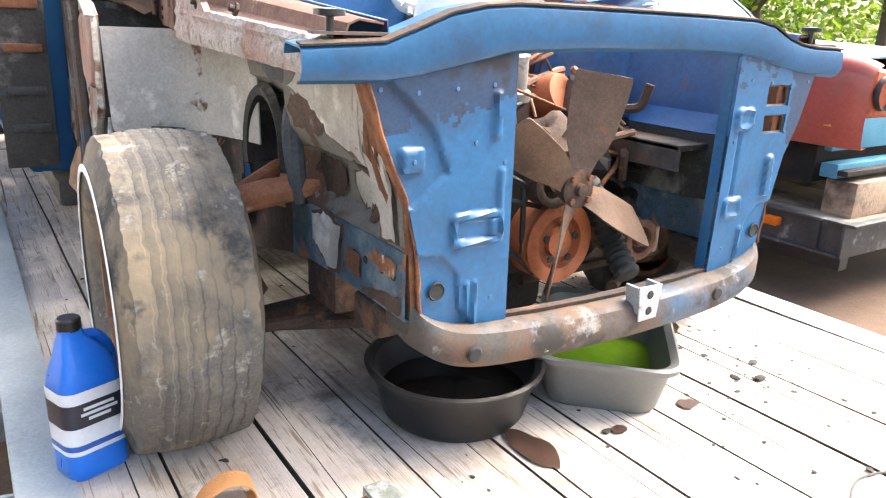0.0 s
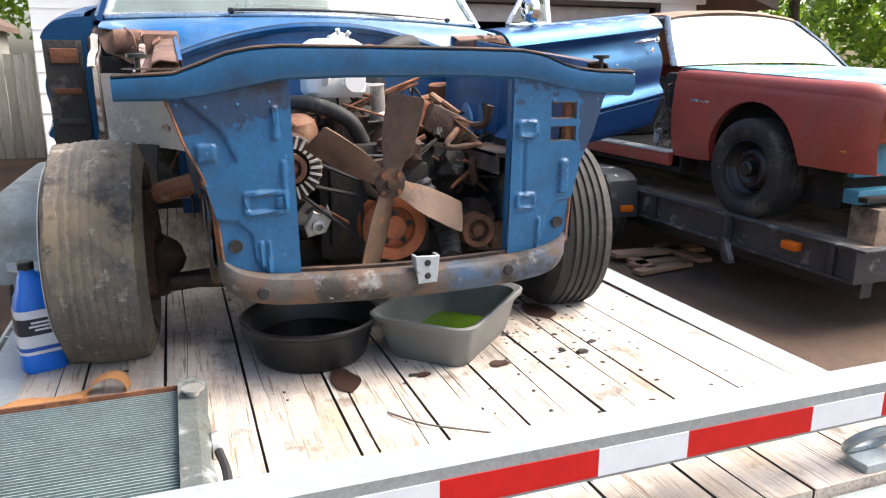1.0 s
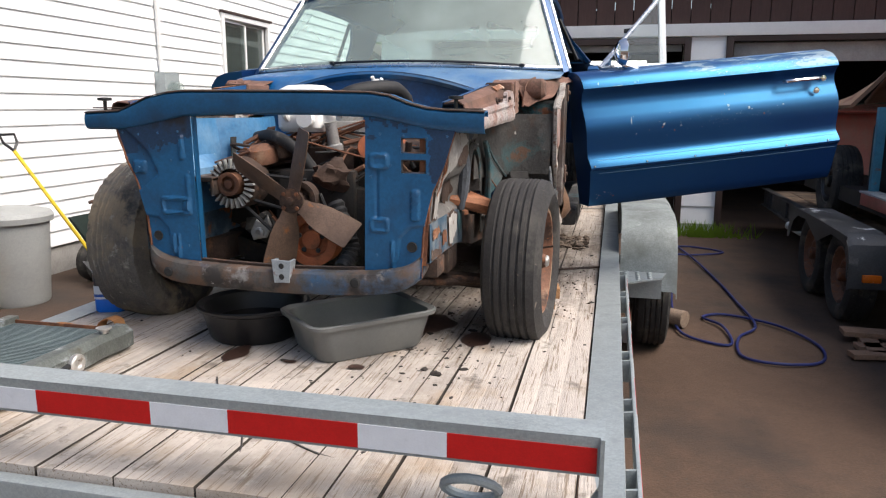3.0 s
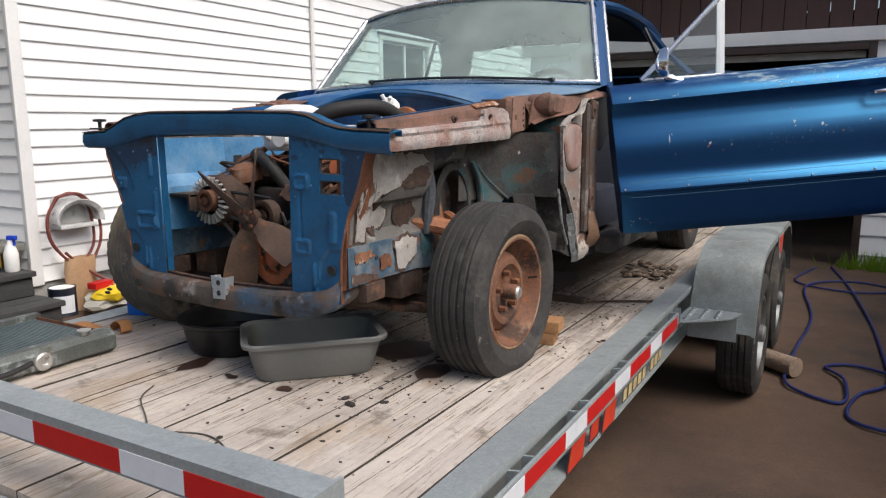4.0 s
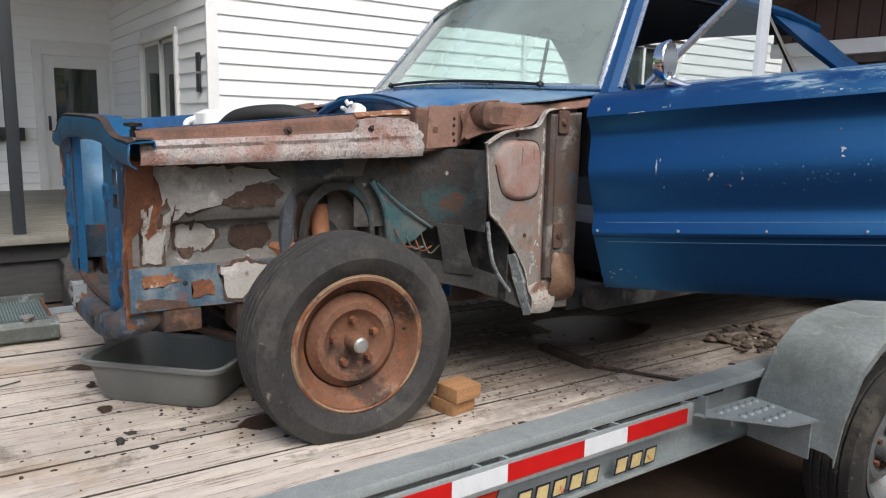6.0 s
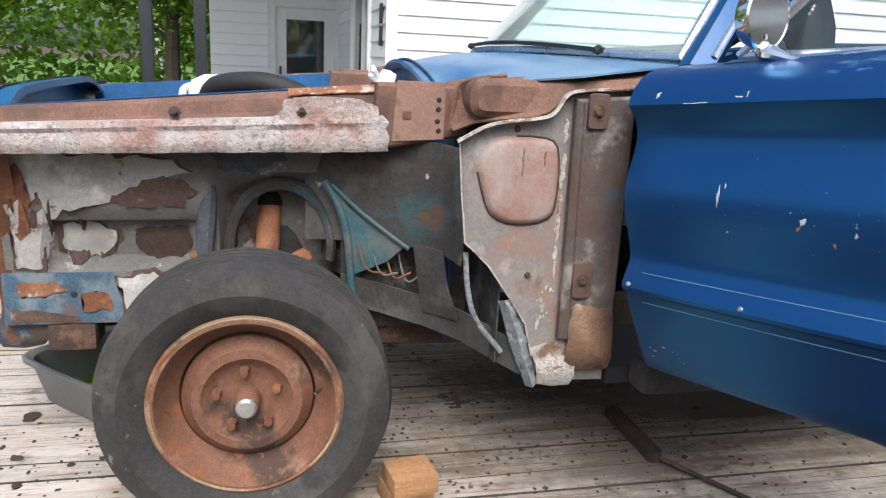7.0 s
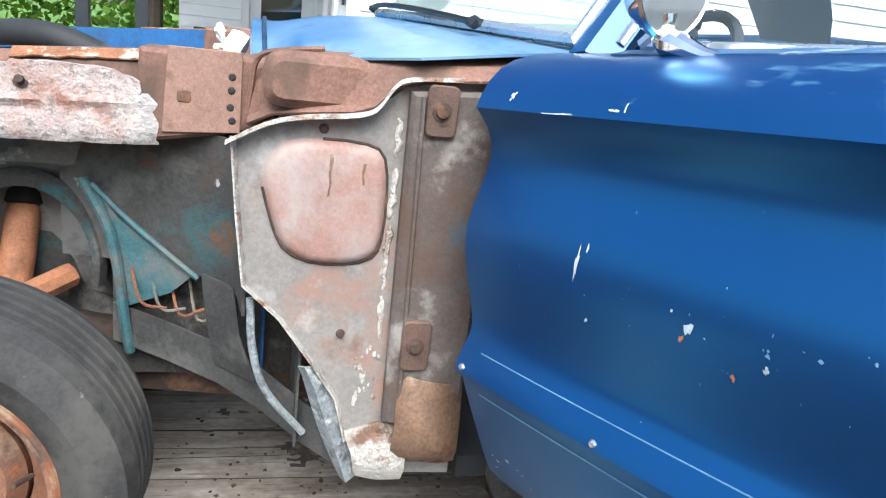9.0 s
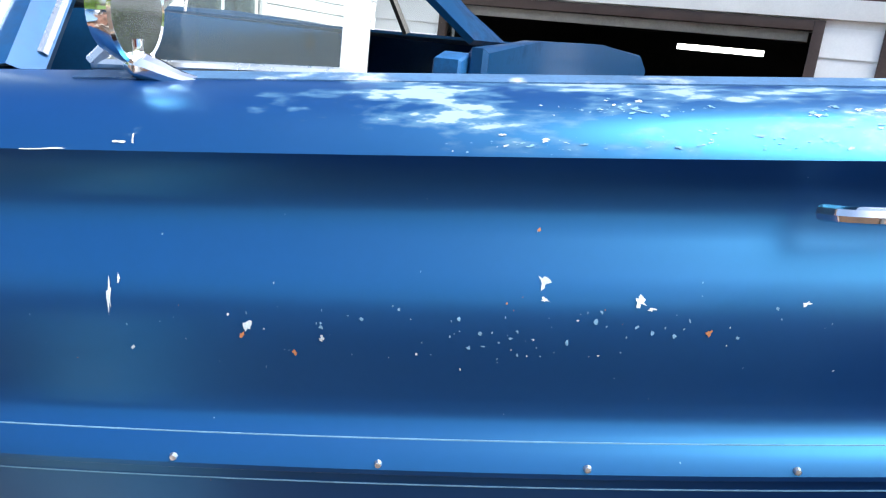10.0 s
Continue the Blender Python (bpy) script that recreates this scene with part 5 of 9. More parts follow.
    for k in range(2):
        box(bm, XL - .004, XL + .008, 2.30 + .10 * k, 2.385 + .10 * k, 1.172, 1.184 + .008 * k, .002)
    part("nameplate_bar", bm, m_chrome_dull, c)
    bm = B()
    box(bm, XL + .004, XL + .030, 1.19, 1.29, .965, .988, .003)
    part("side_marker", bm, m_marker, c, "cracked amber and white side marker")
    # nose: headlamp bucket, bare teal core
    for X in (XL + .08, XR - .43):
        bm = B()
        prism(bm, [(X, 1.02), (X + .35, 1.02), (X + .35, 1.25), (X, 1.28)], 1, 1.05, 1.20, .02)
        part("nose_cap", bm, m_orange_red, c)
    bm = B()
    for k in range(2):
        lathe(bm, [(.09, .03), (.09, 0), (.07, -.02), (0, -.05)], pose(XL + .17 + .17 * k, 1.044, 1.15, 90, 0, 0), 20)
    part("headlamp_hole", bm, m_dark_steel, c)
    bm = B()
    box(bm, XL + .12, XR - .12, 1.22, 1.27, .82, 1.02, .01)
    box(bm, XL + .10, XR - .10, 1.16, 1.26, .68, .76, .01)
    part("nose_frame", bm, m_teal, c)
    bm = B()
    skin(bm, [[(x, y, z + .02 * (1 - ((x - cx) / .88) ** 2)) for x in [XL + .075 + (XR - XL - .15) * i / 8 for i in range(9)]] for y, z in ((1.16, 1.318), (1.5, 1.343), (1.9, 1.362), (2.35, 1.382), (2.7, 1.398))], .01)
    part("hood", bm, m_hood, c, "teal and white flaking hood")
    # engine bay filler, floor, firewall
    bm = B()
    box(bm, XL + .2, XR - .2, 1.35, 2.6, .62, 1.2)
    box(bm, XL + .06, XR - .06, 2.6, 5.8, .66, .78)
    box(bm, XL + .06, XR - .06, 2.62, 2.7, .7, 1.38)
    part("underbody", bm, m_grease, c)
    # cabin: windshield, pillars, roof, rear glass
    wb, wt = (2.80, 1.405, .79), (3.19, 1.755, .60)
    def ring(y, z, hw, bow):
        return [(cx + hw * u, y - bow * (1 - u * u), z + .03 * (1 - u * u)) for u in (-1, -.75, -.4, 0, .4, .75, 1)]
    bm = B()
    skin(bm, [ring(*wb, .16), ring((wb[0] + wt[0]) / 2, (wb[1] + wt[1]) / 2 + .01, .73, .14), ring(*wt, .10)])
    part("windshield", bm, m_white_glare, c, "windshield with sky glare as white film").visible_shadow = False
    bm = B()
    roof = [[(cx + hw * u, y, z + .05 * (1 - u * u)) for u in (-1, -.8, -.4, 0, .4, .8, 1)] for y, z, hw in ((3.17, 1.765, .61), (3.22, 1.785, .63), (3.5, 1.80, .65), (3.9, 1.79, .65), (4.3, 1.73, .63), (4.75, 1.60, .61), (5.1, 1.47, .60))]
    skin(bm, roof, .03)
    part("roof", bm, m_tan_roof, c, "tan sun-baked roof")
    for s in (-1, 1):
        bm = B()
        a_, b_ = Vector((cx + s * .80, 2.79, 1.405)), Vector((cx + s * .61, 3.18, 1.765))
        skin(bm, [[p + Vector((s * .012, -.02, 0)), p + Vector((s * .020, .012, 0)), p + Vector((s * .016, .045, 0))] for p in (a_, a_.lerp(b_, .5) + Vector((s * .012, 0, .012)), b_)], .012)
        part("pillar", bm, m_chrome_dull, c, "bright windshield pillar trim")
        bm = B()
        tube(bm, [(cx + s * .80, 2.83, 1.41), (cx + s * .63, 3.215, 1.755)], .022, 8)
        part("pillar_core", bm, m_dark_steel, c)
        bm = B()
        tube(bm, curve_pts([(cx + s * .62, 3.2, 1.762), (cx + s * .66, 3.6, 1.775), (cx + s * .66, 4.0, 1.75), (cx + s * .64, 4.32, 1.66)], 4), .014, 8)
        part("drip_rail", bm, m_chrome_dull, c)
        bm = B()
        skin(bm, [[(cx + s * .84, 4.55, 1.42), (cx + s * .84, 5.4, 1.40)], [(cx + s * .72, 4.40, 1.60), (cx + s * .68, 5.1, 1.50)], [(cx + s * .65, 4.2, 1.75), (cx + s * .62, 4.75, 1.61)]], .03)
        part("rear_pillar", bm, m_tan_roof, c)
        bm = B()
        box(bm, *sorted((cx + s * .84, cx + s * .78)), 3.93, 3.985, .80, 1.42, .006)
        part("lock_pillar", bm, m_teal, c, "teal door jamb")
    bm = B()
    skin(bm, [[(cx + .6 * u, 5.1, 1.46) for u in (-1, 0, 1)], [(cx + .75 * u, 5.4, 1.40) for u in (-1, 0, 1)]], .01)
    part("rear_window", bm, m_house_glass, c)
    bm = B()
    skin(bm, [[(cx + .82 * u, 5.4, 1.395) for u in (-1, 0, 1)], [(cx + .82 * u, 5.9, 1.36) for u in (-1, 0, 1)], [(cx + .85 * u, 5.92, .9) for u in (-1, 0, 1)]], .02)
    part("trunk_lid", bm, m_red_car, c)
    bm = B()
    box(bm, cx - .75, cx + .75, 4.05, 4.35, .78, 1.3, .05)
    part("seat", bm, m_black_in, c)
    bm = B()
    box(bm, cx - .75, cx + .75, 2.86, 3.0, 1.1, 1.36, .03)
    part("dashboard", bm, m_black_in, c)
    bm = B()
    box(bm, XR - .16, XR - .06, 2.72, 3.98, .80, 1.40, .01)
    part("far_door", bm, m_black_in, c)
    bm = B()
    lathe(bm, [(0, .11), (.03, .11), (.033, .10), (.033, 0), (0, 0)], pose(XL + .25, 3.15, .82), 14)
    part("loose_canister", bm, m_galv, c, "pale canister standing on the cabin floor")
    bm = B()
    for i in range(40):
        r = random.Random(i)
        tube(bm, curve_pts([(XL + r.uniform(.1, .5), 2.75 + r.uniform(0, .3), 1.0 + r.uniform(-.2, .3)) for _ in range(4)], 3), .006, 5)
    part("loose_wiring", bm, m_wire, c)
    for x, y, sx in ((XL + .06, wy, 180), (XR - .10, wy, 0), (XL + .10, 4.95, 180), (XR - .10, 4.95, 0)):
        w = part("wheel", steel_rim_bm(.185, .15, .05, .02, 40), m_black_wheel, c, "black steel wheel")
        w.matrix_basis = pose(x - (.05 if sx else -.05), y, wz, 0, 0, sx)
        ty = part("tyre", tyre_bm(.315, .23, .19, 4, flat=.01, seg=48), m_rubber, w)
        ty.location = (-.08, 0, 0)
    bm = B()
    tube(bm, [(XL + .3, wy, wz), (XR - .3, wy, wz)], .04, 8)
    box(bm, XL + .1, XR - .1, 1.10, 1.16, .70, .73, .005)
    part("axle", bm, m_grease, c)


m_sill = mat("bare_scuffed_sill_metal", (0.42, 0.44, 0.45), 0.5, metal=0.3, var=0.2, var_scale=8, patches=[((0.12, 0.14, 0.15), 9, 0.6, 0.06, 0.8)])
m_marker = mat("cracked_marker_lens", (0.62, 0.30, 0.06), 0.35, var=0.1, patches=[((0.6, 0.55, 0.45), 30, 0.55, 0.02, 0.5)])
m_hood = mat("flaking_teal_white_hood", (0.10, 0.30, 0.38), 0.5, var=0.2, var_scale=3, patches=[((0.55, 0.60, 0.60), 3.5, 0.55, 0.04, 0.6), ((0.03, 0.035, 0.04), 5, 0.63, 0.03, 0.7)])
m_tan_roof = mat("sunbaked_tan_roof", (0.27, 0.17, 0.12), 0.75, bump=0.15, bump_scale=120, var=0.18, var_scale=4, patches=[((0.16, 0.07, 0.05), 3, 0.62, 0.08, 0.8)])
# white film paints the bright sky reflected in this windshield
m_white_glare = glass("sky_glare_white_glass", (0.7, 0.76, 0.76), 0.1, 0.62)
build_red_car()

# ---- the stripped blue hardtop on the trailer ----
car = thing("stripped_car", "blue two-door hardtop stripped of fenders, hood and grille", "car")


def mirror_x(pts, s):
    return [(s * p[0], *p[1:]) for p in pts]


def interp(xs, ys, x):
    return float(np.interp(x, xs, ys))


# -- radiator support --
def build_support():
    # upper tie bar: channel swept across, raised in the middle
    xs = [-.655, -.60, -.53, -.47, -.42, -.36, -.30, -.15, 0, .15, .30, .36, .42, .47, .53, .60, .638]
    zu = [1.39, 1.393, 1.397, 1.42, 1.44, 1.452, 1.457, 1.457, 1.456, 1.455, 1.452, 1.443, 1.42, 1.408, 1.402, 1.40, 1.398]
    zl = [1.345, 1.345, 1.345, 1.352, 1.362, 1.375, 1.388, 1.394, 1.394, 1.394, 1.388, 1.378, 1.365, 1.355, 1.348, 1.345, 1.343]
    rows = []
    for x, a, b in zip(xs, zu, zl):
        y = .010 * (x / .65) ** 2 - .006
        rows.append([(x, y + .012, b - .006), (x, y, b), (x, y - .008, b + .015), (x, y - .006, a - .006), (x, y + .001, a), (x, y + .055, a + .005), (x, y + .058, a - .012)])
    bm = B()
    skin(bm, rows, .003)
    sup = part("radiator_support", bm, m_blue, car, "light blue pressed-steel radiator support")
    # rusty upper flange standing proud
    bm = B()
    skin(bm, [[(x, .010 * (x / .65) ** 2 - .013, a + .0025), (x, .010 * (x / .65) ** 2 + .006, a + .006)] for x, a in zip(xs, zu)], .003)
    part("rusty_flange", bm, m_dark_rust, sup)
    # side panels: pressed sheet with beads, steps and recesses
    def ramp01(d, w=.0045):
        t = min(1, max(0, .5 - d / w))
        return t * t * (3 - 2 * t)

    def in_rect(a, z, a0, a1, z0, z1, r=.008):
        dx, dz = abs(a - (a0 + a1) / 2) - (a1 - a0) / 2 + r, abs(z - (z0 + z1) / 2) - (z1 - z0) / 2 + r
        return math.hypot(max(dx, 0), max(dz, 0)) + min(max(dx, dz), 0) - r

    def beside(a, z, pts):
        """Signed distance to a polyline, less than nothing on its outer side."""
        best, sg = 9, 1
        for (p, q), (u, v) in zip(pts, pts[1:]):
            L = math.hypot(u - p, v - q)
            t = min(1, max(0, ((a - p) * (u - p) + (z - q) * (v - q)) / (L * L)))
            d = math.hypot(a - p - t * (u - p), z - q - t * (v - q))
            if d < best - 1e-9:
                best, sg = d, (1 if (a - p) * (v - q) - (z - q) * (u - p) > 0 else -1)
        return best * sg

    for s in (-1, 1):
        zo = [.905, .945, 1.07, 1.17, 1.24, 1.352]
        ao = [.452, .452, .462, .487, .52, .555]

        def relief(a, z):
            h = .0
            foot = beside(a, z, [(.50, 1.075), (.415, 1.062), (.385, 1.03), (.378, .965), (.345, .928), (.26, .92)])
            h += .007 * ramp01(-foot)
            if s < 0:
                h -= .007 * ramp01(beside(a, z, [(.47, 1.30), (.44, 1.271), (.408, 1.20), (.472, 1.150), (.53, 1.14)]))
                h += .008 * ramp01(in_rect(a, z, .455, .495, 1.205, 1.24, .004))
                h += .007 * (ramp01(in_rect(a, z, .298, .40, 1.076, 1.130)) - ramp01(in_rect(a, z, .306, .392, 1.084, 1.121)))
                h += .006 * ramp01(in_rect(a, z, .303, .325, 1.088, 1.117, .004))
                h += .008 * ramp01(in_rect(a, z, .314, .326, 1.25, 1.325, .006))
                h += .005 * ramp01(in_rect(a, z, .30, .31, 1.13, 1.20, .004))
                h += .005 * ramp01(in_rect(a, z, .345, .352, .93, 1.01, .003)) + .005 * ramp01(in_rect(a, z, .362, .369, .94, 1.01, .003))
            else:
                for z0 in (1.235, 1.045):
                    h += .007 * (ramp01(in_rect(a, z, .297, .352, z0, z0 + .042)) - .5 * ramp01(in_rect(a, z, .305, .344, z0 + .008, z0 + .034, .004)))
                h += .008 * ramp01(in_rect(a, z, .424, .446, 1.085, 1.172, .005))
                h -= .005 * ramp01(in_rect(a, z, .312, .322, 1.085, 1.235, .003))
                h += .006 * ramp01(in_rect(a, z, .36, .368, .93, 1.02, .003))
            return h + .0012 * noise.noise(Vector((a * 9, z * 9, s)))

        gaps = [(.392, .468, 1.280, 1.324), (.392, .468, 1.222, 1.262)] if s > 0 else []
        nu, nv = 46, 104
        bm = B()
        grid = []
        for j in range(nv + 1):
            v = j / nv
            row = []
            for i in range(nu + 1):
                u = i / nu
                ztop = 1.385 - .033 * u
                z = .905 + (ztop - .905) * v
                ai, aa = .276 + .009 * v, interp(zo, ao, z)
                a = ai + (aa - ai) * u
                for g in gaps:      # draw the mesh lines to the rims of the openings
                    for edge in g[:2]:
                        if g[2] - .006 < z < g[3] + .006 and abs(a - edge) < .0026:
                            a = edge
                    for edge in g[2:]:
                        if g[0] - .006 < a < g[1] + .006 and abs(z - edge) < .0024:
                            z = edge
                row.append((a, z))
            grid.append(row)
        vs = [[bm.verts.new((s * a, .014 - relief(a, z), z)) for a, z in row] for row in grid]
        for j in range(nv):
            for i in range(nu):
                q = [grid[j][i], grid[j][i + 1], grid[j + 1][i + 1], grid[j + 1][i]]
                a, z = sum(k[0] for k in q) / 4, sum(k[1] for k in q) / 4
                if any(g[0] < a < g[1] and g[2] < z < g[3] for g in gaps):
                    continue
                f = bm.faces.new([vs[j][i], vs[j][i + 1], vs[j + 1][i + 1], vs[j + 1][i]])
                n1 = noise.noise(Vector((a * 14, z * 14, 3 + s))) + .6 * noise.noise(Vector((a * 60, z * 60, s)))
                if s < 0:
                    d = z - (1.335 - .36 * (a - .285)) + .05 * n1
                else:
                    d = max(a - interp([.9, 1.1, 1.3, 1.4], [.44, .50, .475, .44], z), .35 * (z - 1.372)) + .03 * n1
                f.material_index = 1 if d > 0 else 0
        bmesh.ops.recalc_face_normals(bm, faces=bm.faces[:])
        bmesh.ops.solidify(bm, geom=bm.faces[:], thickness=.003)
        p = part("side_panel", bm, [m_blue, m_navy], sup, "pressed blue panel with dark stained corner", smooth=50)
        for g in gaps:
            bm = B()
            o = rounded(g[0], g[1], g[2], g[3], .008)
            tube(bm, [(s * a, .0115, z) for a, z in o + o[:2]], .0042, 6)
            part("opening_rim", bm, m_blue_rust, p)
        slots = [(.314, 1.102, .008)] if s < 0 else [(.3245, 1.256, .012), (.3245, 1.066, .012)]
        for a, z, w in slots + [(.30, .972, .007)]:
            bm = B()
            prism(bm, rounded(s * a - w, s * a + w, z - .0045, z + .0045, .004), 1, .0045, .0062)
            part("slot", bm, m_dark_void, p)
        # inner return flange and outer flange
        bm = B()
        skin(bm, [[(s * a, .012, z), (s * a, .036, z)] for a, z in ((.285, 1.385), (.282, 1.2), (.279, 1.05), (.276, .905))], .003)
        part("inner_flange", bm, m_blue, p)
        bm = B()
        skin(bm, [[(s * a, .012, z), (s * (a - .01), .075, z)] for a, z in ((.555, 1.352), (.52, 1.24), (.487, 1.17), (.462, 1.07), (.452, .905))], .003)
        part("outer_flange", bm, m_rust, p, "rust-brown flange")
        bm = B()
        tube(bm, [(s * a, .010 + .002 * math.sin(z * 90), z) for a, z in [(interp(zo, ao, k) - .001, k) for k in np.linspace(.97, 1.35, 24)]], .0035, 6)
        part("flange_edge", bm, m_rust, p)
        # holes and bolts
        bm = B()
        lathe(bm, [(0, .0015), (.0125, .0015), (.0145, .003), (.0165, .0)], pose(s * .424, .0065, 1.003, 90, 0, 0), 18)
        part("round_hole", bm, m_dark_void, p)
        for a, z in ((.33, 1.335), (.53, 1.33), (.47, 1.325), (.315, .975), (.474, 1.222), (.36, 1.245), (.40, 1.33), (.30, 1.21)):
            bm = B()
            lathe(bm, [(0, .004), (.0035, .0035), (.005, 0)], pose(s * a, .013 - relief(a, z), z, 90, 0, 0), 8)
            part("bolt", bm, m_bolt, p)
    # lower cross-member: rounded box curving up at the ends
    ctrl = [(-.466, .055, .958), (-.447, .030, .930), (-.40, .012, .905), (-.33, .002, .892), (-.2, -.006, .886), (0, -.010, .882), (.2, -.006, .885), (.33, .002, .893), (.40, .012, .907), (.440, .030, .932), (.452, .055, .958)]
    bm = B()
    rows = []
    cps = curve_pts(ctrl, 5)
    for p in cps:
        w = .038
        k = .0022 * noise.noise(Vector((p.x * 13, 2, 0)))
        rows.append([(p.x, p.y + .060, p.z + .030), (p.x, p.y + .018, p.z + .038 + k), (p.x, p.y - .020, p.z + .037 + k), (p.x, p.y - .030, p.z + .030 + k), (p.x, p.y - .036 + k, p.z + .012), (p.x, p.y - .036 + k, p.z - .018), (p.x, p.y - .026, p.z - .033), (p.x, p.y + .02, p.z - .037), (p.x, p.y + .060, p.z - .03)])
    skin(bm, rows, closed=True)
    for r in (rows[0], rows[-1]):
        bm.faces.new([bm.verts.new(q) for q in r])
    xm = part("lower_crossmember", bm, m_blue_rust, sup, "scraped blue and rusty lower cross-member")
    bm = B()
    skin(bm, [[(p.x, p.y + .012, p.z + .037), (p.x, p.y + .010, p.z + .046 + .003 * noise.noise(Vector((p.x * 25, 0, 0)))), (p.x, p.y + .024, p.z + .047)] for p in cps[9:-9]], .002)
    part("rusty_lip", bm, m_dark_rust, xm)
    bm = B()
    prism(bm, [(.005, .885), (.055, .887), (.062, .955), (-.002, .958)], 1, -.056, -.052, .0015)
    prism(bm, [(.005, .90), (.010, .90), (.005, .955), (-.002, .955)], 1, -.052, -.02)
    prism(bm, [(.050, .90), (.055, .90), (.062, .955), (.055, .955)], 1, -.052, -.02)
    lat = part("latch_bracket", bm, m_bracket, xm, "small silver latch bracket")
    for z in (.905, .938):
        bm = B()
        lathe(bm, [(0, .002), (.007, .002), (.009, 0)], pose(.03, -.056, z, 90, 0, 0), 10)
        part("bracket_hole", bm, m_dark_void, lat)
    for x, z in ((-.37, .895), (.26, .895)):
        bm = B()
        lathe(bm, [(0, .004), (.012, .004), (.016, 0)], pose(x, -.036 if x < -.3 else -.041, z, 90, 0, 0), 12)
        part("drain_hole", bm, m_dark_void, xm)
    # hood bumpers: little T-shaped stops on the ends of the tie bar
    for x, z in ((-.60, 1.40), (.55, 1.405)):
        bm = B()
        lathe(bm, [(.006, 0), (.006, .028), (.022, .030), (.022, .038), (0, .040)], pose(x, .03, z), 12)
        part("hood_stop", bm, m_black_plastic, sup)
    for s in (-1, 1):
        bm = B()
        prism(bm, [(s * .632, .012), (s * .46, .012), (s * .46, .056), (s * .62, .060)], 2, 1.405, 1.409)
        part("stop_plate", bm, m_blue_rust, sup)


build_support()


# -- fender rails, aprons, frame --
def build_front_end():
    for s in (-1, 1):
        lab = "driver" if s > 0 else "passenger"
        # upper rail: a rusty sloped top, a dark step and a rough pink-white sealed band with two beads
        ys = np.linspace(.03, .84, 14)
        bm = B()
        skin(bm, [[(s * .515, y, 1.42 + .075 * (y / .8)), (s * .555, y, 1.425 + .066 * (y / .8)), (s * .572, y, 1.418 + .062 * (y / .8)), (s * .578, y, 1.40 + .052 * (y / .8)), (s * .606, y, 1.392 + .046 * (y / .8)), (s * .61, y, 1.37 + .02 * (y / .8))] for y in ys], .003)
        rail = part("fender_rail", bm, m_rail_rust, car, "rusty red fender rail")
        rnd = random.Random(31)
        bm = B()
        skin(bm, [[(s * .517, y, 1.424 + .075 * (y / .8)), (s * .508, y, 1.424 + .075 * (y / .8)), (s * .504, y, 1.365 + .05 * (y / .8))] for y in ys], .002)
        part("inner_lip", bm, m_blue_in, rail, "blue inner edge of the rail")
        bm = B()
        band = []
        for i_, y in enumerate(np.linspace(.03, .825, 54)):
            j = lambda k: rnd.uniform(-k, k)
            up = .040 * (y / .8)
            if i_ == 53:
                band.append([(q[0] - s * .008, y + rnd.uniform(-.003, .003), q[2]) for q in band[-1]])
                continue
            band.append([(s * .600, y, 1.400 + up), (s * (.612 + j(.0015)), y, 1.398 + up + j(.002)), (s * (.617 + j(.002)), y, 1.388 + up * .9), (s * (.6125 + j(.001)), y, 1.380 + up * .8),
                         (s * (.618 + j(.002)), y, 1.370 + up * .5 + j(.002)), (s * (.617 + j(.002)), y, 1.355 + up * .4), (s * .612, y, 1.343 + up * .5 + j(.0012)), (s * .598, y, 1.342 + up * .5)])
        skin(bm, band, .003)
        part("sealer_band", bm, m_rail_white, rail, "pink-white cracked sealer along the rail")
        bm = B()
        skin(bm, [[(s * .556, y, 1.428 + .068 * (y / .8) + .004), (s * (.576 + rnd.uniform(-.002, .002)), y, 1.424 + .062 * (y / .8) + rnd.uniform(-.002, .002))] for y in np.linspace(.62, .80, 12)], .003)
        part("rust_lip", bm, m_rust_lip, rail, "flaking orange rust lip")
        for y, z in ((.40, 1.432), (.645, 1.442)):
            bm = B()
            lathe(bm, [(0, .016), (.006, .015), (.006, .006), (.012, .005), (.012, 0)], pose(s * .608, y, z, 0, s * 75, 0), 8)
            part("rail_bolt", bm, m_dark_rust, rail)
        bm = B()
        blob = []
        for k in range(60):
            a = 2 * math.pi * k / 60
            q = 1 + .22 * noise.noise(Vector((math.cos(a) * 3, math.sin(a) * 3, 4))) + .05 * rnd.uniform(-1, 1)
            c_, d_ = math.cos(a), math.sin(a)
            blob.append((.700 + .100 * q * math.copysign(abs(c_) ** .6, c_), 1.438 + .034 * q * math.copysign(abs(d_) ** .6, d_)))
        prism(bm, blob, 0, min(s * .600, s * .6135), max(s * .600, s * .6135), .0015)
        part("sealer_smear", bm, m_rail_white, rail)
        # end box behind the rail with its lapped plate
        bm = B()
        prism(bm, [(.79, 1.365), (1.0, 1.40), (1.0, 1.505), (.80, 1.505)], 0, min(s * .50, s * .609), max(s * .50, s * .609), .006)
        eb = part("rail_end_box", bm, m_rail_rust, rail)
        bm = B()
        prism(bm, [(.832, 1.385), (.945, 1.392), (.945, 1.512), (.84, 1.512)], 0, min(s * .6095, s * .6135), max(s * .6095, s * .6135), .0012)
        lp = part("lapped_plate", bm, m_plate_pink, eb)
        bm = B()
        prism(bm, rounded(.853, .873, 1.432, 1.450, .003, 1), 0, min(s * .613, s * .6150), max(s * .613, s * .6150), .001)
        part("clip_nut", bm, m_dark_rust, lp)
        for z in (1.41, 1.43, 1.455, 1.475):
            bm = B()
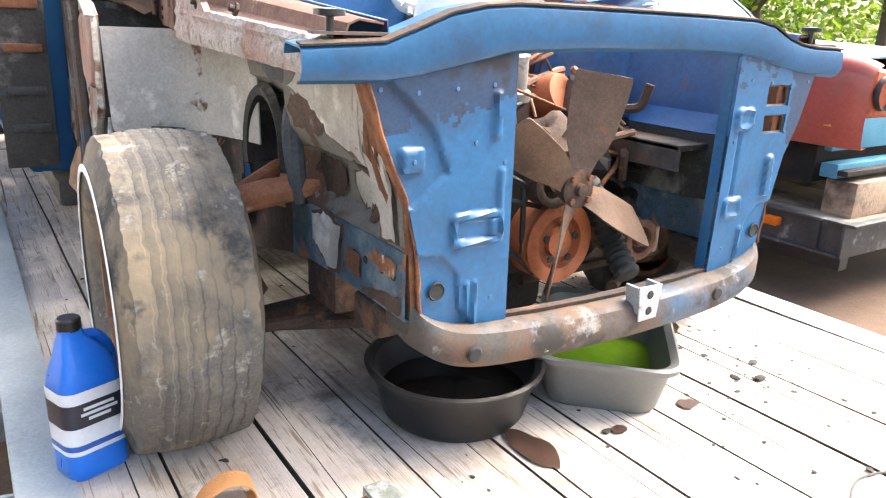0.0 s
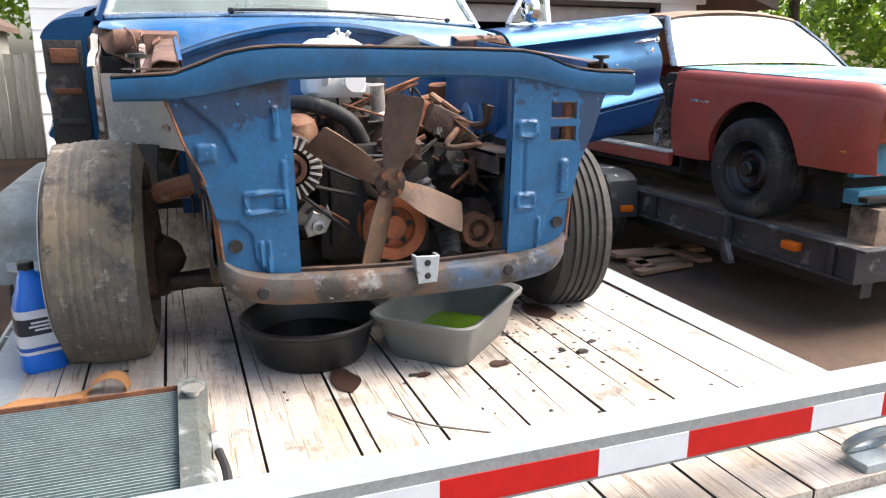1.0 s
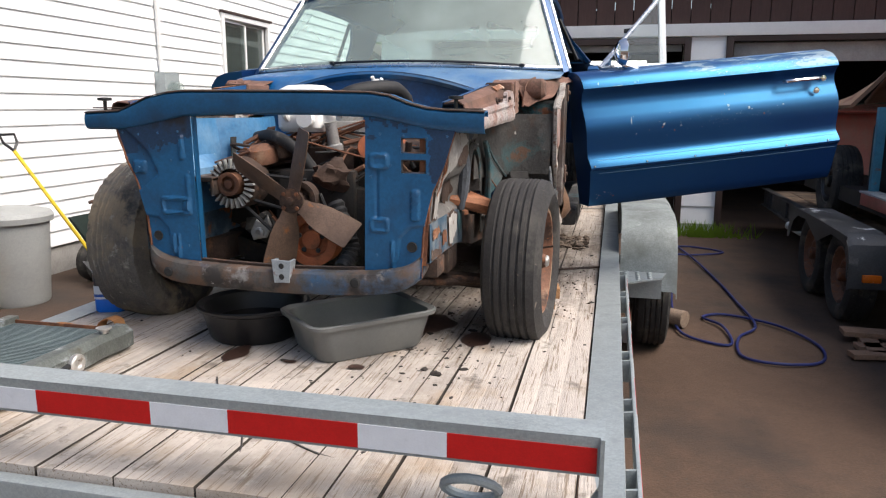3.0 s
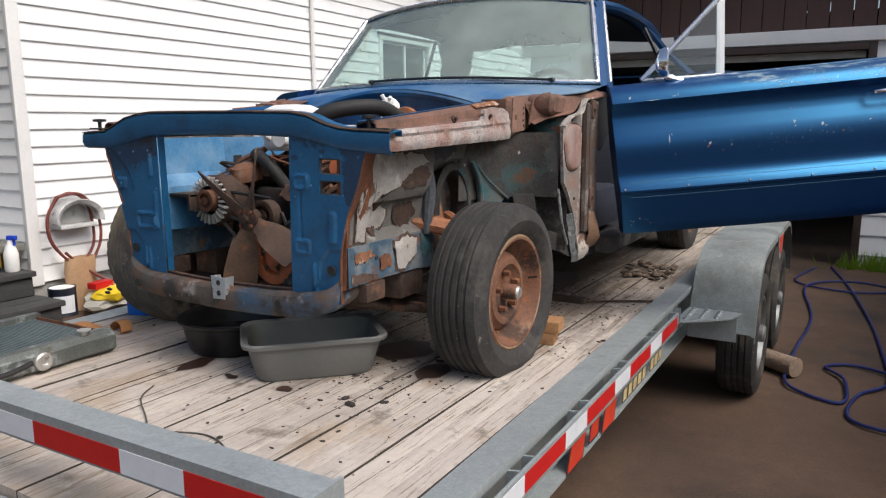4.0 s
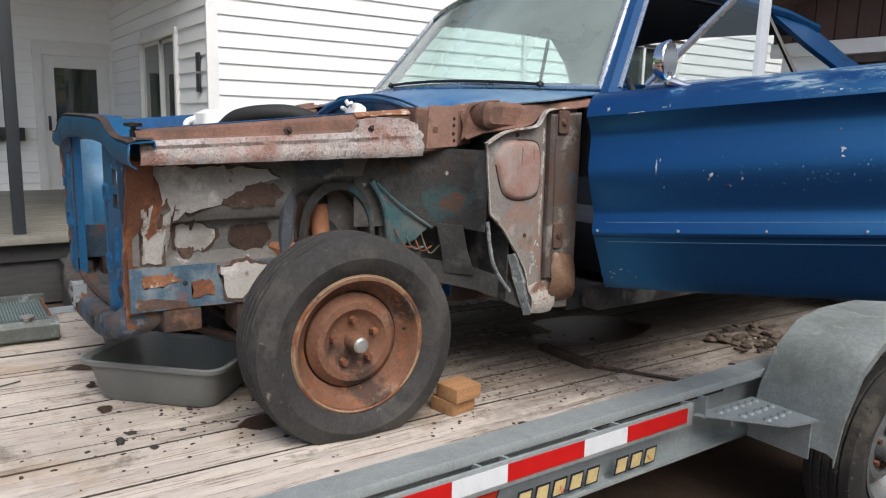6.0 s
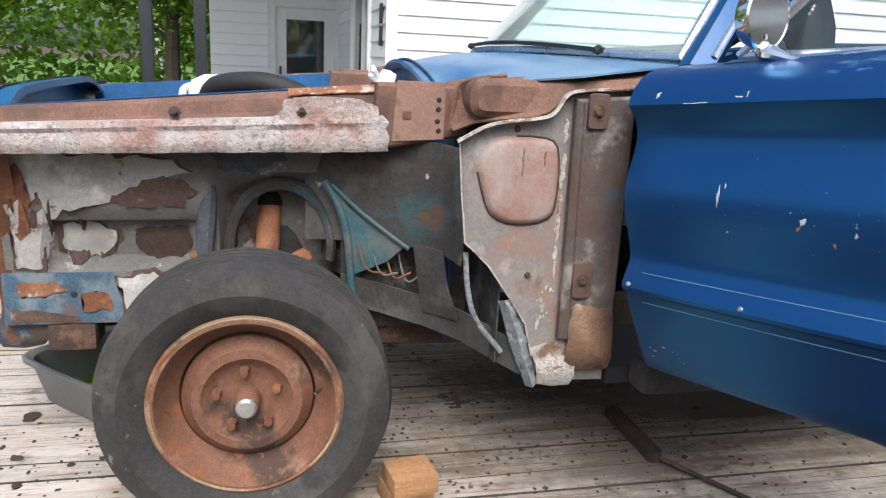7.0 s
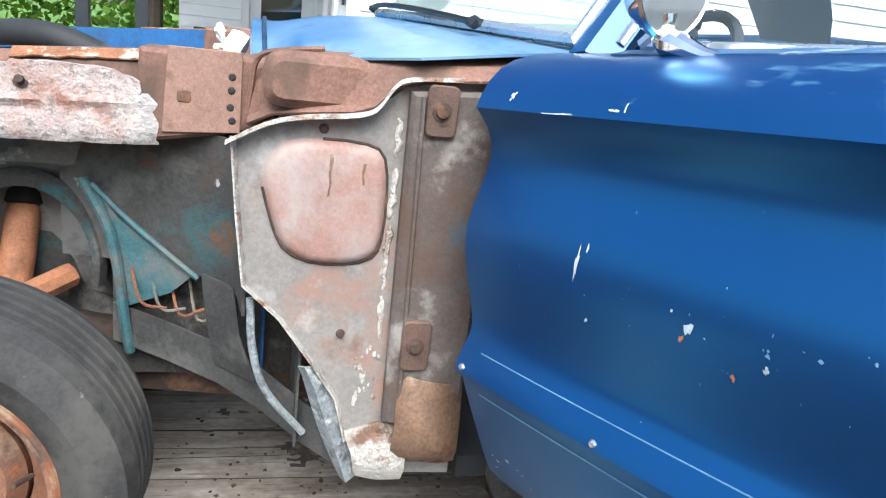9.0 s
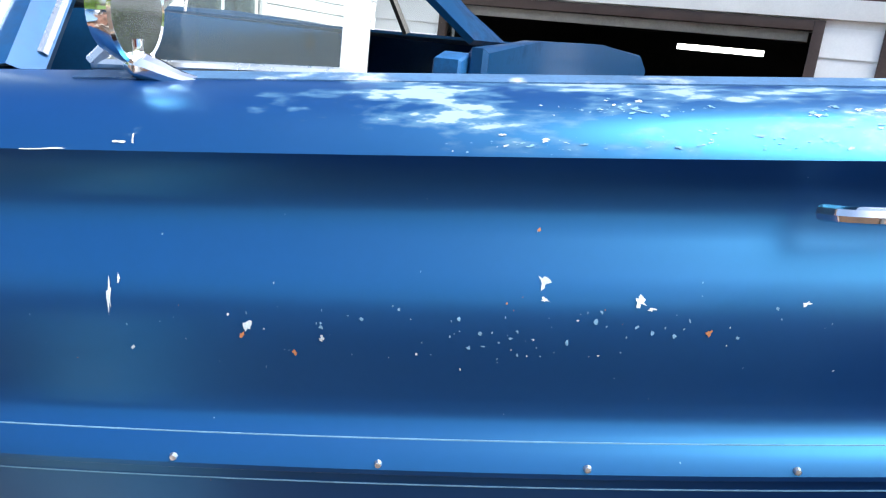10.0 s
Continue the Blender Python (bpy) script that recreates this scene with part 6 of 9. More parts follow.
            lathe(bm, [(0, .0025), (.004, .002), (.006, 0)], pose(s * .6135, .932 + rnd.uniform(-.003, .003), z, 0, s * 90, 0), 7)
            part("weld_dimple", bm, m_dark_void, lp)
        # folded brace edge between rail and cowl corner
        bm = B()
        edge = curve_pts([(s * .665, 1.06, 1.533), (s * .655, .99, 1.522), (s * .640, .965, 1.505), (s * .632, .958, 1.46), (s * .628, .952, 1.415)], 4)
        tube(bm, edge, .0045, 6)
        part("folded_edge", bm, m_rail_rust, eb)
        # bulged cowl corner
        bm = B()
        rows = []
        for y, zb, zt, xo in ((.955, 1.415, 1.505, .62), (.99, 1.437, 1.515, .655), (1.04, 1.447, 1.525, .685), (1.10, 1.455, 1.533, .705), (1.13, 1.467, 1.538, .715), (1.155, 1.497, 1.543, .725), (1.20, 1.510, 1.548, .735), (1.30, 1.522, 1.555, .76), (1.36, 1.528, 1.56, .78)):
            rows.append([(s * .5, y, zt), (s * (xo - .05), y, zt - .002), (s * (xo - .01), y, zt - .016), (s * (xo + .004), y, (zb + zt) / 2), (s * (xo + .012), y, zb + .008), (s * (xo + .03), y, zb)])
        skin(bm, rows, .004)
        cc = part("cowl_corner", bm, m_rail_rust, car, "rusty brown cowl corner pressing")
        bm = B()
        prism(bm, rounded(.975, 1.135, 1.448, 1.527, .028, 3), 0, min(s * .60, s * .712), max(s * .60, s * .712), .014)
        part("corner_bulge", bm, m_rail_rust, cc)
        # side cowl panel with raised boss
        bm = B()
        po = [(.945, 1.41), (.955, 1.30), (.967, 1.20), (1.02, 1.15), (1.07, 1.08), (1.11, 1.02), (1.13, .945), (1.15, .885), (1.26, .882), (1.30, .88), (1.30, 1.515), (1.20, 1.508), (1.17, 1.50), (1.13, 1.462), (1.04, 1.445), (.99, 1.435)]
        prism(bm, po, 0, min(s * .752, s * .757), max(s * .752, s * .757))
        cp = part("side_cowl_panel", bm, m_cowl_side, car, "grey and pink primer side cowl panel")
        bm = B()
        boss = [tuple(p[1:]) for p in curve_pts([(0, y, z) for y, z in ((.985, 1.375), (1.01, 1.408), (1.06, 1.415), (1.12, 1.412), (1.145, 1.395), (1.152, 1.34), (1.150, 1.28), (1.138, 1.252), (1.10, 1.241), (1.05, 1.243), (1.015, 1.262), (.998, 1.30), (.985, 1.345))], 2)]
        cy_, cz_ = 1.075, 1.328
        skin(bm, [[(s * (.757 + h_), cy_ + (y - cy_) * k, cz_ + (z - cz_) * k) for y, z in boss] for k, h_ in ((1.05, -.001), (1.02, .001), (.985, .006), (.94, .0105), (.86, .0125), (.6, .0135), (.25, .0138), (.01, .0138))], 0, True)
        pb = part("panel_boss", bm, m_cowl_pink, cp)
        for dy, dz, ln in ((1.072, 1.40, .06), (1.118, 1.39, .03)):
            bm = B()
            zz = [dz - ln * k / 8 for k in range(9)]
            wd = [.0012 + .0022 * rnd.random() * (1 - k / 10) for k in range(9)]
            skin(bm, [[(s * .7711, dy - w + .001 * math.sin(z * 200), z), (s * .7711, dy + w + .001 * math.sin(z * 200), z)] for z, w in zip(zz, wd)], .0006)
            part("rust_run", bm, m_toe, pb)
        # flanges and cracked sealer bead
        bm = B()
        skin(bm, [[(s * .757, y, z), (s * .770, y - .005, z + .004)] for y, z in po[:7]], .003)
        part("panel_flange", bm, m_sealer, cp)
        bm = B()
        tube(bm, [(s * .7575, cy_ + (y - cy_) * 1.035, cz_ + (z - cz_) * 1.035) for y, z in boss[len(boss) // 2 - 8:]], .0026, 6)
        part("boss_crease", bm, m_dark_rust, pb)
        bm = B()
        lip = curve_pts([(s * .76, y, z) for y, z in ((.935, 1.408), (.99, 1.438), (1.04, 1.450), (1.10, 1.457), (1.13, 1.468), (1.152, 1.500), (1.175, 1.512), (1.245, 1.518))], 4)
        skin(bm, [[q, q + Vector((s * .022, -.003, .002)), q + Vector((s * .024, -.003, -.004))] for q in lip], .003)
        part("drip_lip", bm, m_sealer, cp)
        for z0, z1 in ((1.455, 1.40), (1.385, 1.31), (1.30, 1.20), (1.19, 1.12)):
            bm = B()
            zz = np.linspace(z0, z1, 9)
            tube(bm, [(s * .7575, 1.163 + .003 * rnd.uniform(-1, 1), z) for z in zz], [.0018] + [.003 + .0035 * rnd.random() for _ in range(7)] + [.0018], 6)
            part("seam_bead", bm, m_sealer, cp)
        for c in range(22):
            cy, cz, r0 = 1.158 + rnd.uniform(-.03, .012), 1.045 + rnd.uniform(-.05, .06), rnd.uniform(.002, .007)
            bm = B()
            prism(bm, [(cy + r0 * .7 * rnd.uniform(.5, 1.1) * math.cos(a), cz + r0 * 1.3 * rnd.uniform(.5, 1.1) * math.sin(a)) for a in (k * math.pi / 4 for k in range(8))], 0, min(s * .7565, s * .7585), max(s * .7565, s * .7585))
            part("sealer_flake", bm, m_sealer, cp)
        # hinge pillar with a rolled edge, and hinges
        bm = B()
        prism(bm, [(1.178, .99), (1.30, .95), (1.30, 1.505), (1.172, 1.495)], 0, min(s * .758, s * .785), max(s * .758, s * .785), .006)
        hp = part("hinge_pillar", bm, m_pillar, cp)
        bm = B()
        tube(bm, [(s * .786, 1.188 + .012 * (1.5 - z) / .5, z) for z in np.linspace(1.49, 1.0, 8)], .004, 6)
        part("rolled_edge", bm, m_pillar, hp)
        for z0, z1 in ((1.438, 1.508), (1.085, 1.165)):
            bm = B()
            prism(bm, [tuple(q) for q in rounded(1.193, 1.236, z0, z1, .008, 2)], 0, min(s * .785, s * .795), max(s * .785, s * .795), .002)
            hg = part("hinge", bm, m_hinge, hp, "rust-brown door hinge")
            bm = B()
            lathe(bm, [(0, .008), (.008, .007), (.0095, .002), (.014, .001), (.014, 0)], pose(s * .795, 1.213, (z0 + z1) / 2, 0, s * 90, 0), 10)
            part("hinge_bolt", bm, m_dark_rust, hg)
        for y, z in ((1.105, 1.128), (1.06, 1.432)):
            bm = B()
            lathe(bm, [(0, .006), (.005, .005), (.007, 0)], pose(s * .757, y, z, 0, s * 90, 0), 10)
            part("panel_bolt", bm, m_dark_rust, cp)
        # torn foot of the panel: beige sealer-caked stub and a rusty rounded toe
        bm = B()
        skin(bm, [[(s * .765, 1.12, .965), (s * .772, 1.135, .93), (s * .768, 1.14, .905), (s * .75, 1.145, .875)], [(s * .765, 1.17, .98), (s * .778, 1.18, .94), (s * .780, 1.18, .905), (s * .76, 1.18, .872)], [(s * .772, 1.21, .985), (s * .785, 1.22, .93), (s * .785, 1.22, .905), (s * .765, 1.22, .875)]], .006)
        part("rocker_stub", bm, m_sealer, cp, "torn sealer-caked rocker end")
        bm = B()
        toe = []
        for i, y in enumerate((1.195, 1.21, 1.23, 1.255, 1.28, 1.30)):
            b_ = .030 * math.sin(math.pi * (i + .4) / 5.8)
            toe.append([(s * (.775 + b_ * .5), y, 1.075 - .2 * (y - 1.19)), (s * (.782 + b_), y, 1.03 - .3 * (y - 1.19)), (s * (.785 + b_ * 1.2), y, .985 - .35 * (y - 1.19)), (s * (.775 + b_ * .8), y, .94 - .2 * (y - 1.19)), (s * .76, y, .905)])
        skin(bm, toe, .005)
        part("rocker_toe", bm, m_toe, cp, "bronze rusty rocker toe")
        bm = B()
        foil = []
        for t_ in np.linspace(0, 1, 12):
            y, z = 1.062 + .075 * t_ ** .8, 1.075 - .20 * t_
            w = .010 + .014 * math.sin(math.pi * (.15 + .8 * t_))
            foil.append([(s * (.748 + rnd.uniform(-.004, .004)), y - w, z - .006), (s * (.770 + rnd.uniform(-.006, .006)), y - w * .4, z), (s * (.764 + rnd.uniform(-.006, .006)), y + w * .3, z + .004), (s * .750, y + w, z)])
        skin(bm, foil, .003)
        part("crumpled_flange", bm, m_foil, cp, "crumpled grey sealer-coated flange")
        bm = B()
        tube(bm, curve_pts([(s * .742, .972, 1.175), (s * .75, .978, 1.10), (s * .752, 1.0, 1.03), (s * .75, 1.06, .955)], 6), .006, 8)
        part("drain_tube", bm, m_foil, cp)

        # inner apron: swelling upper half, stepped pocket below, shock tower behind
        def ap_x(y, z):
            x = .50 - .10 * (1.36 - z)
            if y < .45 and z > 1.19:
                x += .016 * min(1, (z - 1.19) / .03) * min(1, (1.37 - z) / .08)
            if .10 < y < .43 and 1.075 < z < 1.19:
                x -= .035 * min(1, (y - .10) / .05, (.43 - y) / .03, (z - 1.075) / .02)
            if .47 < y < .75 and z < 1.29:
                x -= .075 * math.sin(math.pi * (y - .47) / .28) ** .5 * min(1, (1.29 - z) / .05)
            return x
        bm = B()
        skin(bm, [[(s * ap_x(y, z), y, z) for y in np.concatenate((np.linspace(.03, .47, 21), np.linspace(.475, .75, 16), [.78]))] for z in (1.375, 1.36, 1.33, 1.30, 1.27, 1.24, 1.222, 1.20, 1.19, 1.18, 1.165, 1.14, 1.10, 1.085, 1.07, 1.05)], .004)
        ap = part("inner_apron", bm, m_apron, car, "grey inner apron flaking to rust")

        def flake(pts, mm, name, lift=.003, jag=.006, on=ap, xf=ap_x):
            """A ragged layer of old sealer or a scab of rust lying on the apron."""
            out = []
            k = len(pts)
            for i in range(k):
                (y0, z0), (y1, z1) = pts[i], pts[(i + 1) % k]
                m_ = max(2, int(math.hypot(y1 - y0, z1 - z0) / .012))
                for q in range(m_):
                    out.append((y0 + (y1 - y0) * q / m_ + rnd.uniform(-jag, jag), z0 + (z1 - z0) * q / m_ + rnd.uniform(-jag, jag)))
            cy_, cz_ = sum(q[0] for q in out) / len(out), sum(q[1] for q in out) / len(out)
            for grow, up_, m_, nm in ((.010, -.0025, m_rust_scab, "rusty_edge"), (0, 0, mm, name)):
                if grow and name != "sealer_layer":
                    continue
                b2 = B()
                vs = []
                for y, z in out:
                    d_ = Vector((y - cy_, z - cz_)).normalized() * grow * rnd.uniform(.2, 1.3)
                    vs.append(b2.verts.new((0, y + d_.x, z + d_.y)))
                f = b2.faces.new(vs)
                bmesh.ops.triangulate(b2, faces=[f])
                bmesh.ops.subdivide_edges(b2, edges=b2.edges[:], cuts=2, use_grid_fill=True)
                for v in b2.verts:
                    v.co.x = s * (xf(v.co.y, v.co.z) + lift + up_)
                part(nm, b2, m_, on)
        flake([(.05, 1.335), (.36, 1.33), (.41, 1.30), (.33, 1.285), (.27, 1.25), (.22, 1.225), (.16, 1.215), (.13, 1.19), (.12, 1.13), (.11, 1.085), (.055, 1.08)], m_apron_pale, "sealer_layer", .005)
        flake([(.24, 1.262), (.30, 1.285), (.40, 1.288), (.43, 1.26), (.40, 1.225), (.30, 1.222), (.25, 1.235)], m_rust_scab, "rust_scab", .0045)
        flake([(.06, 1.30), (.085, 1.31), (.095, 1.24), (.085, 1.16), (.065, 1.15)], m_rust, "rust_scab", .0075)
        flake([(.15, 1.175), (.20, 1.18), (.25, 1.155), (.24, 1.11), (.17, 1.095), (.14, 1.12)], m_apron_pale, "sealer_layer", .005)
        flake([(.29, 1.165), (.40, 1.17), (.41, 1.125), (.385, 1.095), (.31, 1.095), (.285, 1.13)], m_dark_rust, "rust_scab", .006, .004)
        flake([(.445, 1.365), (.60, 1.365), (.62, 1.33), (.56, 1.30), (.48, 1.30), (.46, 1.33)], m_apron_blue, "undercoat_layer", .004)
        # rounded front flange of the tower and the arch over the shock
        bm = B()
        fl_ = curve_pts([(s * .482, .455, 1.29), (s * .492, .448, 1.22), (s * .490, .440, 1.14), (s * .482, .440, 1.06)], 5)
        tube(bm, fl_, [.012 + .010 * math.sin(math.pi * i / (len(fl_) - 1)) for i in range(len(fl_))], 10)
        part("tower_flange", bm, m_apron_blue, ap, "blue-grey rounded tower flange")
        bm = B()
        arc = [(.605 + .125 * math.cos(a), 1.13 + .16 * math.sin(a)) for a in [radians(-14 + 200 * i / 18) for i in range(19)]]
        skin(bm, [[(s * .490, y, z) for y, z in arc], [(s * .505, .605 + (y - .605) * .93, 1.13 + (z - 1.13) * .93) for y, z in arc], [(s * .500, .605 + (y - .605) * .82, 1.13 + (z - 1.13) * .82) for y, z in arc], [(s * .43, .605 + (y - .605) * .78, 1.13 + (z - 1.13) * .78) for y, z in arc]], .004)
        part("shock_tower_arch", bm, m_apron_dark, ap, "blackened shock tower arch")
        # black sheet added behind the arch to keep its recess dark
        bm = B()
        skin(bm, [[(s * .405, y, z) for y in (.46, .60, .76)] for z in (1.30, 1.15, .98)], .004)
        part("tower_back", bm, m_apron_dark, ap)
        # splash panel from the tower to the side cowl, with a torn opening below
        bm = B()
        cols = ((.66, .485, .485), (.74, .502, .500), (.82, .535, .525), (.89, .575, .565), (.935, .625, .60), (.955, .69, .66), (.965, .748, .735))
        top = [1.385, 1.31, 1.24, 1.17, 1.145]
        skin(bm, [[(s * (a + (c - a) * k / 4 + .004 * math.sin(9 * y + 5 * z)), y, z) for k, z in enumerate(top)] for y, a, c in cols], .004)
        sp = part("rear_splash_panel", bm, m_splash if s > 0 else m_apron_pale, ap, "grimy splash panel behind the tower" if s > 0 else "rough grey coated splash panel")
        bm = B()
        skin(bm, [[(s * (x + .004), y, z + w) for w in (.035, .012, -.012, -.035)] for x, y, z in ((.50, .74, 1.03), (.545, .83, 1.015), (.60, .92, 1.00), (.66, .99, .985), (.72, 1.06, .955), (.74, 1.11, .93))], .006)
        part("torn_sill", bm, m_splash, sp)
        bm = B()
        skin(bm, [[(s * .588, .895, 1.155), (s * .60, .905, 1.08), (s * .60, .92, 1.0)], [(s * .622, .925, 1.155), (s * .640, .94, 1.08), (s * .645, .965, 1.0)], [(s * .655, .945, 1.155), (s * .665, .957, 1.08), (s * .668, .985, 1.0)]], .005)
        part("splash_post", bm, m_splash, sp)
        # black sheets added behind the opening for the shade of the engine bay
        bm = B()
        skin(bm, [[(s * .50, y, z) for y in (.74, .85, .97, 1.05)] for z in (1.17, 1.05, .93)], .004)
        skin(bm, [[(s * x, 1.05, z) for x in (.50, .62, .75)] for z in (1.44, 1.2, .93)], .004)
        part("toe_board", bm, m_apron_dark, sp)
        for k in range(4):
            bm = B()
            y0 = .775 + .03 * k
            tube(bm, curve_pts([(s * .53, y0, 1.14), (s * .56, y0 + .02, 1.09 - .01 * k), (s * .56, y0 + .06, 1.08)], 4), .0025, 5)
            part("loose_wire", bm, m_rubber_worn if k % 2 else m_rust, sp)
        # teal gusset
        if s > 0:
            bm = B()
            skin(bm, [[(s * .516, .695, 1.285), (s * .522, .72, 1.272)], [(s * .522, .725, 1.225), (s * .532, .755, 1.225)], [(s * .522, .742, 1.17), (s * .540, .80, 1.19)], [(s * .520, .748, 1.12), (s * .565, .875, 1.14)], [(s * .515, .755, 1.06), (s * .553, .84, 1.105)]], .005)
            gs = part("tower_gusset", bm, m_gusset, ap, "teal painted gusset")
            bm = B()
            tube(bm, curve_pts([(s * .520, .700, 1.285), (s * .530, .735, 1.22), (s * .530, .752, 1.15), (s * .525, .762, 1.05), (s * .52, .77, .98)], 5), .009, 8)
            part("gusset_bead", bm, m_gusset, gs)
            bm = B()
            tube(bm, curve_pts([(s * .527, .715, 1.278), (s * .540, .775, 1.222), (s * .560, .84, 1.172), (s * .575, .885, 1.14)], 4), .005, 6)
            part("gusset_bead", bm, m_gusset, gs)
        bm = B()
        prism(bm, [(s * .445, .945), (s * .464, .945), (s * .476, 1.15), (s * .505, 1.345), (s * .445, 1.345)], 1, .018, .042)
        part("apron_front_post", bm, m_rust, ap, "rust-red apron edge")
        # frame rail, box section
        bm = B()
        rows = [[(s * .40, y, z - .062), (s * .475, y, z - .062), (s * .475, y, z + .055), (s * .40, y, z + .055)] for y, z in ((.02, 1.015), (.2, 1.015), (.4, 1.01), (.50, .995))]
        skin(bm, rows, closed=True)
        fr = part("frame_rail", bm, m_frame_rail, car, "patchy blue and white frame rail")
        on_rail = lambda y, z: .475
        flake([(.255, 1.055), (.33, 1.065), (.385, 1.05), (.38, 1.0), (.345, .985), (.31, .962), (.27, .965), (.262, 1.0)], m_apron_pale, "sealer_layer", .0055, .005, fr, on_rail)
        flake([(.05, 1.045), (.12, 1.05), (.15, 1.03), (.10, 1.02), (.05, 1.02)], m_rust_lip, "rust_scab", .003, .004, fr, on_rail)
        flake([(.17, 1.02), (.235, 1.025), (.24, .985), (.18, .98)], m_rust, "rust_scab", .003, .005, fr, on_rail)
        flake([(.03, .99), (.16, .975), (.17, .958), (.03, .958)], m_rust_scab, "rust_scab", .003, .004, fr, on_rail)
        flake([(.41, 1.06), (.48, 1.055), (.485, .99), (.43, .975)], m_gusset, "undercoat_layer", .003, .005, fr, on_rail)
        bm = B()
        rows = [[(s * .40, y, z - .060), (s * .474, y, z - .060), (s * .474, y, z + .053), (s * .40, y, z + .053)] for y, z in ((.50, .995), (.7, .95), (.95, .93), (1.2, .92), (2.4, .90))]
        skin(bm, rows, closed=True)
        part("rear_rail", bm, m_dark_rust, fr, "sooty brown rear run of the rail")
        for y in (.06, .10, .16, .205, .38):
            bm = B()
            lathe(bm, [(0, .002), (.006, .002), (.0075, 0)], pose(s * .475, y, 1.02, 0, s * 90, 0), 10)
            part("rail_hole", bm, m_dark_void, fr)
        bm = B()
        box(bm, min(s * .38, s * .48), max(s * .38, s * .48), .10, .20, .89, .95, .008)
        part("body_mount", bm, m_dark_rust, fr)
        bm = B()
        box(bm, min(s * .36, s * .47), max(s * .36, s * .47), .30, .44, .86, .95, .01)
        part("body_mount", bm, m_dark_rust, fr)
        # suspension
        bm = B()
        tube(bm, curve_pts([(s * .40, .58, 1.21), (s * .435, .575, 1.12), (s * .46, .565, 1.02)], 4), [.026, .028, .028, .028, .028, .028, .028, .028, .028], 18)
        sh_ = part("shock_absorber", bm, m_shock, fr, "rusty orange shock absorber")
        bm = B()
        lathe(bm, [(0, .036), (.010, .034), (.012, .024), (.030, .020), (.033, .010), (.033, -.006), (.027, -.010)], pose(s * .40, .58, 1.212, 0, s * -22, 0), 18)
        part("shock_cap", bm, m_grease, sh_, "blackened shock bushing")
        bm = B()
        tube(bm, curve_pts([(s * .44, .42, 1.10), (s * .53, .49, 1.075), (s * .60, .53, 1.05)], 4), [.02, .024, .026, .028, .03, .03, .03, .03, .028], 8)
        tube(bm, curve_pts([(s * .44, .66, 1.09), (s * .53, .59, 1.07), (s * .60, .54, 1.05)], 4), .022, 8)
        part("upper_control_arm", bm, m_shock, fr, "rust-orange control arm")
        bm = B()
        tube(bm, [(s * .10, .50, .82), (s * .35, .52, .80), (s * .60, .53, .78)], .028, 8)
        tube(bm, [(s * .62, .53, .75), (s * .63, .53, 1.06)], [.035, .028], 10)
        tube(bm, [(s * .2, .2, .84), (s * .58, .46, .80)], .014, 8)
        tube(bm, [(s * .58, .40, .82), (s * .05, .36, .83)], .013, 8)
        lump(bm, (s * .60, .53, .86), (.06, .07, .07), 3)
        part("lower_control_arm", bm, m_dark_rust, fr)
        bm = B()
        lathe(bm, [(.05, 0), (.13, 0), (.135, .03), (.135, .07), (.05, .075)], pose(s * .62, .53, .872, 0, s * 90, 0), 30)
        part("brake_drum", bm, m_dark_rust, fr)
    # firewall, inner blue skin, cowl top
    bm = B()
    rows = [[(x, 1.00 - .03 * math.cos(x / .55 * 1.5), (1.545 - .135 * (x / .575) ** 2) if z > 1.4 else z) for x in np.linspace(-.53, .53, 13)] for z in (1.49, 1.35, 1.2, 1.05, .9)]
    skin(bm, rows, .005)
    fw = part("firewall", bm, m_blue_in, car, "blue firewall with grime")
    for i in range(26):
        r = random.Random(i + 90)
        x, z = r.uniform(-.45, .45), r.uniform(1.1, 1.45)
        bm = B()
        lathe(bm, [(0, .006), (.01, .004), (.012, 0)], pose(x, 1.0 - .03 * math.cos(x / .55 * 1.5) - .003, z, 90, 0, 0), 8)
        part("firewall_plug", bm, m_dark_steel, fw)
    # cowl: rises from an arched front lip to the foot of the windshield
    def arch(u):
        return 1.553 - .135 * u * u
    bm = B()
    rows = []
    for v in (0, .03, .07, .12, .2, .3, .45, .6, .75, .88, 1):
        row = []
        k = min(1, v / .22)
        k = k * k * (3 - 2 * k)
        for u in np.linspace(-1, 1, 29):
            hw = .575 + .185 * min(1, v * 2.2)
            yf = .955 + .02 * u * u
            yb = 1.44 - .20 * (1 - u * u)
            z = 1.500 + .035 * (1 - u * u) + (.075 - .02 * (1 - u * u)) * v ** .8 + .01 * math.sin(v * math.pi) * (1 - abs(u))
            row.append((hw * u, yf + (yb - yf) * v, arch(u) + (max(z, arch(u)) - arch(u)) * k))
        rows.append(row)
    skin(bm, rows, .004)
    cw = part("cowl", bm, m_cowl_blue, car, "blue cowl panel ahead of the windshield")
    bm = B()
    lip = [Vector((.575 * u, .955 + .02 * u * u, arch(u))) for u in np.linspace(-1, 1, 29)]
    skin(bm, [[q, q + Vector((0, -.012, .003)), q + Vector((0, -.014, -.006)), q + Vector((0, .004, -.022))] for q in lip], .002)
    part("cowl_lip", bm, m_cowl_blue, cw)
    bm = B()
    tube(bm, [q + Vector((0, .012, .004)) for q in lip], .005, 6)
    part("cowl_seal", bm, m_navy, cw)
    for x0_, x1_, a in ((-.30, .22, 0), (.05, .58, 0)):
        bm = B()
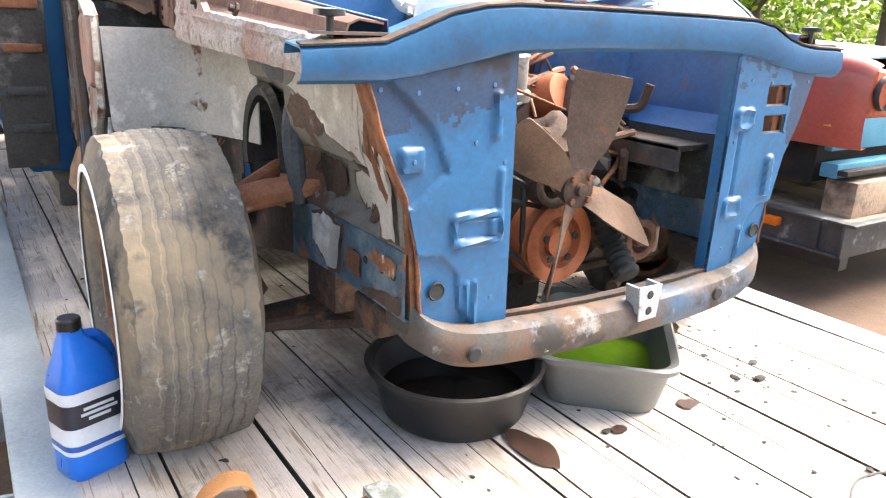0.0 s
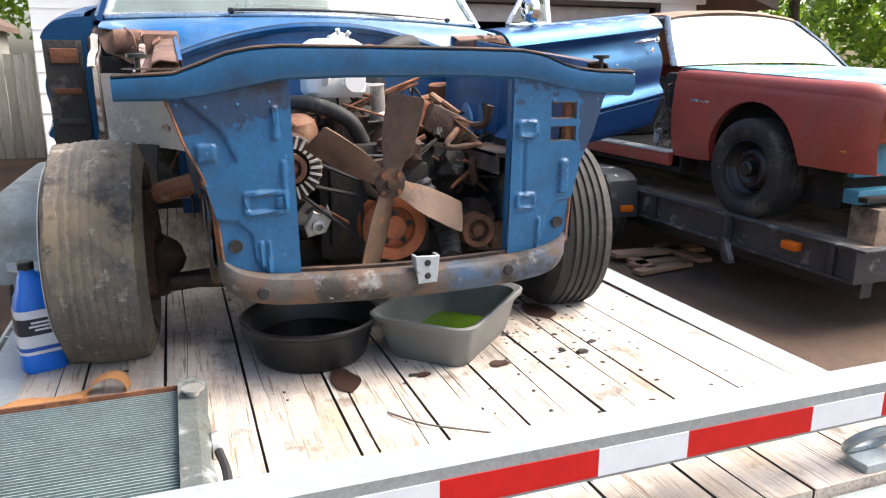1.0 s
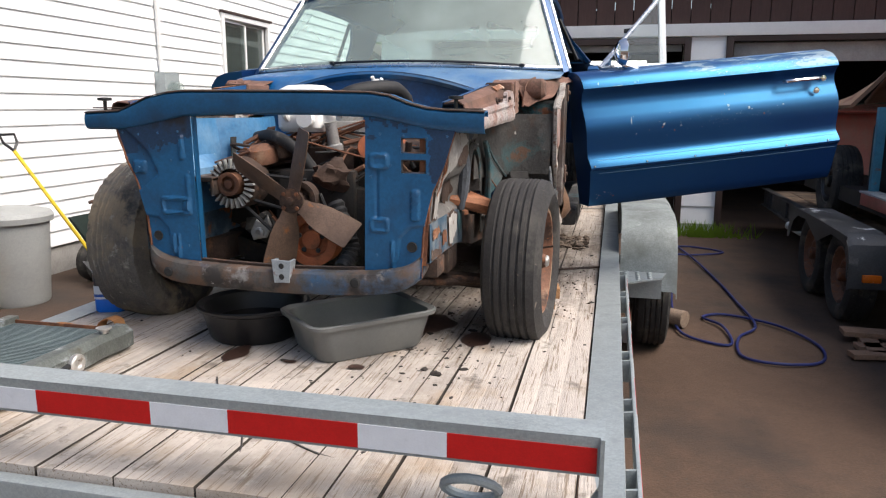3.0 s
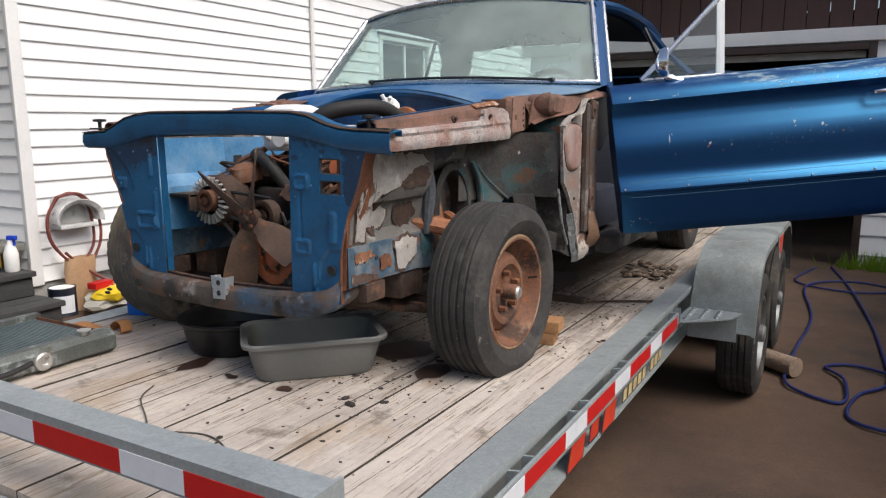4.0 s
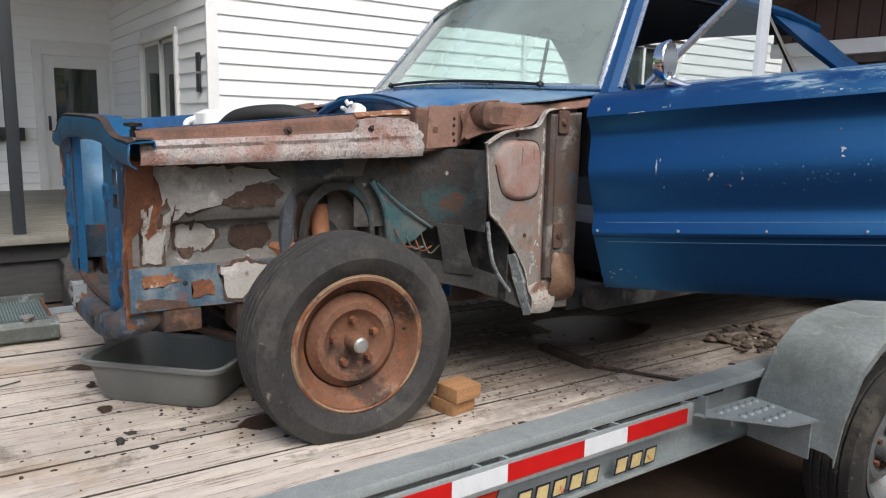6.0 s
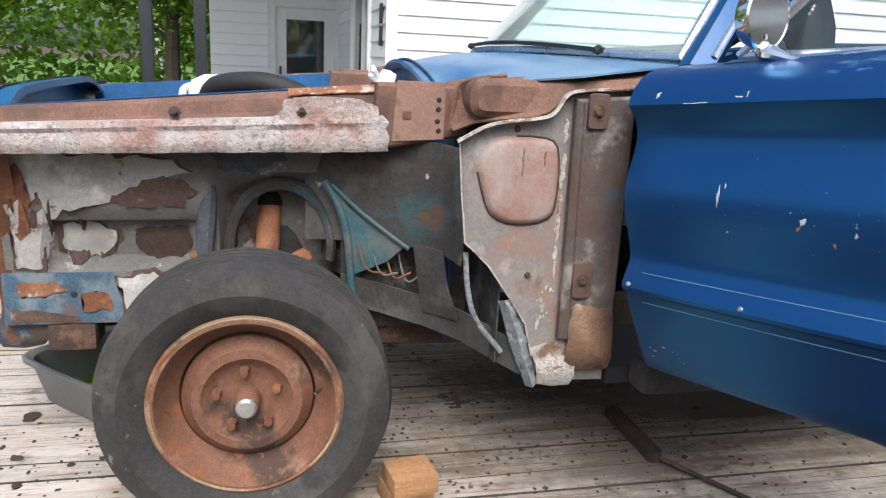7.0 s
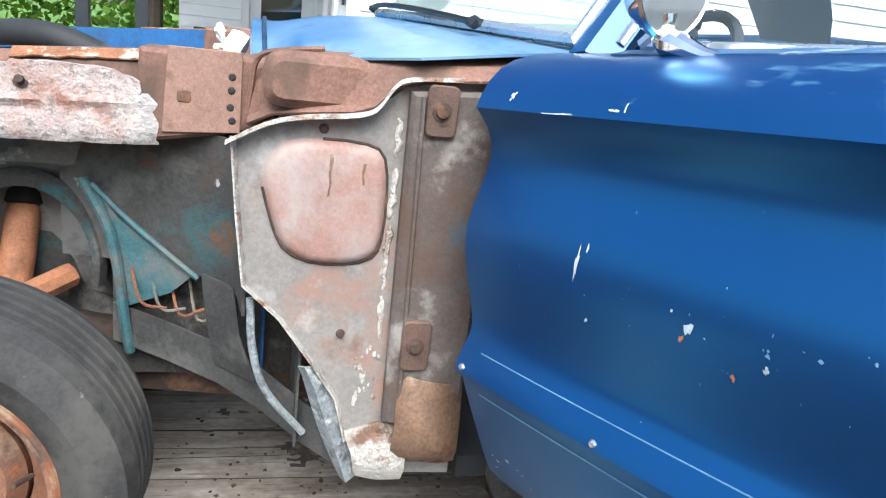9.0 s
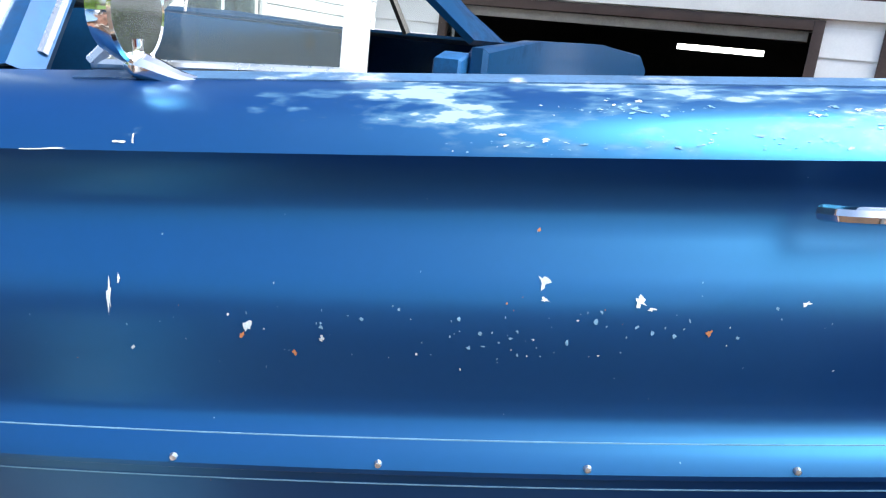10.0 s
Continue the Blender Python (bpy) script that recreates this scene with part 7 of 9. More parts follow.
        pts = [(x0_ + (x1_ - x0_) * t, 1.25 + .10 * (abs(x0_ + (x1_ - x0_) * t) / .7) ** 2 - .02, 1.617 - .03 * (abs(x0_ + (x1_ - x0_) * t) / .7) ** 2) for t in np.linspace(0, 1, 9)]
        tube(bm, pts, .006, 6)
        lump(bm, (pts[0] if x0_ < 0 else pts[-1]), (.016, .016, .012), 2, .1, 1)
        part("wiper", bm, m_black_plastic, cw, "black wiper arm and blade")


build_front_end()


# -- faces of the aprons towards the engine --
def apron_in(y, z):
    b = 0.0
    if .10 < y < .42 and z < 1.22:
        b = .05 * min(1, (y - .10) / .04, (.42 - y) / .04)
    if .47 < y < .81:
        b = .11 * math.sin(math.pi * (y - .47) / .34) ** .6
    return .462 - .03 * (1.36 - z) / .3 - b


for s, mm, nm in ((-1, m_blue_white, "passenger_inner_panel"), (1, m_apron_dark, "driver_inner_panel")):
    bm = B()
    if s > 0:
        skin(bm, [[(s * (apron_in(y, z) - .004), y, z) for y in np.linspace(.05, .95, 25)] for z in (1.40, 1.36, 1.30, 1.24, 1.20)], .003)
        part("driver_upper_panel", bm, m_blue_in, car, "blue upper inner panel stained with rust")
        bm = B()
    skin(bm, [[(s * apron_in(y, z), y, z) for y in np.linspace(.05, .95, 25)] for z in (1.37, 1.30, 1.24, 1.20, 1.14, 1.08, 1.05)], .003)
    part(nm, bm, mm, car, "faded light blue inner fender panel" if s < 0 else "blackened inner fender panel with rust")
bm = B()
tube(bm, [(.40 + .02 * math.sin(a), .64 + .155 * math.cos(a), 1.215 + .15 * math.sin(a)) for a in np.linspace(-.1, math.pi + .1, 26)], .016, 8)
part("tower_arch", bm, m_blue, car, "pressed blue arch over the shock tower")
bm = B()
lump(bm, (.375, .64, 1.215), (.028, .135, .135), 4, .06, 3)
part("tower_dome", bm, m_blue_white, car, "faded blue dome of the shock tower")
for s, k in ((-1, 1), (1, 1)):
    bm = B()
    box(bm, min(s * .30, s * .44), max(s * .30, s * .44), .14, .42, 1.165, 1.18, .004)
    box(bm, min(s * .30, s * .31), max(s * .30, s * .31), .14, .42, 1.12, 1.18, .003)
    part("battery_tray", bm, m_blue_rust, car)


# -- engine --
def build_engine():
    bm = B()
    box(bm, -.17, .17, .32, .92, .86, 1.14, .03)
    lump(bm, (0, .62, .82), (.15, .28, .09), 7, .2)
    for s in (-1, 1):
        box(bm, s * .10 if s > 0 else -.28, .28 if s > 0 else s * .10, .36, .90, 1.05, 1.19, .03)
    box(bm, -.14, .14, .30, .36, .90, 1.2, .02)
    eng = part("engine", bm, m_grease, car, "grimy V8 engine with rusty accessories")
    for s in (-1, 1):
        bm = B()
        box(bm, -.07, .07, .36, .90, -.04, .05, .022, pose(s * .235, 0, 1.235, 0, s * 25, 0))
        part("valve_cover", bm, m_dark_rust, eng, "flaking valve cover")
    bm = B()
    box(bm, -.10, .10, .42, .86, 1.17, 1.27, .02)
    im = part("intake_manifold", bm, m_dark_rust, eng)
    for y in (.48, .58, .70, .80):
        for s in (-1, 1):
            bm = B()
            tube(bm, [(s * .05, y, 1.26), (s * .16, y, 1.17)], .025, 8)
            part("intake_runner", bm, m_dark_rust, im)
    bm = B()
    box(bm, -.07, .07, .56, .72, 1.27, 1.36, .015)
    lathe(bm, [(.055, 0), (.055, .05), (.05, .055), (0, .055)], pose(0, .64, 1.36), 20)
    part("carburettor", bm, m_alloy, eng)
    bm = B()
    lathe(bm, [(0, .05), (.045, .048), (.05, .03), (.05, -.05), (.03, -.06)], pose(.16, .44, 1.26, 70, 0, 10), 20)
    part("orange_canister", bm, m_orange, eng, "orange painted cap")
    bm = B()
    lathe(bm, [(0, .02), (.04, .02), (.045, .0), (.045, -.03)], pose(.10, .72, 1.36), 18)
    part("filler_cap", bm, m_dark_steel, eng)
    # water pump, pulleys and belts
    hub = Vector((-.013, .13, 1.113))
    for c, r, w, name, mm, y in (((-.013, 1.113), .056, .03, "pump_pulley", m_dark_rust, .20), ((.02, .974), .092, .06, "crank_pulley", m_orange, .21), ((-.262, 1.155), .040, .03, "alternator_pulley", m_rust_wheel, .185), ((.27, .95), .05, .03, "power_steering_pulley", m_rust_wheel, .20)):
        bm = B()
        lathe(bm, [(0, .012), (r * .35, .012), (r * .38, .0), (r * .62, -.006), (r * .66, .012), (r * .85, .014), (r, .012), (r * .93, -.005), (r, -.022), (r, -w), (0, -w)], pose(c[0], y, c[1], 90, 0, 0), 32)
        pl = part(name, bm, mm, eng, "rusty belt pulley")
        if name == "crank_pulley":
            for k in range(5):
                bm = B()
                a = 2 * math.pi * k / 5 + .3
                lathe(bm, [(0, .004), (.008, .004), (.009, 0)], pose(c[0] + .043 * math.cos(a), y - .012, c[1] + .043 * math.sin(a), 90, 0, 0), 8)
                part("pulley_hole", bm, m_dark_void, pl)
    bm = B()
    for (ax, az, ar), (bx, bz, br) in (((-.262, 1.155, .038), (.02, .974, .086)), ((-.013, 1.113, .06), (.02, .974, .086)), ((-.262, 1.155, .038), (-.013, 1.113, .06))):
        d = Vector((bx - ax, 0, bz - az)).normalized()
        nn = Vector((-d.z, 0, d.x))
        for k in (-1, 1):
            a, b = Vector((ax, .225, az)) + nn * ar * k, Vector((bx, .225, bz)) + nn * br * k
            tube(bm, [a, (a + b) / 2, b], .006, 6)
    part("fan_belt", bm, m_hose_black, eng)
    # alternator with finned face
    bm = B()
    lathe(bm, [(.052, .006), (.082, .004), (.088, .015), (.088, .11), (.06, .13), (0, .13), (0, .02), (.05, .02)], pose(-.262, .20, 1.155, -90, 0, 0), 32)
    alt = part("alternator", bm, m_dark_rust, eng, "grimy alternator with a pale fan ring")
    for k in range(24):
        bm = B()
        a = 2 * math.pi * k / 24
        box(bm, .052, .084, -.003, .003, -.012, .004, m=pose(-.262, .20, 1.155, -90, 0, 0) @ Matrix.Rotation(a, 4, "Z"))
        part("cooling_fin", bm, m_white_fin, alt)
    # fan: four pitched blades on a spider
    bm = B()
    lathe(bm, [(0, .022), (.012, .022), (.014, .010), (.040, .008), (.040, 0), (.03, -.03), (0, -.03)], pose(*hub, 90, 0, 0), 24)
    fan = part("fan", bm, m_dark_rust, eng, "rusty four-blade steel fan")
    for ang in (78, 147, 256, 333):
        a = radians(ang)
        u = Vector((math.cos(a), 0, math.sin(a)))
        v = Vector((-math.sin(a), 0, math.cos(a)))
        rows = []
        for t, hw, tw in ((.02, .022, .002), (.06, .026, .008), (.085, .032, .016), (.12, .036, .022), (.19, .038, .027), (.228, .037, .028), (.233, .033, .027)):
            rows.append([hub + u * t + v * (k * hw) + Vector((0, k * tw * 1.55 - .004 * (1 - k * k), 0)) for k in (-1, -.5, 0, .5, 1)])
        bm = B()
        skin(bm, rows, .0035)
        part("fan_blade", bm, m_fan, fan)
    for k in range(4):
        bm = B()
        a = radians(45 + 90 * k)
        lathe(bm, [(0, .008), (.007, .007), (.007, 0)], pose(hub.x + .032 * math.cos(a), hub.y - .011, hub.z + .032 * math.sin(a), 90, 0, 0), 6)
        part("fan_bolt", bm, m_rust, fan)
    # K-shaped suspension cross-member and sump under the block
    bm = B()
    prism(bm, [(-.46, .93), (-.30, .82), (.30, .82), (.46, .93), (.46, .985), (.28, .90), (-.28, .90), (-.46, .985)], 1, .40, .56, .012)
    part("suspension_crossmember", bm, m_grease, eng, "oily black suspension cross-member")
    bm = B()
    box(bm, -.13, .13, .36, .95, .74, .88, .04)
    part("oil_pan", bm, m_grease, eng)
    bm = B()
    prism(bm, [(-.40, .985), (-.16, .93), (-.16, 1.10), (-.38, 1.12)], 1, .42, .44, .006)
    part("engine_mount", bm, m_grease, eng)
    bm = B()
    prism(bm, [(.40, .985), (.16, .93), (.16, 1.12), (.38, 1.14)], 1, .40, .42, .006)
    part("engine_mount", bm, m_grease, eng)
    # hoses
    bm = B()
    tube(bm, curve_pts([(-.30, .48, 1.30), (-.18, .36, 1.31), (-.08, .32, 1.27), (-.03, .34, 1.20)], 7), .022, 12)
    part("heater_hose", bm, m_hose_black, eng, "black rubber hose")
    bm = B()
    pts = curve_pts([(.10, .22, 1.10), (.14, .20, 1.02), (.17, .18, .95), (.16, .12, .90)], 8)
    tube(bm, pts, [.026 + (.005 if i % 2 else 0) for i in range(len(pts))], 12)
    part("lower_radiator_hose", bm, m_hose_black, eng, "ribbed black radiator hose")
    bm = B()
    tube(bm, curve_pts([(.02, .42, 1.42), (.09, .45, 1.462), (.16, .52, 1.478), (.20, .60, 1.475), (.21, .70, 1.44)], 7), .028, 12)
    part("breather_hose", bm, m_hose_black, eng, "thick black breather hose")
    for i in range(22):
        r = random.Random(200 + i)
        y = r.uniform(.38, .85)
        bm = B()
        tube(bm, curve_pts([(r.uniform(-.25, .3), y, 1.20 + r.uniform(0, .1)), (r.uniform(-.2, .25), y + r.uniform(-.1, .1), 1.30 + r.uniform(0, .08)), (r.uniform(-.25, .3), y + r.uniform(-.1, .1), 1.22 + r.uniform(0, .1))], 6), .004, 6)
        part("ignition_wire", bm, m_hose_black if i % 3 else m_rust, eng)
    # exhaust manifolds, mounts, power-steering lump, bracketry
    for s in (-1, 1):
        bm = B()
        tube(bm, curve_pts([(s * .33, .42, 1.12), (s * .345, .6, 1.11), (s * .34, .8, 1.09), (s * .33, .9, .98)], 6), .03, 10)
        for y in (.42, .55, .68, .81):
            tube(bm, [(s * .26, y, 1.13), (s * .34, y, 1.11)], .024, 8)
        part("exhaust_manifold", bm, m_rust, eng)
    for c_, r_, k in (((.30, .32, .96), (.08, .08, .07), 1), ((-.22, .34, .99), (.07, .08, .06), 2), ((.24, .36, 1.10), (.07, .06, .08), 4), ((.06, .30, 1.18), (.08, .05, .06), 5)):
        bm = B()
        lump(bm, c_, tuple(q * .85 for q in r_), k, .6, 3)
        part("accessory_casting", bm, m_dark_rust if k % 2 else m_grease, eng)
    bm = B()
    tube(bm, [(.22, .24, .93), (.38, .34, 1.02)], .022, 8)
    part("steering_link", bm, m_grease, eng)
    for nm, c_, prof, mm, lb in (("brake_canister", (.385, .82, 1.20), [(.04, 0), (.062, .01), (.065, .05), (.05, .06), (.05, .12), (.042, .15), (0, .155)], m_rust, "tall rusty canister"),
                                 ("pump_dome", (-.215, .34, 1.215), [(.055, 0), (.058, .02), (.052, .05), (.03, .066), (0, .07)], m_rust_wheel, "rust-brown domed housing"),
                                 ("cap_dome", (.20, .56, 1.235), [(.065, 0), (.07, .015), (.062, .045), (.035, .062), (0, .065)], m_orange, "orange flaking dome"),
                                 ("water_neck", (.035, .40, 1.26), [(.03, 0), (.03, .02), (.021, .025), (.021, .10), (.024, .102), (0, .105)], m_alloy, "grey outlet neck")):
        bm = B()
        lathe(bm, prof, pose(*c_, 8, -6, 0), 20)
        part(nm, bm, mm, eng, lb)
    for i in range(100):
        r = random.Random(700 + i)
        x0, y0, z0 = r.uniform(.10, .36), r.uniform(.30, .62), r.uniform(.98, 1.28)
        if i % 3 == 0:
            x0 = r.uniform(-.34, .05)
        bm = B()
        tube(bm, curve_pts([(x0, y0, z0), (x0 + r.uniform(-.09, .09), y0 + r.uniform(-.05, .08), z0 + r.uniform(-.06, .07)), (x0 + r.uniform(-.12, .12), y0 + r.uniform(-.05, .08), z0 + r.uniform(-.1, .08))], 5), r.choice((.004, .006, .009, .012)), 7)
        part("loose_hose", bm, r.choice((m_hose_black, m_grease, m_dark_rust, m_dark_rust, m_rust, m_rust_wheel)), eng)
    bm = B()
    prism(bm, [(-.215, .955), (-.165, .965), (-.145, 1.01), (-.16, 1.045), (-.175, 1.01), (-.20, 1.03), (-.225, .985)], 1, .24, .255, .004)
    lathe(bm, [(.010, .012), (.018, .010), (.018, 0), (.010, 0)], pose(-.187, .238, .985, 90, 0, 0), 16)
    part("pump_bracket", bm, m_alloy, eng)


m_fan = mat("dull_brown_fan_steel", (0.15, 0.092, 0.062), 0.62, metal=0.2, bump=0.2, bump_scale=50, var=0.22, var_scale=10, patches=[((0.09, 0.06, 0.045), 8, 0.6, 0.08, 0.8), (RUST2, 18, 0.66, 0.05, 0.9)])
build_engine()

# master cylinder with white cap, wiper motor and the white jug that lies on the engine
bm = B()
lathe(bm, [(0, 0), (.055, .0), (.06, .02), (.06, .10), (.05, .12), (0, .12)], pose(.10, .955, 1.41, 80, 0, 20), 24)
bb = part("brake_booster", bm, m_rust, car, "rusty brake canister")
bm = B()
lathe(bm, [(0, .02), (.035, .018), (.042, 0), (.042, -.02), (.02, -.03)], pose(.03, .90, 1.487, 60, 0, 0), 20)
cap = part("plastic_cap", bm, m_white_plastic, bb, "white finned plastic cap")
for k in range(7):
    a = k * .9
    bm = B()
    tube(bm, [(.03 + .03 * math.cos(a), .88, 1.487 + .03 * math.sin(a)), (.03 + .048 * math.cos(a), .87, 1.487 + .048 * math.sin(a))], .008, 6)
    part("cap_fin", bm, m_white_plastic, bb)
bm = B()
skin(bm, [[(x, y, z) for x, y in rounded(-.09 - w, -.09 + w, .455 - d, .455 + d, .03, 4)] for w, d, z in ((.02, .02, 1.325), (.075, .075, 1.325), (.085, .085, 1.34), (.085, .088, 1.44), (.08, .08, 1.472), (.06, .05, 1.487), (.02, .02, 1.490))], 0, True)
lathe(bm, [(.024, 0), (.024, .02), (.029, .02), (.029, .045), (0, .045)], pose(-.05, .375, 1.37, 90, 0, 0), 16)
tube(bm, curve_pts([(-.13, .376, 1.455), (-.13, .345, 1.44), (-.13, .345, 1.39), (-.13, .376, 1.365)], 4), .011, 8)
alone("washer_bottle", bm, m_white_plastic, "white plastic bottle lying on the engine", "bottle")

# -- wheels of the car --
def car_wheel(x, y, r, w, side, worn, flat, camber=0.0, toe=0.0, bead=.172):
    rim = steel_rim_bm(bead, .12, .026, .012 if side > 0 else .0, 56)
    wh = part("wheel", rim, m_rust_wheel, car, "rusty brown steel wheel")
    z = tr_z(y) + r - flat
    wh.matrix_basis = pose(x, y, z, 0, camber, toe + (0 if side > 0 else 180))
    bm = B()
    lathe(bm, [(bead + .009, -.006), (bead + .010, .006), (bead + .004, .011), (bead - .003, .008), (bead - .004, -.006)], Matrix.Rotation(radians(90), 4, "Y"), 56, close=True)
    part("rim_lip", bm, m_rim_lip, wh, "tan bare rim edge")
    ty = part("tyre", tyre_bm(r, w, bead + .004, 5 if not worn else 7, shoulder=.035 if not worn else .05, flat=flat, seg=72 if not worn else 150, worn=worn), m_rubber_worn if worn else m_rubber_dusty, wh, "worn soft tyre" if worn else "cracked ribbed tyre")
    ty.location = (-w * .36, 0, 0)
    if worn:
        bm = B()
        k = (r + bead) / 2
        lathe(bm, [(k - .008, w * .518), (k - .008, w * .526), (k + .006, w * .526), (k + .006, w * .518)], Matrix.Rotation(radians(90), 4, "Y"), 72, close=True)
        part("white_stripe", bm, m_white_plastic, ty, "thin white sidewall stripe")
    bm = B()
    lathe(bm, [(.022, .0), (.021, .036), (.016, .042), (0, .044)], pose(-.02 if side > 0 else -.05, 0, 0, 0, 90, 0), 16)
    part("dust_cap", bm, m_alloy, wh, "pale hub cap")
    for k in range(5):
        a = 2 * math.pi * k / 5 + .4
        bm = B()
        lathe(bm, [(0, .024), (.009, .022), (.011, 0)], pose(-.035, .062 * math.cos(a), .062 * math.sin(a), 0, 90, 0), 6)
        part("lug_nut", bm, m_rust, wh)
    bm = B()
    tube(bm, [(-.02, bead * .80, .02), (.02, bead * .74, .03)], .004, 6)
    part("valve_stem", bm, m_dark_rust, wh)


car_wheel(.765, .53, .292, .20, 1, False, .034, toe=-3, bead=.182)
car_wheel(-.83, .50, .315, .235, -1, True, .03, toe=-2, bead=.182)
car_wheel(.74, 3.48, .30, .20, 1, False, .02)
car_wheel(-.74, 3.48, .30, .20, -1, False, .02)


# -- cabin, roof, body behind the doors --
def build_body():
    # windshield: three rows from cowl to header
    def arc(y, z, hw, bow, lift, n=15):
        return [(hw * u, y - bow * (1 - u * u), z + lift * (1 - u * u)) for u in np.linspace(-1, 1, n)]
    bm = B()
    rows = [arc(1.41 + .27 * t, 1.583 + .370 * t, .745 - .130 * t, .17 - .06 * t, .012 + .030 * t) for t in np.linspace(0, 1, 6)]
    skin(bm, rows)
    ws = part("windshield", bm, m_windshield, car, "green tinted windshield, dust and sky glare in its film")
    ws.visible_shadow = False
    # bright reveal moulding all round
    edge = list(rows[0]) + [r[-1] for r in rows[1:]] + list(reversed(rows[-1]))[1:] + [r[0] for r in reversed(rows[1:-1])]
    bm = B()
    tube(bm, [Vector(p) + Vector((0, -.004, .004)) for p in edge + [edge[0]]], .011, 8, caps=False)
    part("windshield_moulding", bm, m_chrome_dull, ws, "bright windshield moulding")
    # A pillars
    for s in (-1, 1):
        bm = B()
        rows_p = []
        for t in np.linspace(-.04, 1.0, 7):
            x, y, z = .745 - .130 * t, 1.41 + .27 * t, 1.583 + .370 * t
            rows_p.append([(s * (x + .008), y - .005, z), (s * (x + .03), y + .01, z + .006), (s * (x + .045), y + .05, z - .01), (s * (x + .02), y + .075, z - .012), (s * (x - .005), y + .04, z - .01)])
        skin(bm, rows_p, closed=True)
        part("windshield_pillar", bm, m_body, car)
        bm = B()
        tube(bm, [(s * (.745 - .130 * t + .036), 1.41 + .27 * t + .05, 1.583 + .370 * t + .004) for t in np.linspace(0, 1.0, 6)], .008, 6)
        part("drip_rail", bm, m_chrome_dull, car)
    # roof
    bm = B()
    st = ((1.665, 1.950, .612), (1.74, 1.968, .628), (1.95, 1.980, .640), (2.25, 1.977, .642), (2.58, 1.962, .634), (2.86, 1.930, .614))
    rr = [[(hw * u, y - (.10 if y < 1.7 else (.07 if y < 1.8 else 0)) * (1 - u * u), z + .045 * (1 - u * u) - (.03 if abs(u) > .95 else 0)) for u in (-1, -.95, -.8, -.5, -.2, .2, .5, .8, .95, 1)] for y, z, hw in st]
    skin(bm, rr, .02)
    part("roof", bm, m_body, car, "dull blue hardtop roof")
    bm = B()
    skin(bm, [[(.6 * u * (hw / .645), y, z - .035 + .03 * (1 - u * u)) for u in (-1, -.5, 0, .5, 1)] for y, z, hw in st], .008)
    part("headliner", bm, m_black_in, car, "black headliner")
    for s in (-1, 1):
        bm = B()   # side roof rail
        tube(bm, [(s * (hw + .01), y, z - .02) for y, z, hw in st], .022, 8)
        part("roof_rail", bm, m_body, car)
        bm = B()   # sail panel
        skin(bm, [[(s * .645, 2.44, 1.952), (s * .72, 2.64, 1.82), (s * .82, 2.80, 1.70)], [(s * .632, 2.68, 1.940), (s * .72, 2.84, 1.81), (s * .83, 2.96, 1.705)], [(s * .612, 2.87, 1.915), (s * .70, 3.0, 1.80), (s * .80, 3.10, 1.71)]], .02)
        part("sail_panel", bm, m_body, car)
        bm = B()   # quarter panel with wheel opening
        out = [(2.58, .98), (2.58, 1.675), (3.0, 1.72), (3.8, 1.76), (4.6, 1.76), (4.78, 1.7), (4.78, 1.15), (4.2, 1.1), (3.86, 1.0)]
        ar = [(3.48 + .37 * math.cos(a), .90 + .33 * math.sin(a)) for a in [radians(5 + i * 170 / 12) for i in range(13)]]
        prism(bm, out + ar + [(3.1, .96)], 0, min(s * .90, s * .955), max(s * .90, s * .955), .012)
        part("quarter_panel", bm, m_body, car)
        bm = B()
        box(bm, min(s * .76, s * .84), max(s * .76, s * .84), 1.36, 3.1, .87, .95, .02)
        part("rocker", bm, m_apron_dark, car)
        bm = B()
        prism(bm, [(2.54, .96), (2.60, .96), (2.60, 1.66), (2.54, 1.64)], 0, min(s * .82, s * .9), max(s * .82, s * .9), .006)
        part("lock_pillar", bm, m_blue_in, car)
        bm = B()
        tube(bm, [(s * .76, 2.50, 1.69), (s * .65, 2.45, 1.92)], .011, 6)
        part("quarter_glass_channel", bm, m_black_plastic, car)
    bm = B()
    skin(bm, [[(.60 * u, 2.87 + .06 * (1 - u * u), 1.91) for u in (-1, -.5, 0, .5, 1)], [(.74 * u, 3.10 + .1 * (1 - u * u), 1.72) for u in (-1, -.5, 0, .5, 1)]])
    part("rear_window", bm, m_side_glass, car, "clear rear window").visible_shadow = False
    bm = B()
    skin(bm, [[(.78 * u, 3.11 + .1 * (1 - u * u), 1.715) for u in (-1, -.5, 0, .5, 1)], [(.9 * u, 4.7, 1.735) for u in (-1, -.5, 0, .5, 1)], [(.9 * u, 4.78, 1.55) for u in (-1, -.5, 0, .5, 1)], [(.9 * u, 4.74, .98) for u in (-1, -.5, 0, .5, 1)]], .01)
    part("trunk_lid", bm, m_body, car)
    # floor, dash, wheel, seats
    bm = B()
    box(bm, -.74, .74, 1.32, 4.6, .86, .90)
    part("floor_pan", bm, m_black_in, car)
    bm = B()
    prism(bm, [(1.36, 1.30), (1.50, 1.30), (1.60, 1.38), (1.62, 1.48), (1.56, 1.55), (1.36, 1.56)], 0, -.74, .74, .01)
    part("dashboard", bm, m_black_in, car)
    bm = B()
    pts = [(.36 + .19 * math.cos(a), 0, .19 * math.sin(a)) for a in [i * 2 * math.pi / 28 for i in range(29)]]
    mm = pose(0, 1.78, 1.50, -25, 0, 0)
    tube(bm, [mm @ Vector(p) for p in pts], .012, 8, caps=False)
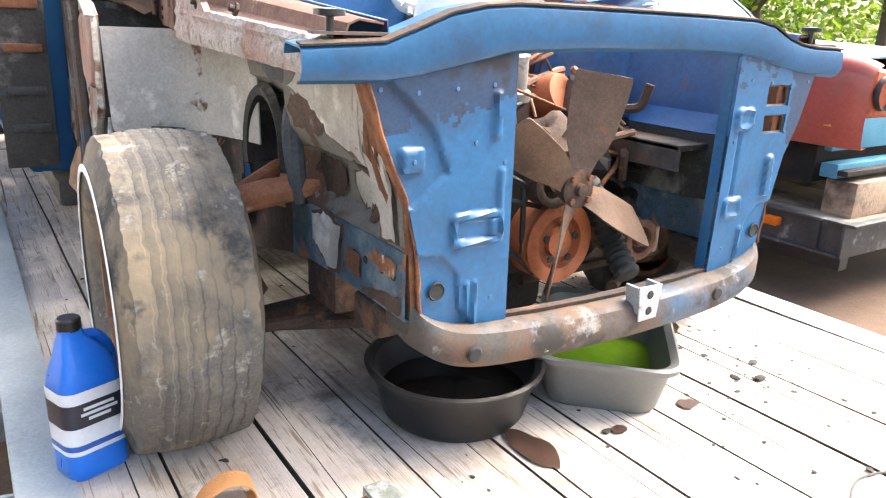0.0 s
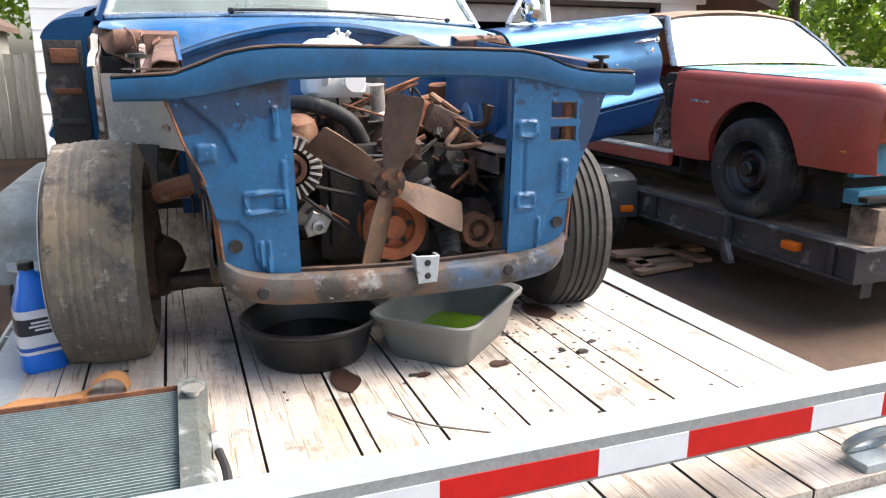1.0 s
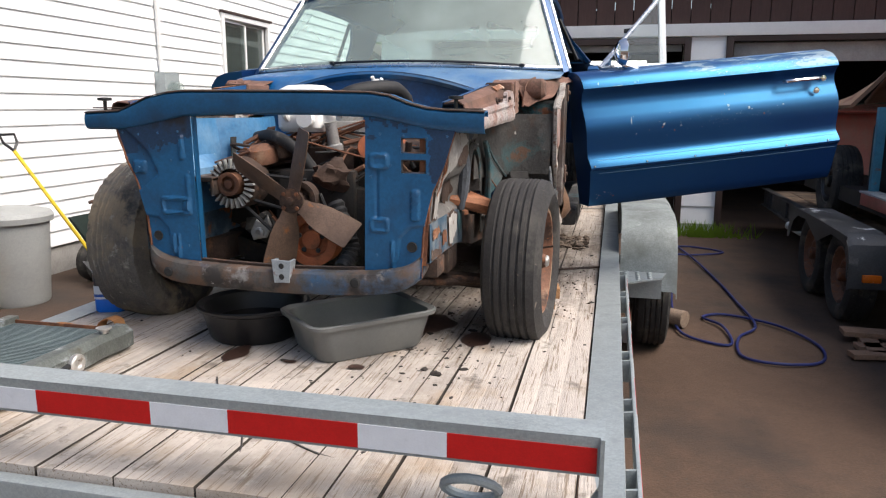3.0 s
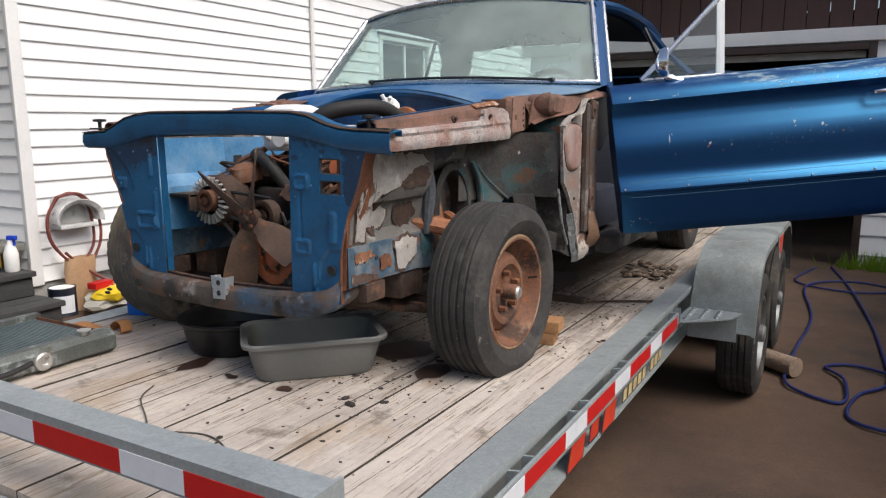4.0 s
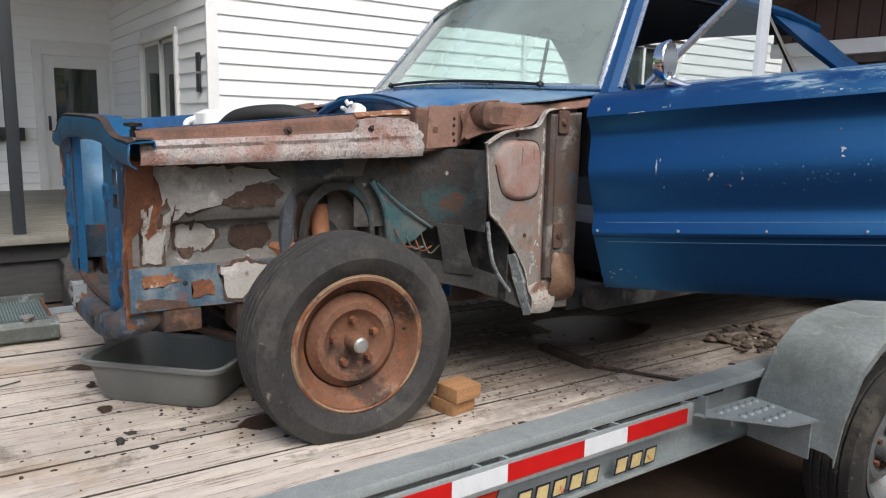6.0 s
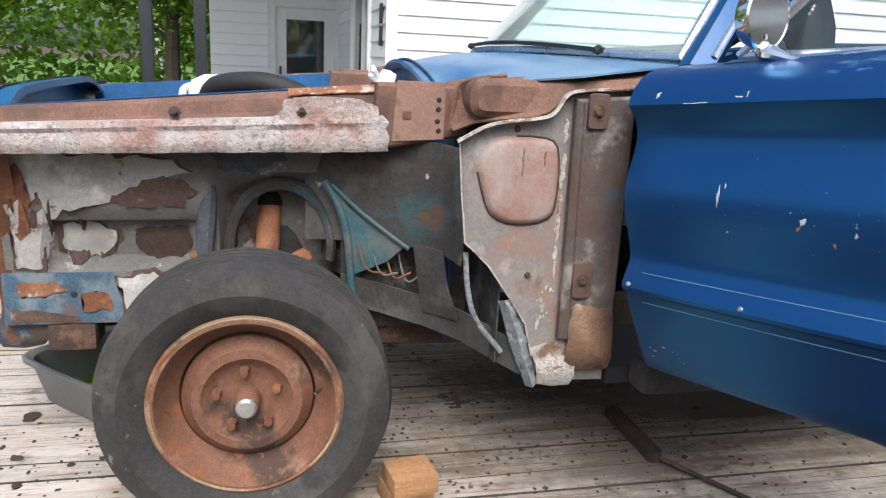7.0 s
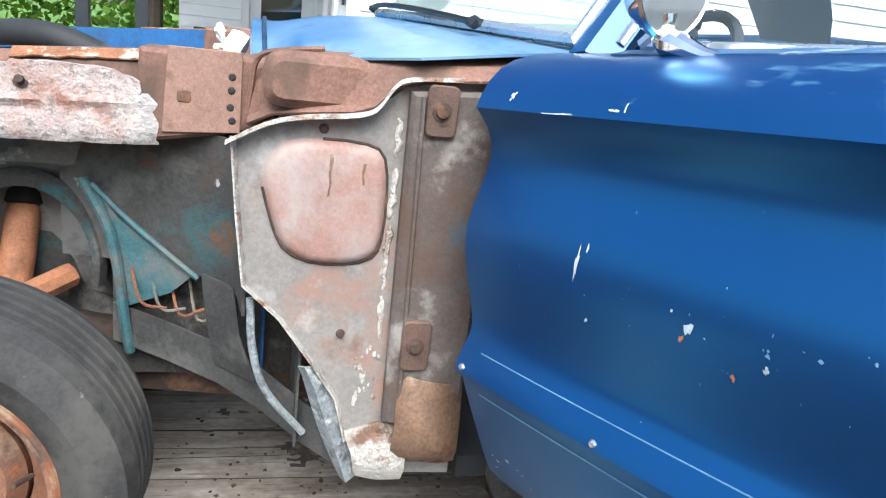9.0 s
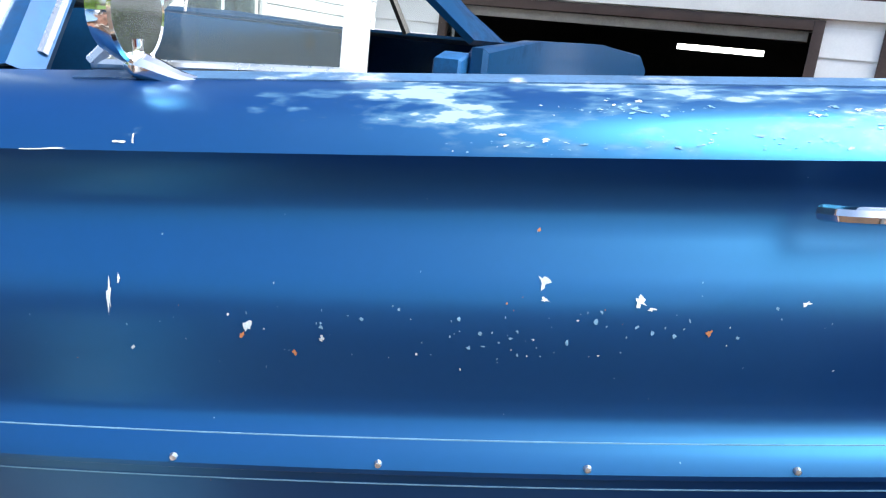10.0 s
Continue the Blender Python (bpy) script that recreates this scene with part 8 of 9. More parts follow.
    for a in (200, 340):
        tube(bm, [mm @ Vector((.36, .03, 0)), mm @ Vector((.36 + .19 * math.cos(radians(a)), 0, .19 * math.sin(radians(a))))], .01, 6)
    tube(bm, [mm @ Vector((.36, .02, 0)), (.36, 1.45, 1.36)], .02, 8)
    part("steering_wheel", bm, m_seat, car, "grey steering wheel")
    for y in (2.05, 2.75):
        bm = B()
        box(bm, -.68, .68, y - .45, y, .92, 1.12, .05)
        box(bm, -.68, .68, -.07, .07, 0, .44, .05, pose(0, y, 1.06, -14, 0, 0))
        part("bench_seat", bm, m_seat, car, "dark vinyl bench seat")


build_body()


# -- doors: profile from belt to bottom, hinged at the front --
DOOR_PROF = [(1.582, -.150), (1.580, -.118), (1.575, -.085), (1.567, -.058), (1.555, -.036), (1.538, -.018), (1.518, -.005), (1.505, .000), (1.498, -.007), (1.480, -.022), (1.460, -.031), (1.440, -.031), (1.415, -.023),
             (1.38, -.007), (1.355, .001), (1.335, .004), (1.31, .003), (1.285, -.001), (1.26, -.006), (1.235, -.011), (1.218, -.0125), (1.206, -.010), (1.194, -.003), (1.182, .005), (1.170, .012), (1.160, .016), (1.153, .014), (1.146, .003), (1.09, -.016), (1.02, -.042), (.99, -.055), (.978, -.068)]
RAKE = 5.5          # the body sits nose down


def build_door(s, angle):
    """s: side; the door is built closed about its hinge and swung open by angle."""
    hx, hy = .861, 1.336
    L0, L1 = 1.318, 2.565

    def face(v):
        y = L0 + (L1 - L0) * v
        xb = .958 + .028 * math.sin(math.pi * min(1, v * .9)) ** .8 + .004 * v
        return [(s * (xb + dx) - s * hx, y - hy + (.022 * max(0, (1.35 - z) / .4) if v < .02 else 0), z) for z, dx in DOOR_PROF]
    rows = [face(v) for v in np.concatenate(([0, .012], np.linspace(.04, .96, 24), [.988, 1.0]))]
    bm = B()
    skin(bm, rows)
    # fold the skin back into a shell: edges and inner face
    inner = []
    for r in rows:
        xk = r[6 + 1][0]
        inner.append([(xk - s * .172, p[1], p[2]) for p in r])
    skin(bm, inner)
    for a, b in ((rows[0], inner[0]), (rows[-1], inner[-1])):
        skin(bm, [a, b])
    skin(bm, [[r[-1] for r in rows], [r[-1] for r in inner]])
    bmesh.ops.remove_doubles(bm, verts=bm.verts[:], dist=.0005)
    e = part("door", bm, m_door, car, "metallic blue door with chipped paint, standing open" if angle else "blue passenger door, shut")
    e.matrix_basis = pose(s * hx - (.0054 if angle else 0), hy + (.0118 if angle else 0), 1.25 - (.012 if angle else 0), 0, 0, -s * angle) @ pose(0, 0, 0, RAKE, 0, 0) @ pose(0, 0, -1.25)
    # belt: dull top strip with primer showing
    bm = B()
    skin(bm, [[(r[1][0] - s * .028, r[1][1], r[1][2] + .003), (r[1][0] + s * .004, r[1][1], r[1][2] + .003), (r[2][0] + s * .002, r[2][1], r[2][2] + .001)] for r in rows[4:]], .003)
    part("belt_strip", bm, m_belt, e, "worn belt line flaking to primer")
    # lower moulding studs
    for y in (1.345, 1.586, 1.816, 2.046, 2.276, 2.50):
        v = (y - L0) / (L1 - L0)
        xb = .958 + .028 * math.sin(math.pi * min(1, v * .9)) ** .8 + .004 * v
        bm = B()
        lathe(bm, [(0, .005), (.0035, .004), (.005, 0)], pose(s * (xb + .0135) - s * hx, y - hy, 1.166, 0, s * 90, 0), 8)
        part("trim_stud", bm, m_chrome_dull, e)
    for zl, w_, mm in ((1.190, .0007, m_chip_blue), (1.132, .0008, m_chip_blue)):
        bm = B()
        dl = interp([p[0] for p in DOOR_PROF][::-1], [p[1] for p in DOOR_PROF][::-1], zl)
        skin(bm, [[(r[0][0] - s * DOOR_PROF[0][1] + s * (dl + .001), r[0][1], zl + w_), (r[0][0] - s * DOOR_PROF[0][1] + s * (dl + .001), r[0][1], zl - w_)] for r in rows[2:-1]], .001)
        part("pinstripe", bm, mm, e, "thin worn pale line in the paint")
    # handle with push button, lock
    v = (2.34 - L0) / (L1 - L0)
    xb = .958 + .028 * math.sin(math.pi * min(1, v * .9)) ** .8 + .004 * v - hx
    bm = B()
    tube(bm, curve_pts([(s * xb, 2.27 - hy, 1.452), (s * (xb + .03), 2.29 - hy, 1.455), (s * (xb + .034), 2.36 - hy, 1.455), (s * (xb + .02), 2.43 - hy, 1.454), (s * xb, 2.45 - hy, 1.452)], 5), .009, 8)
    lathe(bm, [(0, .03), (.014, .028), (.016, 0)], pose(s * xb, 2.455 - hy, 1.453, 0, s * 90, 0), 14)
    part("door_handle", bm, m_chrome, e, "chrome door handle")
    bm = B()
    lathe(bm, [(0, .006), (.013, .005), (.016, 0)], pose(s * xb, 2.44 - hy, 1.40, 0, s * 90, 0), 14)
    part("door_lock", bm, m_chrome, e)
    # speckles: bare chips and rust spots with shapes of their own
    rnd = random.Random(12)
    if angle:
        # along the door from its hinge, height, half width, half height, kind
        chips = [(.19, 1.350, .004, .024, 0), (.200, 1.368, .0025, .010, 0), (.655, 1.374, .009, .010, 0), (.657, 1.356, .006, .004, 0), (.755, 1.356, .010, .008, 0), (.768, 1.348, .006, .003, 0),
                 (.340, 1.322, .007, .010, 0), (.334, 1.310, .005, .005, 1), (.32, 1.333, .003, .003, 0), (.39, 1.290, .004, .005, 1), (.21, 1.290, .003, .004, 0), (.83, 1.322, .005, .006, 1),
                 (.93, 1.355, .007, .004, 0), (.65, 1.425, .003, .003, 1), (.215, 1.514, .010, .0022, 0), (.14, 1.506, .045, .0012, 0), (.23, 1.518, .0025, .007, 0), (.05, 1.522, .006, .007, 0)]
        for _ in range(34):
            w_ = rnd.uniform(.0014, .0036)
            chips.append((min(1.14, max(.42, rnd.gauss(.66, .17))), rnd.gauss(1.318, .021), w_, w_ * rnd.uniform(.6, 1.8), rnd.choice((0, 2, 2, 2))))
        for _ in range(60):
            chips.append((min(1.15, max(.08, rnd.gauss(.60, .20))), rnd.gauss(1.315, .030), rnd.uniform(.0006, .0016), rnd.uniform(.0007, .0024), rnd.choice((0, 2, 2, 2, 1))))
        for _ in range(30):
            chips.append((rnd.uniform(.05, 1.15), rnd.uniform(1.0, 1.50), rnd.uniform(.0006, .0014), rnd.uniform(.0006, .002), rnd.choice((2, 2, 2, 1))))
        for _ in range(10):
            chips.append((rnd.uniform(.03, .16), rnd.uniform(1.0, 1.045), rnd.uniform(.002, .006), rnd.uniform(.001, .004), rnd.choice((0, 0, 1))))
        # flaking clear coat and primer along the shelf under the belt, thickest towards the rear
        for c in range(9):
            cy_ = 1.18 - abs(rnd.gauss(0, .36))
            cz_ = rnd.choice((rnd.gauss(1.517, .004), rnd.gauss(1.545, .008), rnd.gauss(1.556, .006)))
            for _ in range(24):
                yy = cy_ + rnd.gauss(0, .045)
                if .06 < yy < 1.2:
                    w_ = abs(rnd.gauss(0, .0028)) + .0006
                    chips.append((yy, min(1.574, max(1.508, cz_ + rnd.gauss(0, .0045))), w_, w_ * rnd.uniform(.12, .40), rnd.choice((0, 2, 2, 2))))
        for k, mm in ((0, m_chip), (1, m_rust2), (2, m_chip_blue)):
            bm = B()
            for y, z, w, h, kind in chips:
                if kind != k:
                    continue
                y += hy
                vv = (y - L0) / (L1 - L0)
                xb2 = .958 + .028 * math.sin(math.pi * min(1, vv * .9)) ** .8 + .004 * vv
                n_ = 13 if w > .0035 else 6
                vs = []
                tilt = rnd.uniform(-.5, .5)
                for q in range(n_):
                    a = 2 * math.pi * q / n_
                    rr_ = rnd.uniform(.25, 1.0)
                    zz = z + h * rr_ * math.sin(a) + tilt * w * math.cos(a) * .3
                    dx = interp([p[0] for p in DOOR_PROF][::-1], [p[1] for p in DOOR_PROF][::-1], zz)
                    vs.append(bm.verts.new((s * (xb2 + dx + .0012) - s * hx, y + w * rr_ * math.cos(a) - hy, zz)))
                bm.faces.new(vs)
            part(("paint_chip", "rust_spot", "scuff_mark")[k], bm, mm, e, ("scattered chips of bare primer", "rust spots", "grey-blue scuffs")[k], smooth=0, kind="stuff")
    if not angle:
        bm = B()
        box(bm, -.092, .034, L0 - hy - .009, L0 - hy - .004, 1.0, 1.50, .002)
        en = part("door_end", bm, m_apron_dark, e, "grimy dark hinge end of the door")
        for z0 in (1.10, 1.20, 1.31, 1.42):
            bm = B()
            box(bm, -.07, .02, L0 - hy - .018, L0 - hy - .009, z0, z0 + .022 + .03 * (z0 > 1.4), .004)
            part("hinge_leaf", bm, m_rust if z0 > 1.3 else m_dark_steel, en)
    # vent window: chrome frame and glass
    if not angle:
        return
    xg = -.045
    A, Bp, C = (1.458, 1.590), (1.788, 1.884), (1.770, 1.580)
    P3 = lambda p, dx=0: (s * (xg - .055 * max(0, (p[1] - 1.6)) / .35 + dx), p[0] - hy, p[1])
    bm = B()
    tube(bm, [P3(A), P3(Bp)], .011, 8)
    tube(bm, [P3(A), P3(C)], .008, 8)
    vf = part("vent_window", bm, m_chrome_dull, e, "bright framed vent window")
    bm = B()
    rows_v = [[P3((C[0] - .016, 1.57)), P3((C[0] + .016, 1.57))], [P3((Bp[0] - .006, 1.892)), P3((Bp[0] + .024, 1.894))]]
    skin(bm, rows_v, .014)
    part("division_bar", bm, m_trim_bar, vf, "white metal division bar")
    bm = B()
    bm.faces.new([bm.verts.new(P3(q, .003)) for q in (A, C, Bp)])
    part("vent_glass", bm, m_side_glass, vf).visible_shadow = False
    bm = B()
    tube(bm, [P3((1.485, 1.612), -.01), P3((1.765, 1.862), -.01)], .007, 6)
    box(bm, *sorted((P3((1.61, 1.75), -.03)[0], P3((1.61, 1.75), -.012)[0])), 1.605 - hy, 1.635 - hy, 1.735, 1.755, .004)
    part("vent_seal", bm, m_black_plastic, vf)
    if angle:
        # mirror on a swept chrome foot
        bm = B()
        xm = .030
        foot = curve_pts([(s * xm, .195, 1.590), (s * xm, .215, 1.588), (s * (xm - .002), .255, 1.574), (s * (xm - .004), .312, 1.563)], 4)
        tube(bm, foot, [.007, .011, .014, .015, .015, .014, .013, .011, .009, .008, .006, .005, .003], 10)
        tube(bm, curve_pts([(s * xm, .208, 1.590), (s * xm, .205, 1.602), (s * xm, .203, 1.615)], 4), [.014, .013, .012, .011, .011, .011, .012, .013, .014], 10)
        mr = part("door_mirror", bm, m_chrome, e, "chrome door mirror on a swept foot")
        bm = B()
        mrot = pose(s * xm, .212, 1.648, 86, 0, -s * 10) @ Matrix.Diagonal((1.0, 1.12, 1, 1))
        lathe(bm, [(0, .045), (.025, .043), (.043, .032), (.051, .012), (.053, .0), (.050, -.003), (.047, -.001)], mrot, 32)
        part("mirror_shell", bm, m_chrome, mr)
        bm = B()
        lathe(bm, [(0, -.0015), (.0475, -.0015), (.0475, .002)], mrot, 32)
        part("mirror_glass", bm, m_mirror, mr)
    # inner trim card
    bm = B()
    x_in = s * (.958 - .190) - s * hx
    box(bm, min(x_in, x_in - s * .012), max(x_in, x_in - s * .012), .06, 1.18, 1.0, 1.53, .004)
    part("trim_card", bm, m_black_in, e)


m_belt = mat("flaking_belt_paint", (0.06, 0.14, 0.27), 0.5, metal=0.2, var=0.2, var_scale=7, patches=[((0.45, 0.52, 0.6), 9, 0.62, 0.05, 0.7), (RUST2, 16, 0.70, 0.03, 0.9)])
m_chip = mat("bare_primer_chip", (0.42, 0.50, 0.55), 0.8, var=0.25, var_scale=40)
m_chip_blue = mat("scuffed_blue_chip", (0.12, 0.26, 0.40), 0.6, var=0.2, var_scale=40)
m_rust2 = mat("rust_spot", (0.33, 0.14, 0.06), 0.9, var=0.3, var_scale=80)
m_trim_bar = mat("white_metal_bar", (0.72, 0.73, 0.74), 0.4, metal=0.3, var=0.05)
m_mirror = mat("mirror_silver", (0.85, 0.86, 0.87), 0.03, metal=1.0, var=0.0)
build_door(1, 65.4)
build_door(-1, 0)

# ---- things on the deck ----
def build_deck_things():
    # round black drain pan with oil
    t = thing("drain_pan", "round black plastic drain pan with used oil", "pan", (-.22, .235, tr_z(.2) + .002))
    bm = B()
    prof = [(0, .0), (.145, .0), (.155, .012), (.178, .10), (.192, .108), (.195, .118), (.187, .122), (.172, .112), (.150, .02), (0, .012)]
    lathe(bm, prof, None, 48)
    part("pan", bm, m_black_plastic, t)
    bm = B()
    lathe(bm, [(0, .05), (.157, .05), (.157, .047)], None, 40)
    part("oil", bm, m_oil, t, "black used oil")
    # grey tub with green coolant
    t = thing("coolant_tub", "grey plastic tub holding green coolant", "tub", (.185, .195, tr_z(.2) + .002), rz=45.5)

    def ring(w, d, z, r=.05):
        return [(x, y, z) for x, y in rounded(-w, w, -d, d, r, 5)]
    bm = B()
    skin(bm, [ring(.05, .04, .0, .03), ring(.180, .118, .0, .05), ring(.187, .125, .010, .05), ring(.212, .145, .112, .05), ring(.229, .160, .116, .055), ring(.231, .162, .128, .055), ring(.225, .156, .132, .055), ring(.208, .140, .124, .05), ring(.180, .118, .016, .045), ring(.05, .04, .013, .03)], closed=True)
    bmesh.ops.holes_fill(bm, edges=[e for e in bm.edges if e.is_boundary], sides=0)
    part("tub", bm, m_grey_plastic, t)
    bm = B()
    bm.faces.new([bm.verts.new(p) for p in ring(.184, .121, .022, .05)])
    part("coolant", bm, m_coolant, t, "bright green coolant")
    # blue jug
    t = thing("fluid_jug", "blue plastic jug of workshop fluid with white label", "jug", (-.92, .39, tr_z(.39)), rz=20)
    t.matrix_world = t.matrix_world @ Matrix.Scale(.92, 4)
    bm = B()
    def rr(w, d, z, cx=0, cy=0):
        return [(x + cx, y + cy, z) for x, y in rounded(-w, w, -d, d, min(w, d) * .55, 4)]
    skin(bm, [rr(.02, .02, 0), rr(.055, .042, 0), rr(.06, .046, .008), rr(.061, .047, .06), rr(.058, .045, .07), rr(.061, .047, .08), rr(.061, .047, .19), rr(.056, .043, .22), rr(.045, .034, .25), rr(.028, .024, .28, -.012), rr(.020, .020, .292, -.015), rr(.020, .020, .305, -.015)], closed=True)
    bmesh.ops.holes_fill(bm, edges=[e for e in bm.edges if e.is_boundary], sides=0)
    part("body", bm, m_blue_jug, t)
    bm = B()
    tube(bm, curve_pts([(.0, 0, .285), (.035, 0, .275), (.058, 0, .235), (.06, 0, .19)], 5), .011, 8)
    part("handle", bm, m_blue_jug, t)
    bm = B()
    lathe(bm, [(.022, 0), (.022, .02), (.019, .024), (0, .024)], pose(-.015, 0, .303), 20)
    part("cap", bm, m_black_plastic, t, "black screw cap")
    for z0, z1, mm, nm in ((.060, .192, m_label_white, "label"), (.118, .168, m_label_dark, "label_band"), (.070, .082, m_label_blue, "label_band")):
        k = .0012 if nm == "label" else .0020
        bm = B()
        skin(bm, [rr(.061 + k, .047 + k, z0), rr(.061 + k, .047 + k, z1)], closed=True)
        part(nm, bm, mm, t)
    bm = B()
    for i, (z, w) in enumerate(((.156, .03), (.145, .036), (.134, .022))):
        box(bm, -w, w, -.0505, -.0495, z - .003, z + .003)
    part("label_bar", bm, m_label_white, t)
    # radiator lying flat
    t = thing("radiator", "old radiator lying flat with dull metal end tanks", "radiator", (-.768, -.325, tr_z(-.1)), rz=0)
    bm = B()
    box(bm, -.20, .19, -.275, .275, .025, .065, .002)
    core = part("core", bm, m_fins_core, t)
    for i in range(50):
        b2 = B()
        y = -.268 + i * .0108
        box(b2, -.195, .188, y, y + .003, .062, .070)
        part("fin", b2, m_fins, core)
    for s in (-1, 1):
        bm = B()
        rows = []
        for y in np.linspace(-.29, .29, 13):
            w = .030 * (1 - .25 * (abs(y) / .29) ** 6)
            k = .004 * math.sin(y * 30)
            rows.append([(s * .19, y, .008), (s * (.225 + k), y, .006), (s * (.248 + k), y, .022), (s * (.250 + k), y, .068), (s * .228, y, .088), (s * .19, y, .088)])
        skin(bm, rows, closed=True)
        bmesh.ops.holes_fill(bm, edges=[e for e in bm.edges if e.is_boundary], sides=0)
        part("tank", bm, m_tank, t, "oxidised end tank")
    bm = B()
    tube(bm, [(.238, -.17, .05), (.285, -.17, .05)], .022, 14)
    lathe(bm, [(.027, 0), (.027, .012), (0, .012)], pose(.283, -.17, .05, 0, 90, 0), 16)
    part("outlet_neck", bm, m_alloy, t)
    bm = B()
    lathe(bm, [(.014, 0), (.014, .012), (.024, .013), (.024, .018), (0, .018)], pose(.222, .19, .088), 16)
    part("filler_neck", bm, m_alloy, t)
    bm = B()
    lathe(bm, [(.024, 0), (.030, .003), (.030, .014), (.024, .018), (.014, .016), (.010, .010), (0, .010)], pose(.248, .02, .048, 0, 90, 0), 20)
    part("drain_cap", bm, m_alloy, t, "round dull drain cap")
    for y in (-.278, .272):
        bm = B()
        box(bm, -.2, .2, y, y + .006, .01, .078)
        part("side_strap", bm, m_rust, t)
    bm = B()
    tube(bm, curve_pts([(.262, -.02, .055), (.272, -.10, .045), (.262, -.22, .04), (.225, -.30, .03)], 6), .009, 8)
    part("overflow_hose", bm, m_hose_black, t, "black overflow hose")
    # orange strap: one standing loop and a flat tail
    t = thing("ratchet_strap", "loose orange ratchet strap curling on the planks", "strap", (-.745, .14, tr_z(.14)))
    bm = B()
    rows = []
    for q in curve_pts([(-.055, .02, .002), (-.035, .015, .030), (0, .01, .048), (.035, .005, .038), (.045, 0, .010), (.030, -.005, .002)], 4):
        rows.append([(q.x, q.y - .022, q.z), (q.x + .006, q.y + .022, q.z + .001)])
    skin(bm, rows, .002)
    part("strap_loop", bm, m_strap, t)
    bm = B()
    rows = []
    for q in curve_pts([(-.05, .02, .003), (-.12, -.01, .006), (-.20, -.03, .020), (-.26, -.05, .005)], 5):
        rows.append([(q.x, q.y - .022, q.z), (q.x + .006, q.y + .022, q.z + .001)])
    skin(bm, rows, .002)
    part("strap_tail", bm, m_strap, t)
    # wood chocks behind the front wheel
    for i, (x, y, rz) in enumerate(((.74, .865, 12), (.76, .87, 8))):
        bm = B()
        box(bm, -.045, .045, -.05, .05, .045 * i, .045 * i + .043, .003)
        ob = alone("wheel_chock", bm, m_wood, "raw lumber block chocking the front wheel", "block", group="wheel chocks")
        ob.matrix_world = pose(x, y, tr_z(y) + .001, 0, 0, rz)
    # thin wire loop
    bm = B()
    tube(bm, curve_pts([(.18, -.62, .624), (.14, -.48, .628), (.30, -.38, .626), (.46, -.46, .63), (.44, -.60, .626), (.28, -.55, .628), (.10, -.40, .628), (-.05, -.30, .63), (-.12, -.2, .625)], 8), .0025, 5)
    alone("loose_wire", bm, m_wire, "thin loose wire on the planks", "wire")
    # old iron bar with hook on the deck
    bm = B()
    box(bm, .42, .66, 1.50, 1.54, tr_z(1.5), tr_z(1.5) + .028, .005)
    tube(bm, [(.66, 1.52, tr_z(1.5) + .012), (.95, 1.70, tr_z(1.7) + .008)], .006, 6)
    lathe(bm, [(0, .03), (.02, .028), (.022, 0)], pose(.66, 1.52, tr_z(1.5)), 10)
    alone("tie_down_bar", bm, m_dark_rust, "rusty bar with a rod lying on the deck", "bar")
    # oil stains: thin wet patches
    for x, y, w, h, seed in ((-.175, .015, .035, .075, 1), (.25, -.02, .03, .02, 2), (.03, -.02, .02, .015, 3), (.56, .35, .05, .08, 4), (.35, .5, .09, .12, 6), (.3, 1.9, .2, .3, 7)):
        rnd = random.Random(seed)
        bm = B()
        bm.faces.new([bm.verts.new((x + w * (1 + .35 * noise.noise(Vector((math.cos(a) * 1.5, math.sin(a) * 1.5, seed * 4.0)))) * math.cos(a), y + h * (1 + .35 * noise.noise(Vector((math.cos(a) * 1.5, math.sin(a) * 1.5, seed * 4.0 + 1)))) * math.sin(a), tr_z(y) + .0035)) for a in [i * 2 * math.pi / 28 for i in range(28)]])
        alone("oil_stain", bm, m_stain, "dark oil stain soaked into the planks", "stain", group="oil stains")
    # crumbs and flakes of rust and dirt
    rnd = random.Random(77)
    bm = B()
    for i in range(420):
        if i < 230:
            x, y = rnd.gauss(.48, .15), rnd.gauss(.30, .28)
        elif i < 330:
            x, y = rnd.uniform(.3, .95), rnd.uniform(.9, 2.4)
        else:
            x, y = rnd.uniform(-.9, .95), rnd.uniform(-.6, 1.5)
        r = rnd.uniform(.0015, .0048) * (2.2 if rnd.random() < .05 else 1)
        if abs(x) < .97:
            lump(bm, (x, y, tr_z(y) + r * .4), (r * rnd.uniform(.8, 2.2), r * rnd.uniform(.8, 2.2), r * .4), i, .7, 1)
    alone("rust_crumbs", bm, m_dirt, "dark crumbs and flakes scattered on the planks", "debris", kind="stuff")
    bm = B()
    lump(bm, (.504, -.027, tr_z(0) + .006), (.018, .012, .008), 3, .4, 2)
    alone("dirt_clod", bm, m_dirt, "small dark clod on the planks", "clod")
    bm = B()
    for i in range(48):
        lump(bm, (rnd.uniform(.62, .88), rnd.uniform(2.2, 2.6), tr_z(2.4) + rnd.uniform(.004, .03)), (rnd.uniform(.012, .035), rnd.uniform(.012, .035), rnd.uniform(.008, .018)), i, .4, 1)
    alone("dirt_pile", bm, m_grime, "heap of rusty dirt and scale on the deck", "debris", kind="stuff")


m_stain = mat("soaked_oil", (0.055, 0.03, 0.022), 0.35, var=0.3, var_scale=20)
m_fins_core = mat("radiator_core", (0.12, 0.16, 0.16), 0.6, metal=0.3, var=0.2, grain=(60, 4, 4))
build_deck_things()


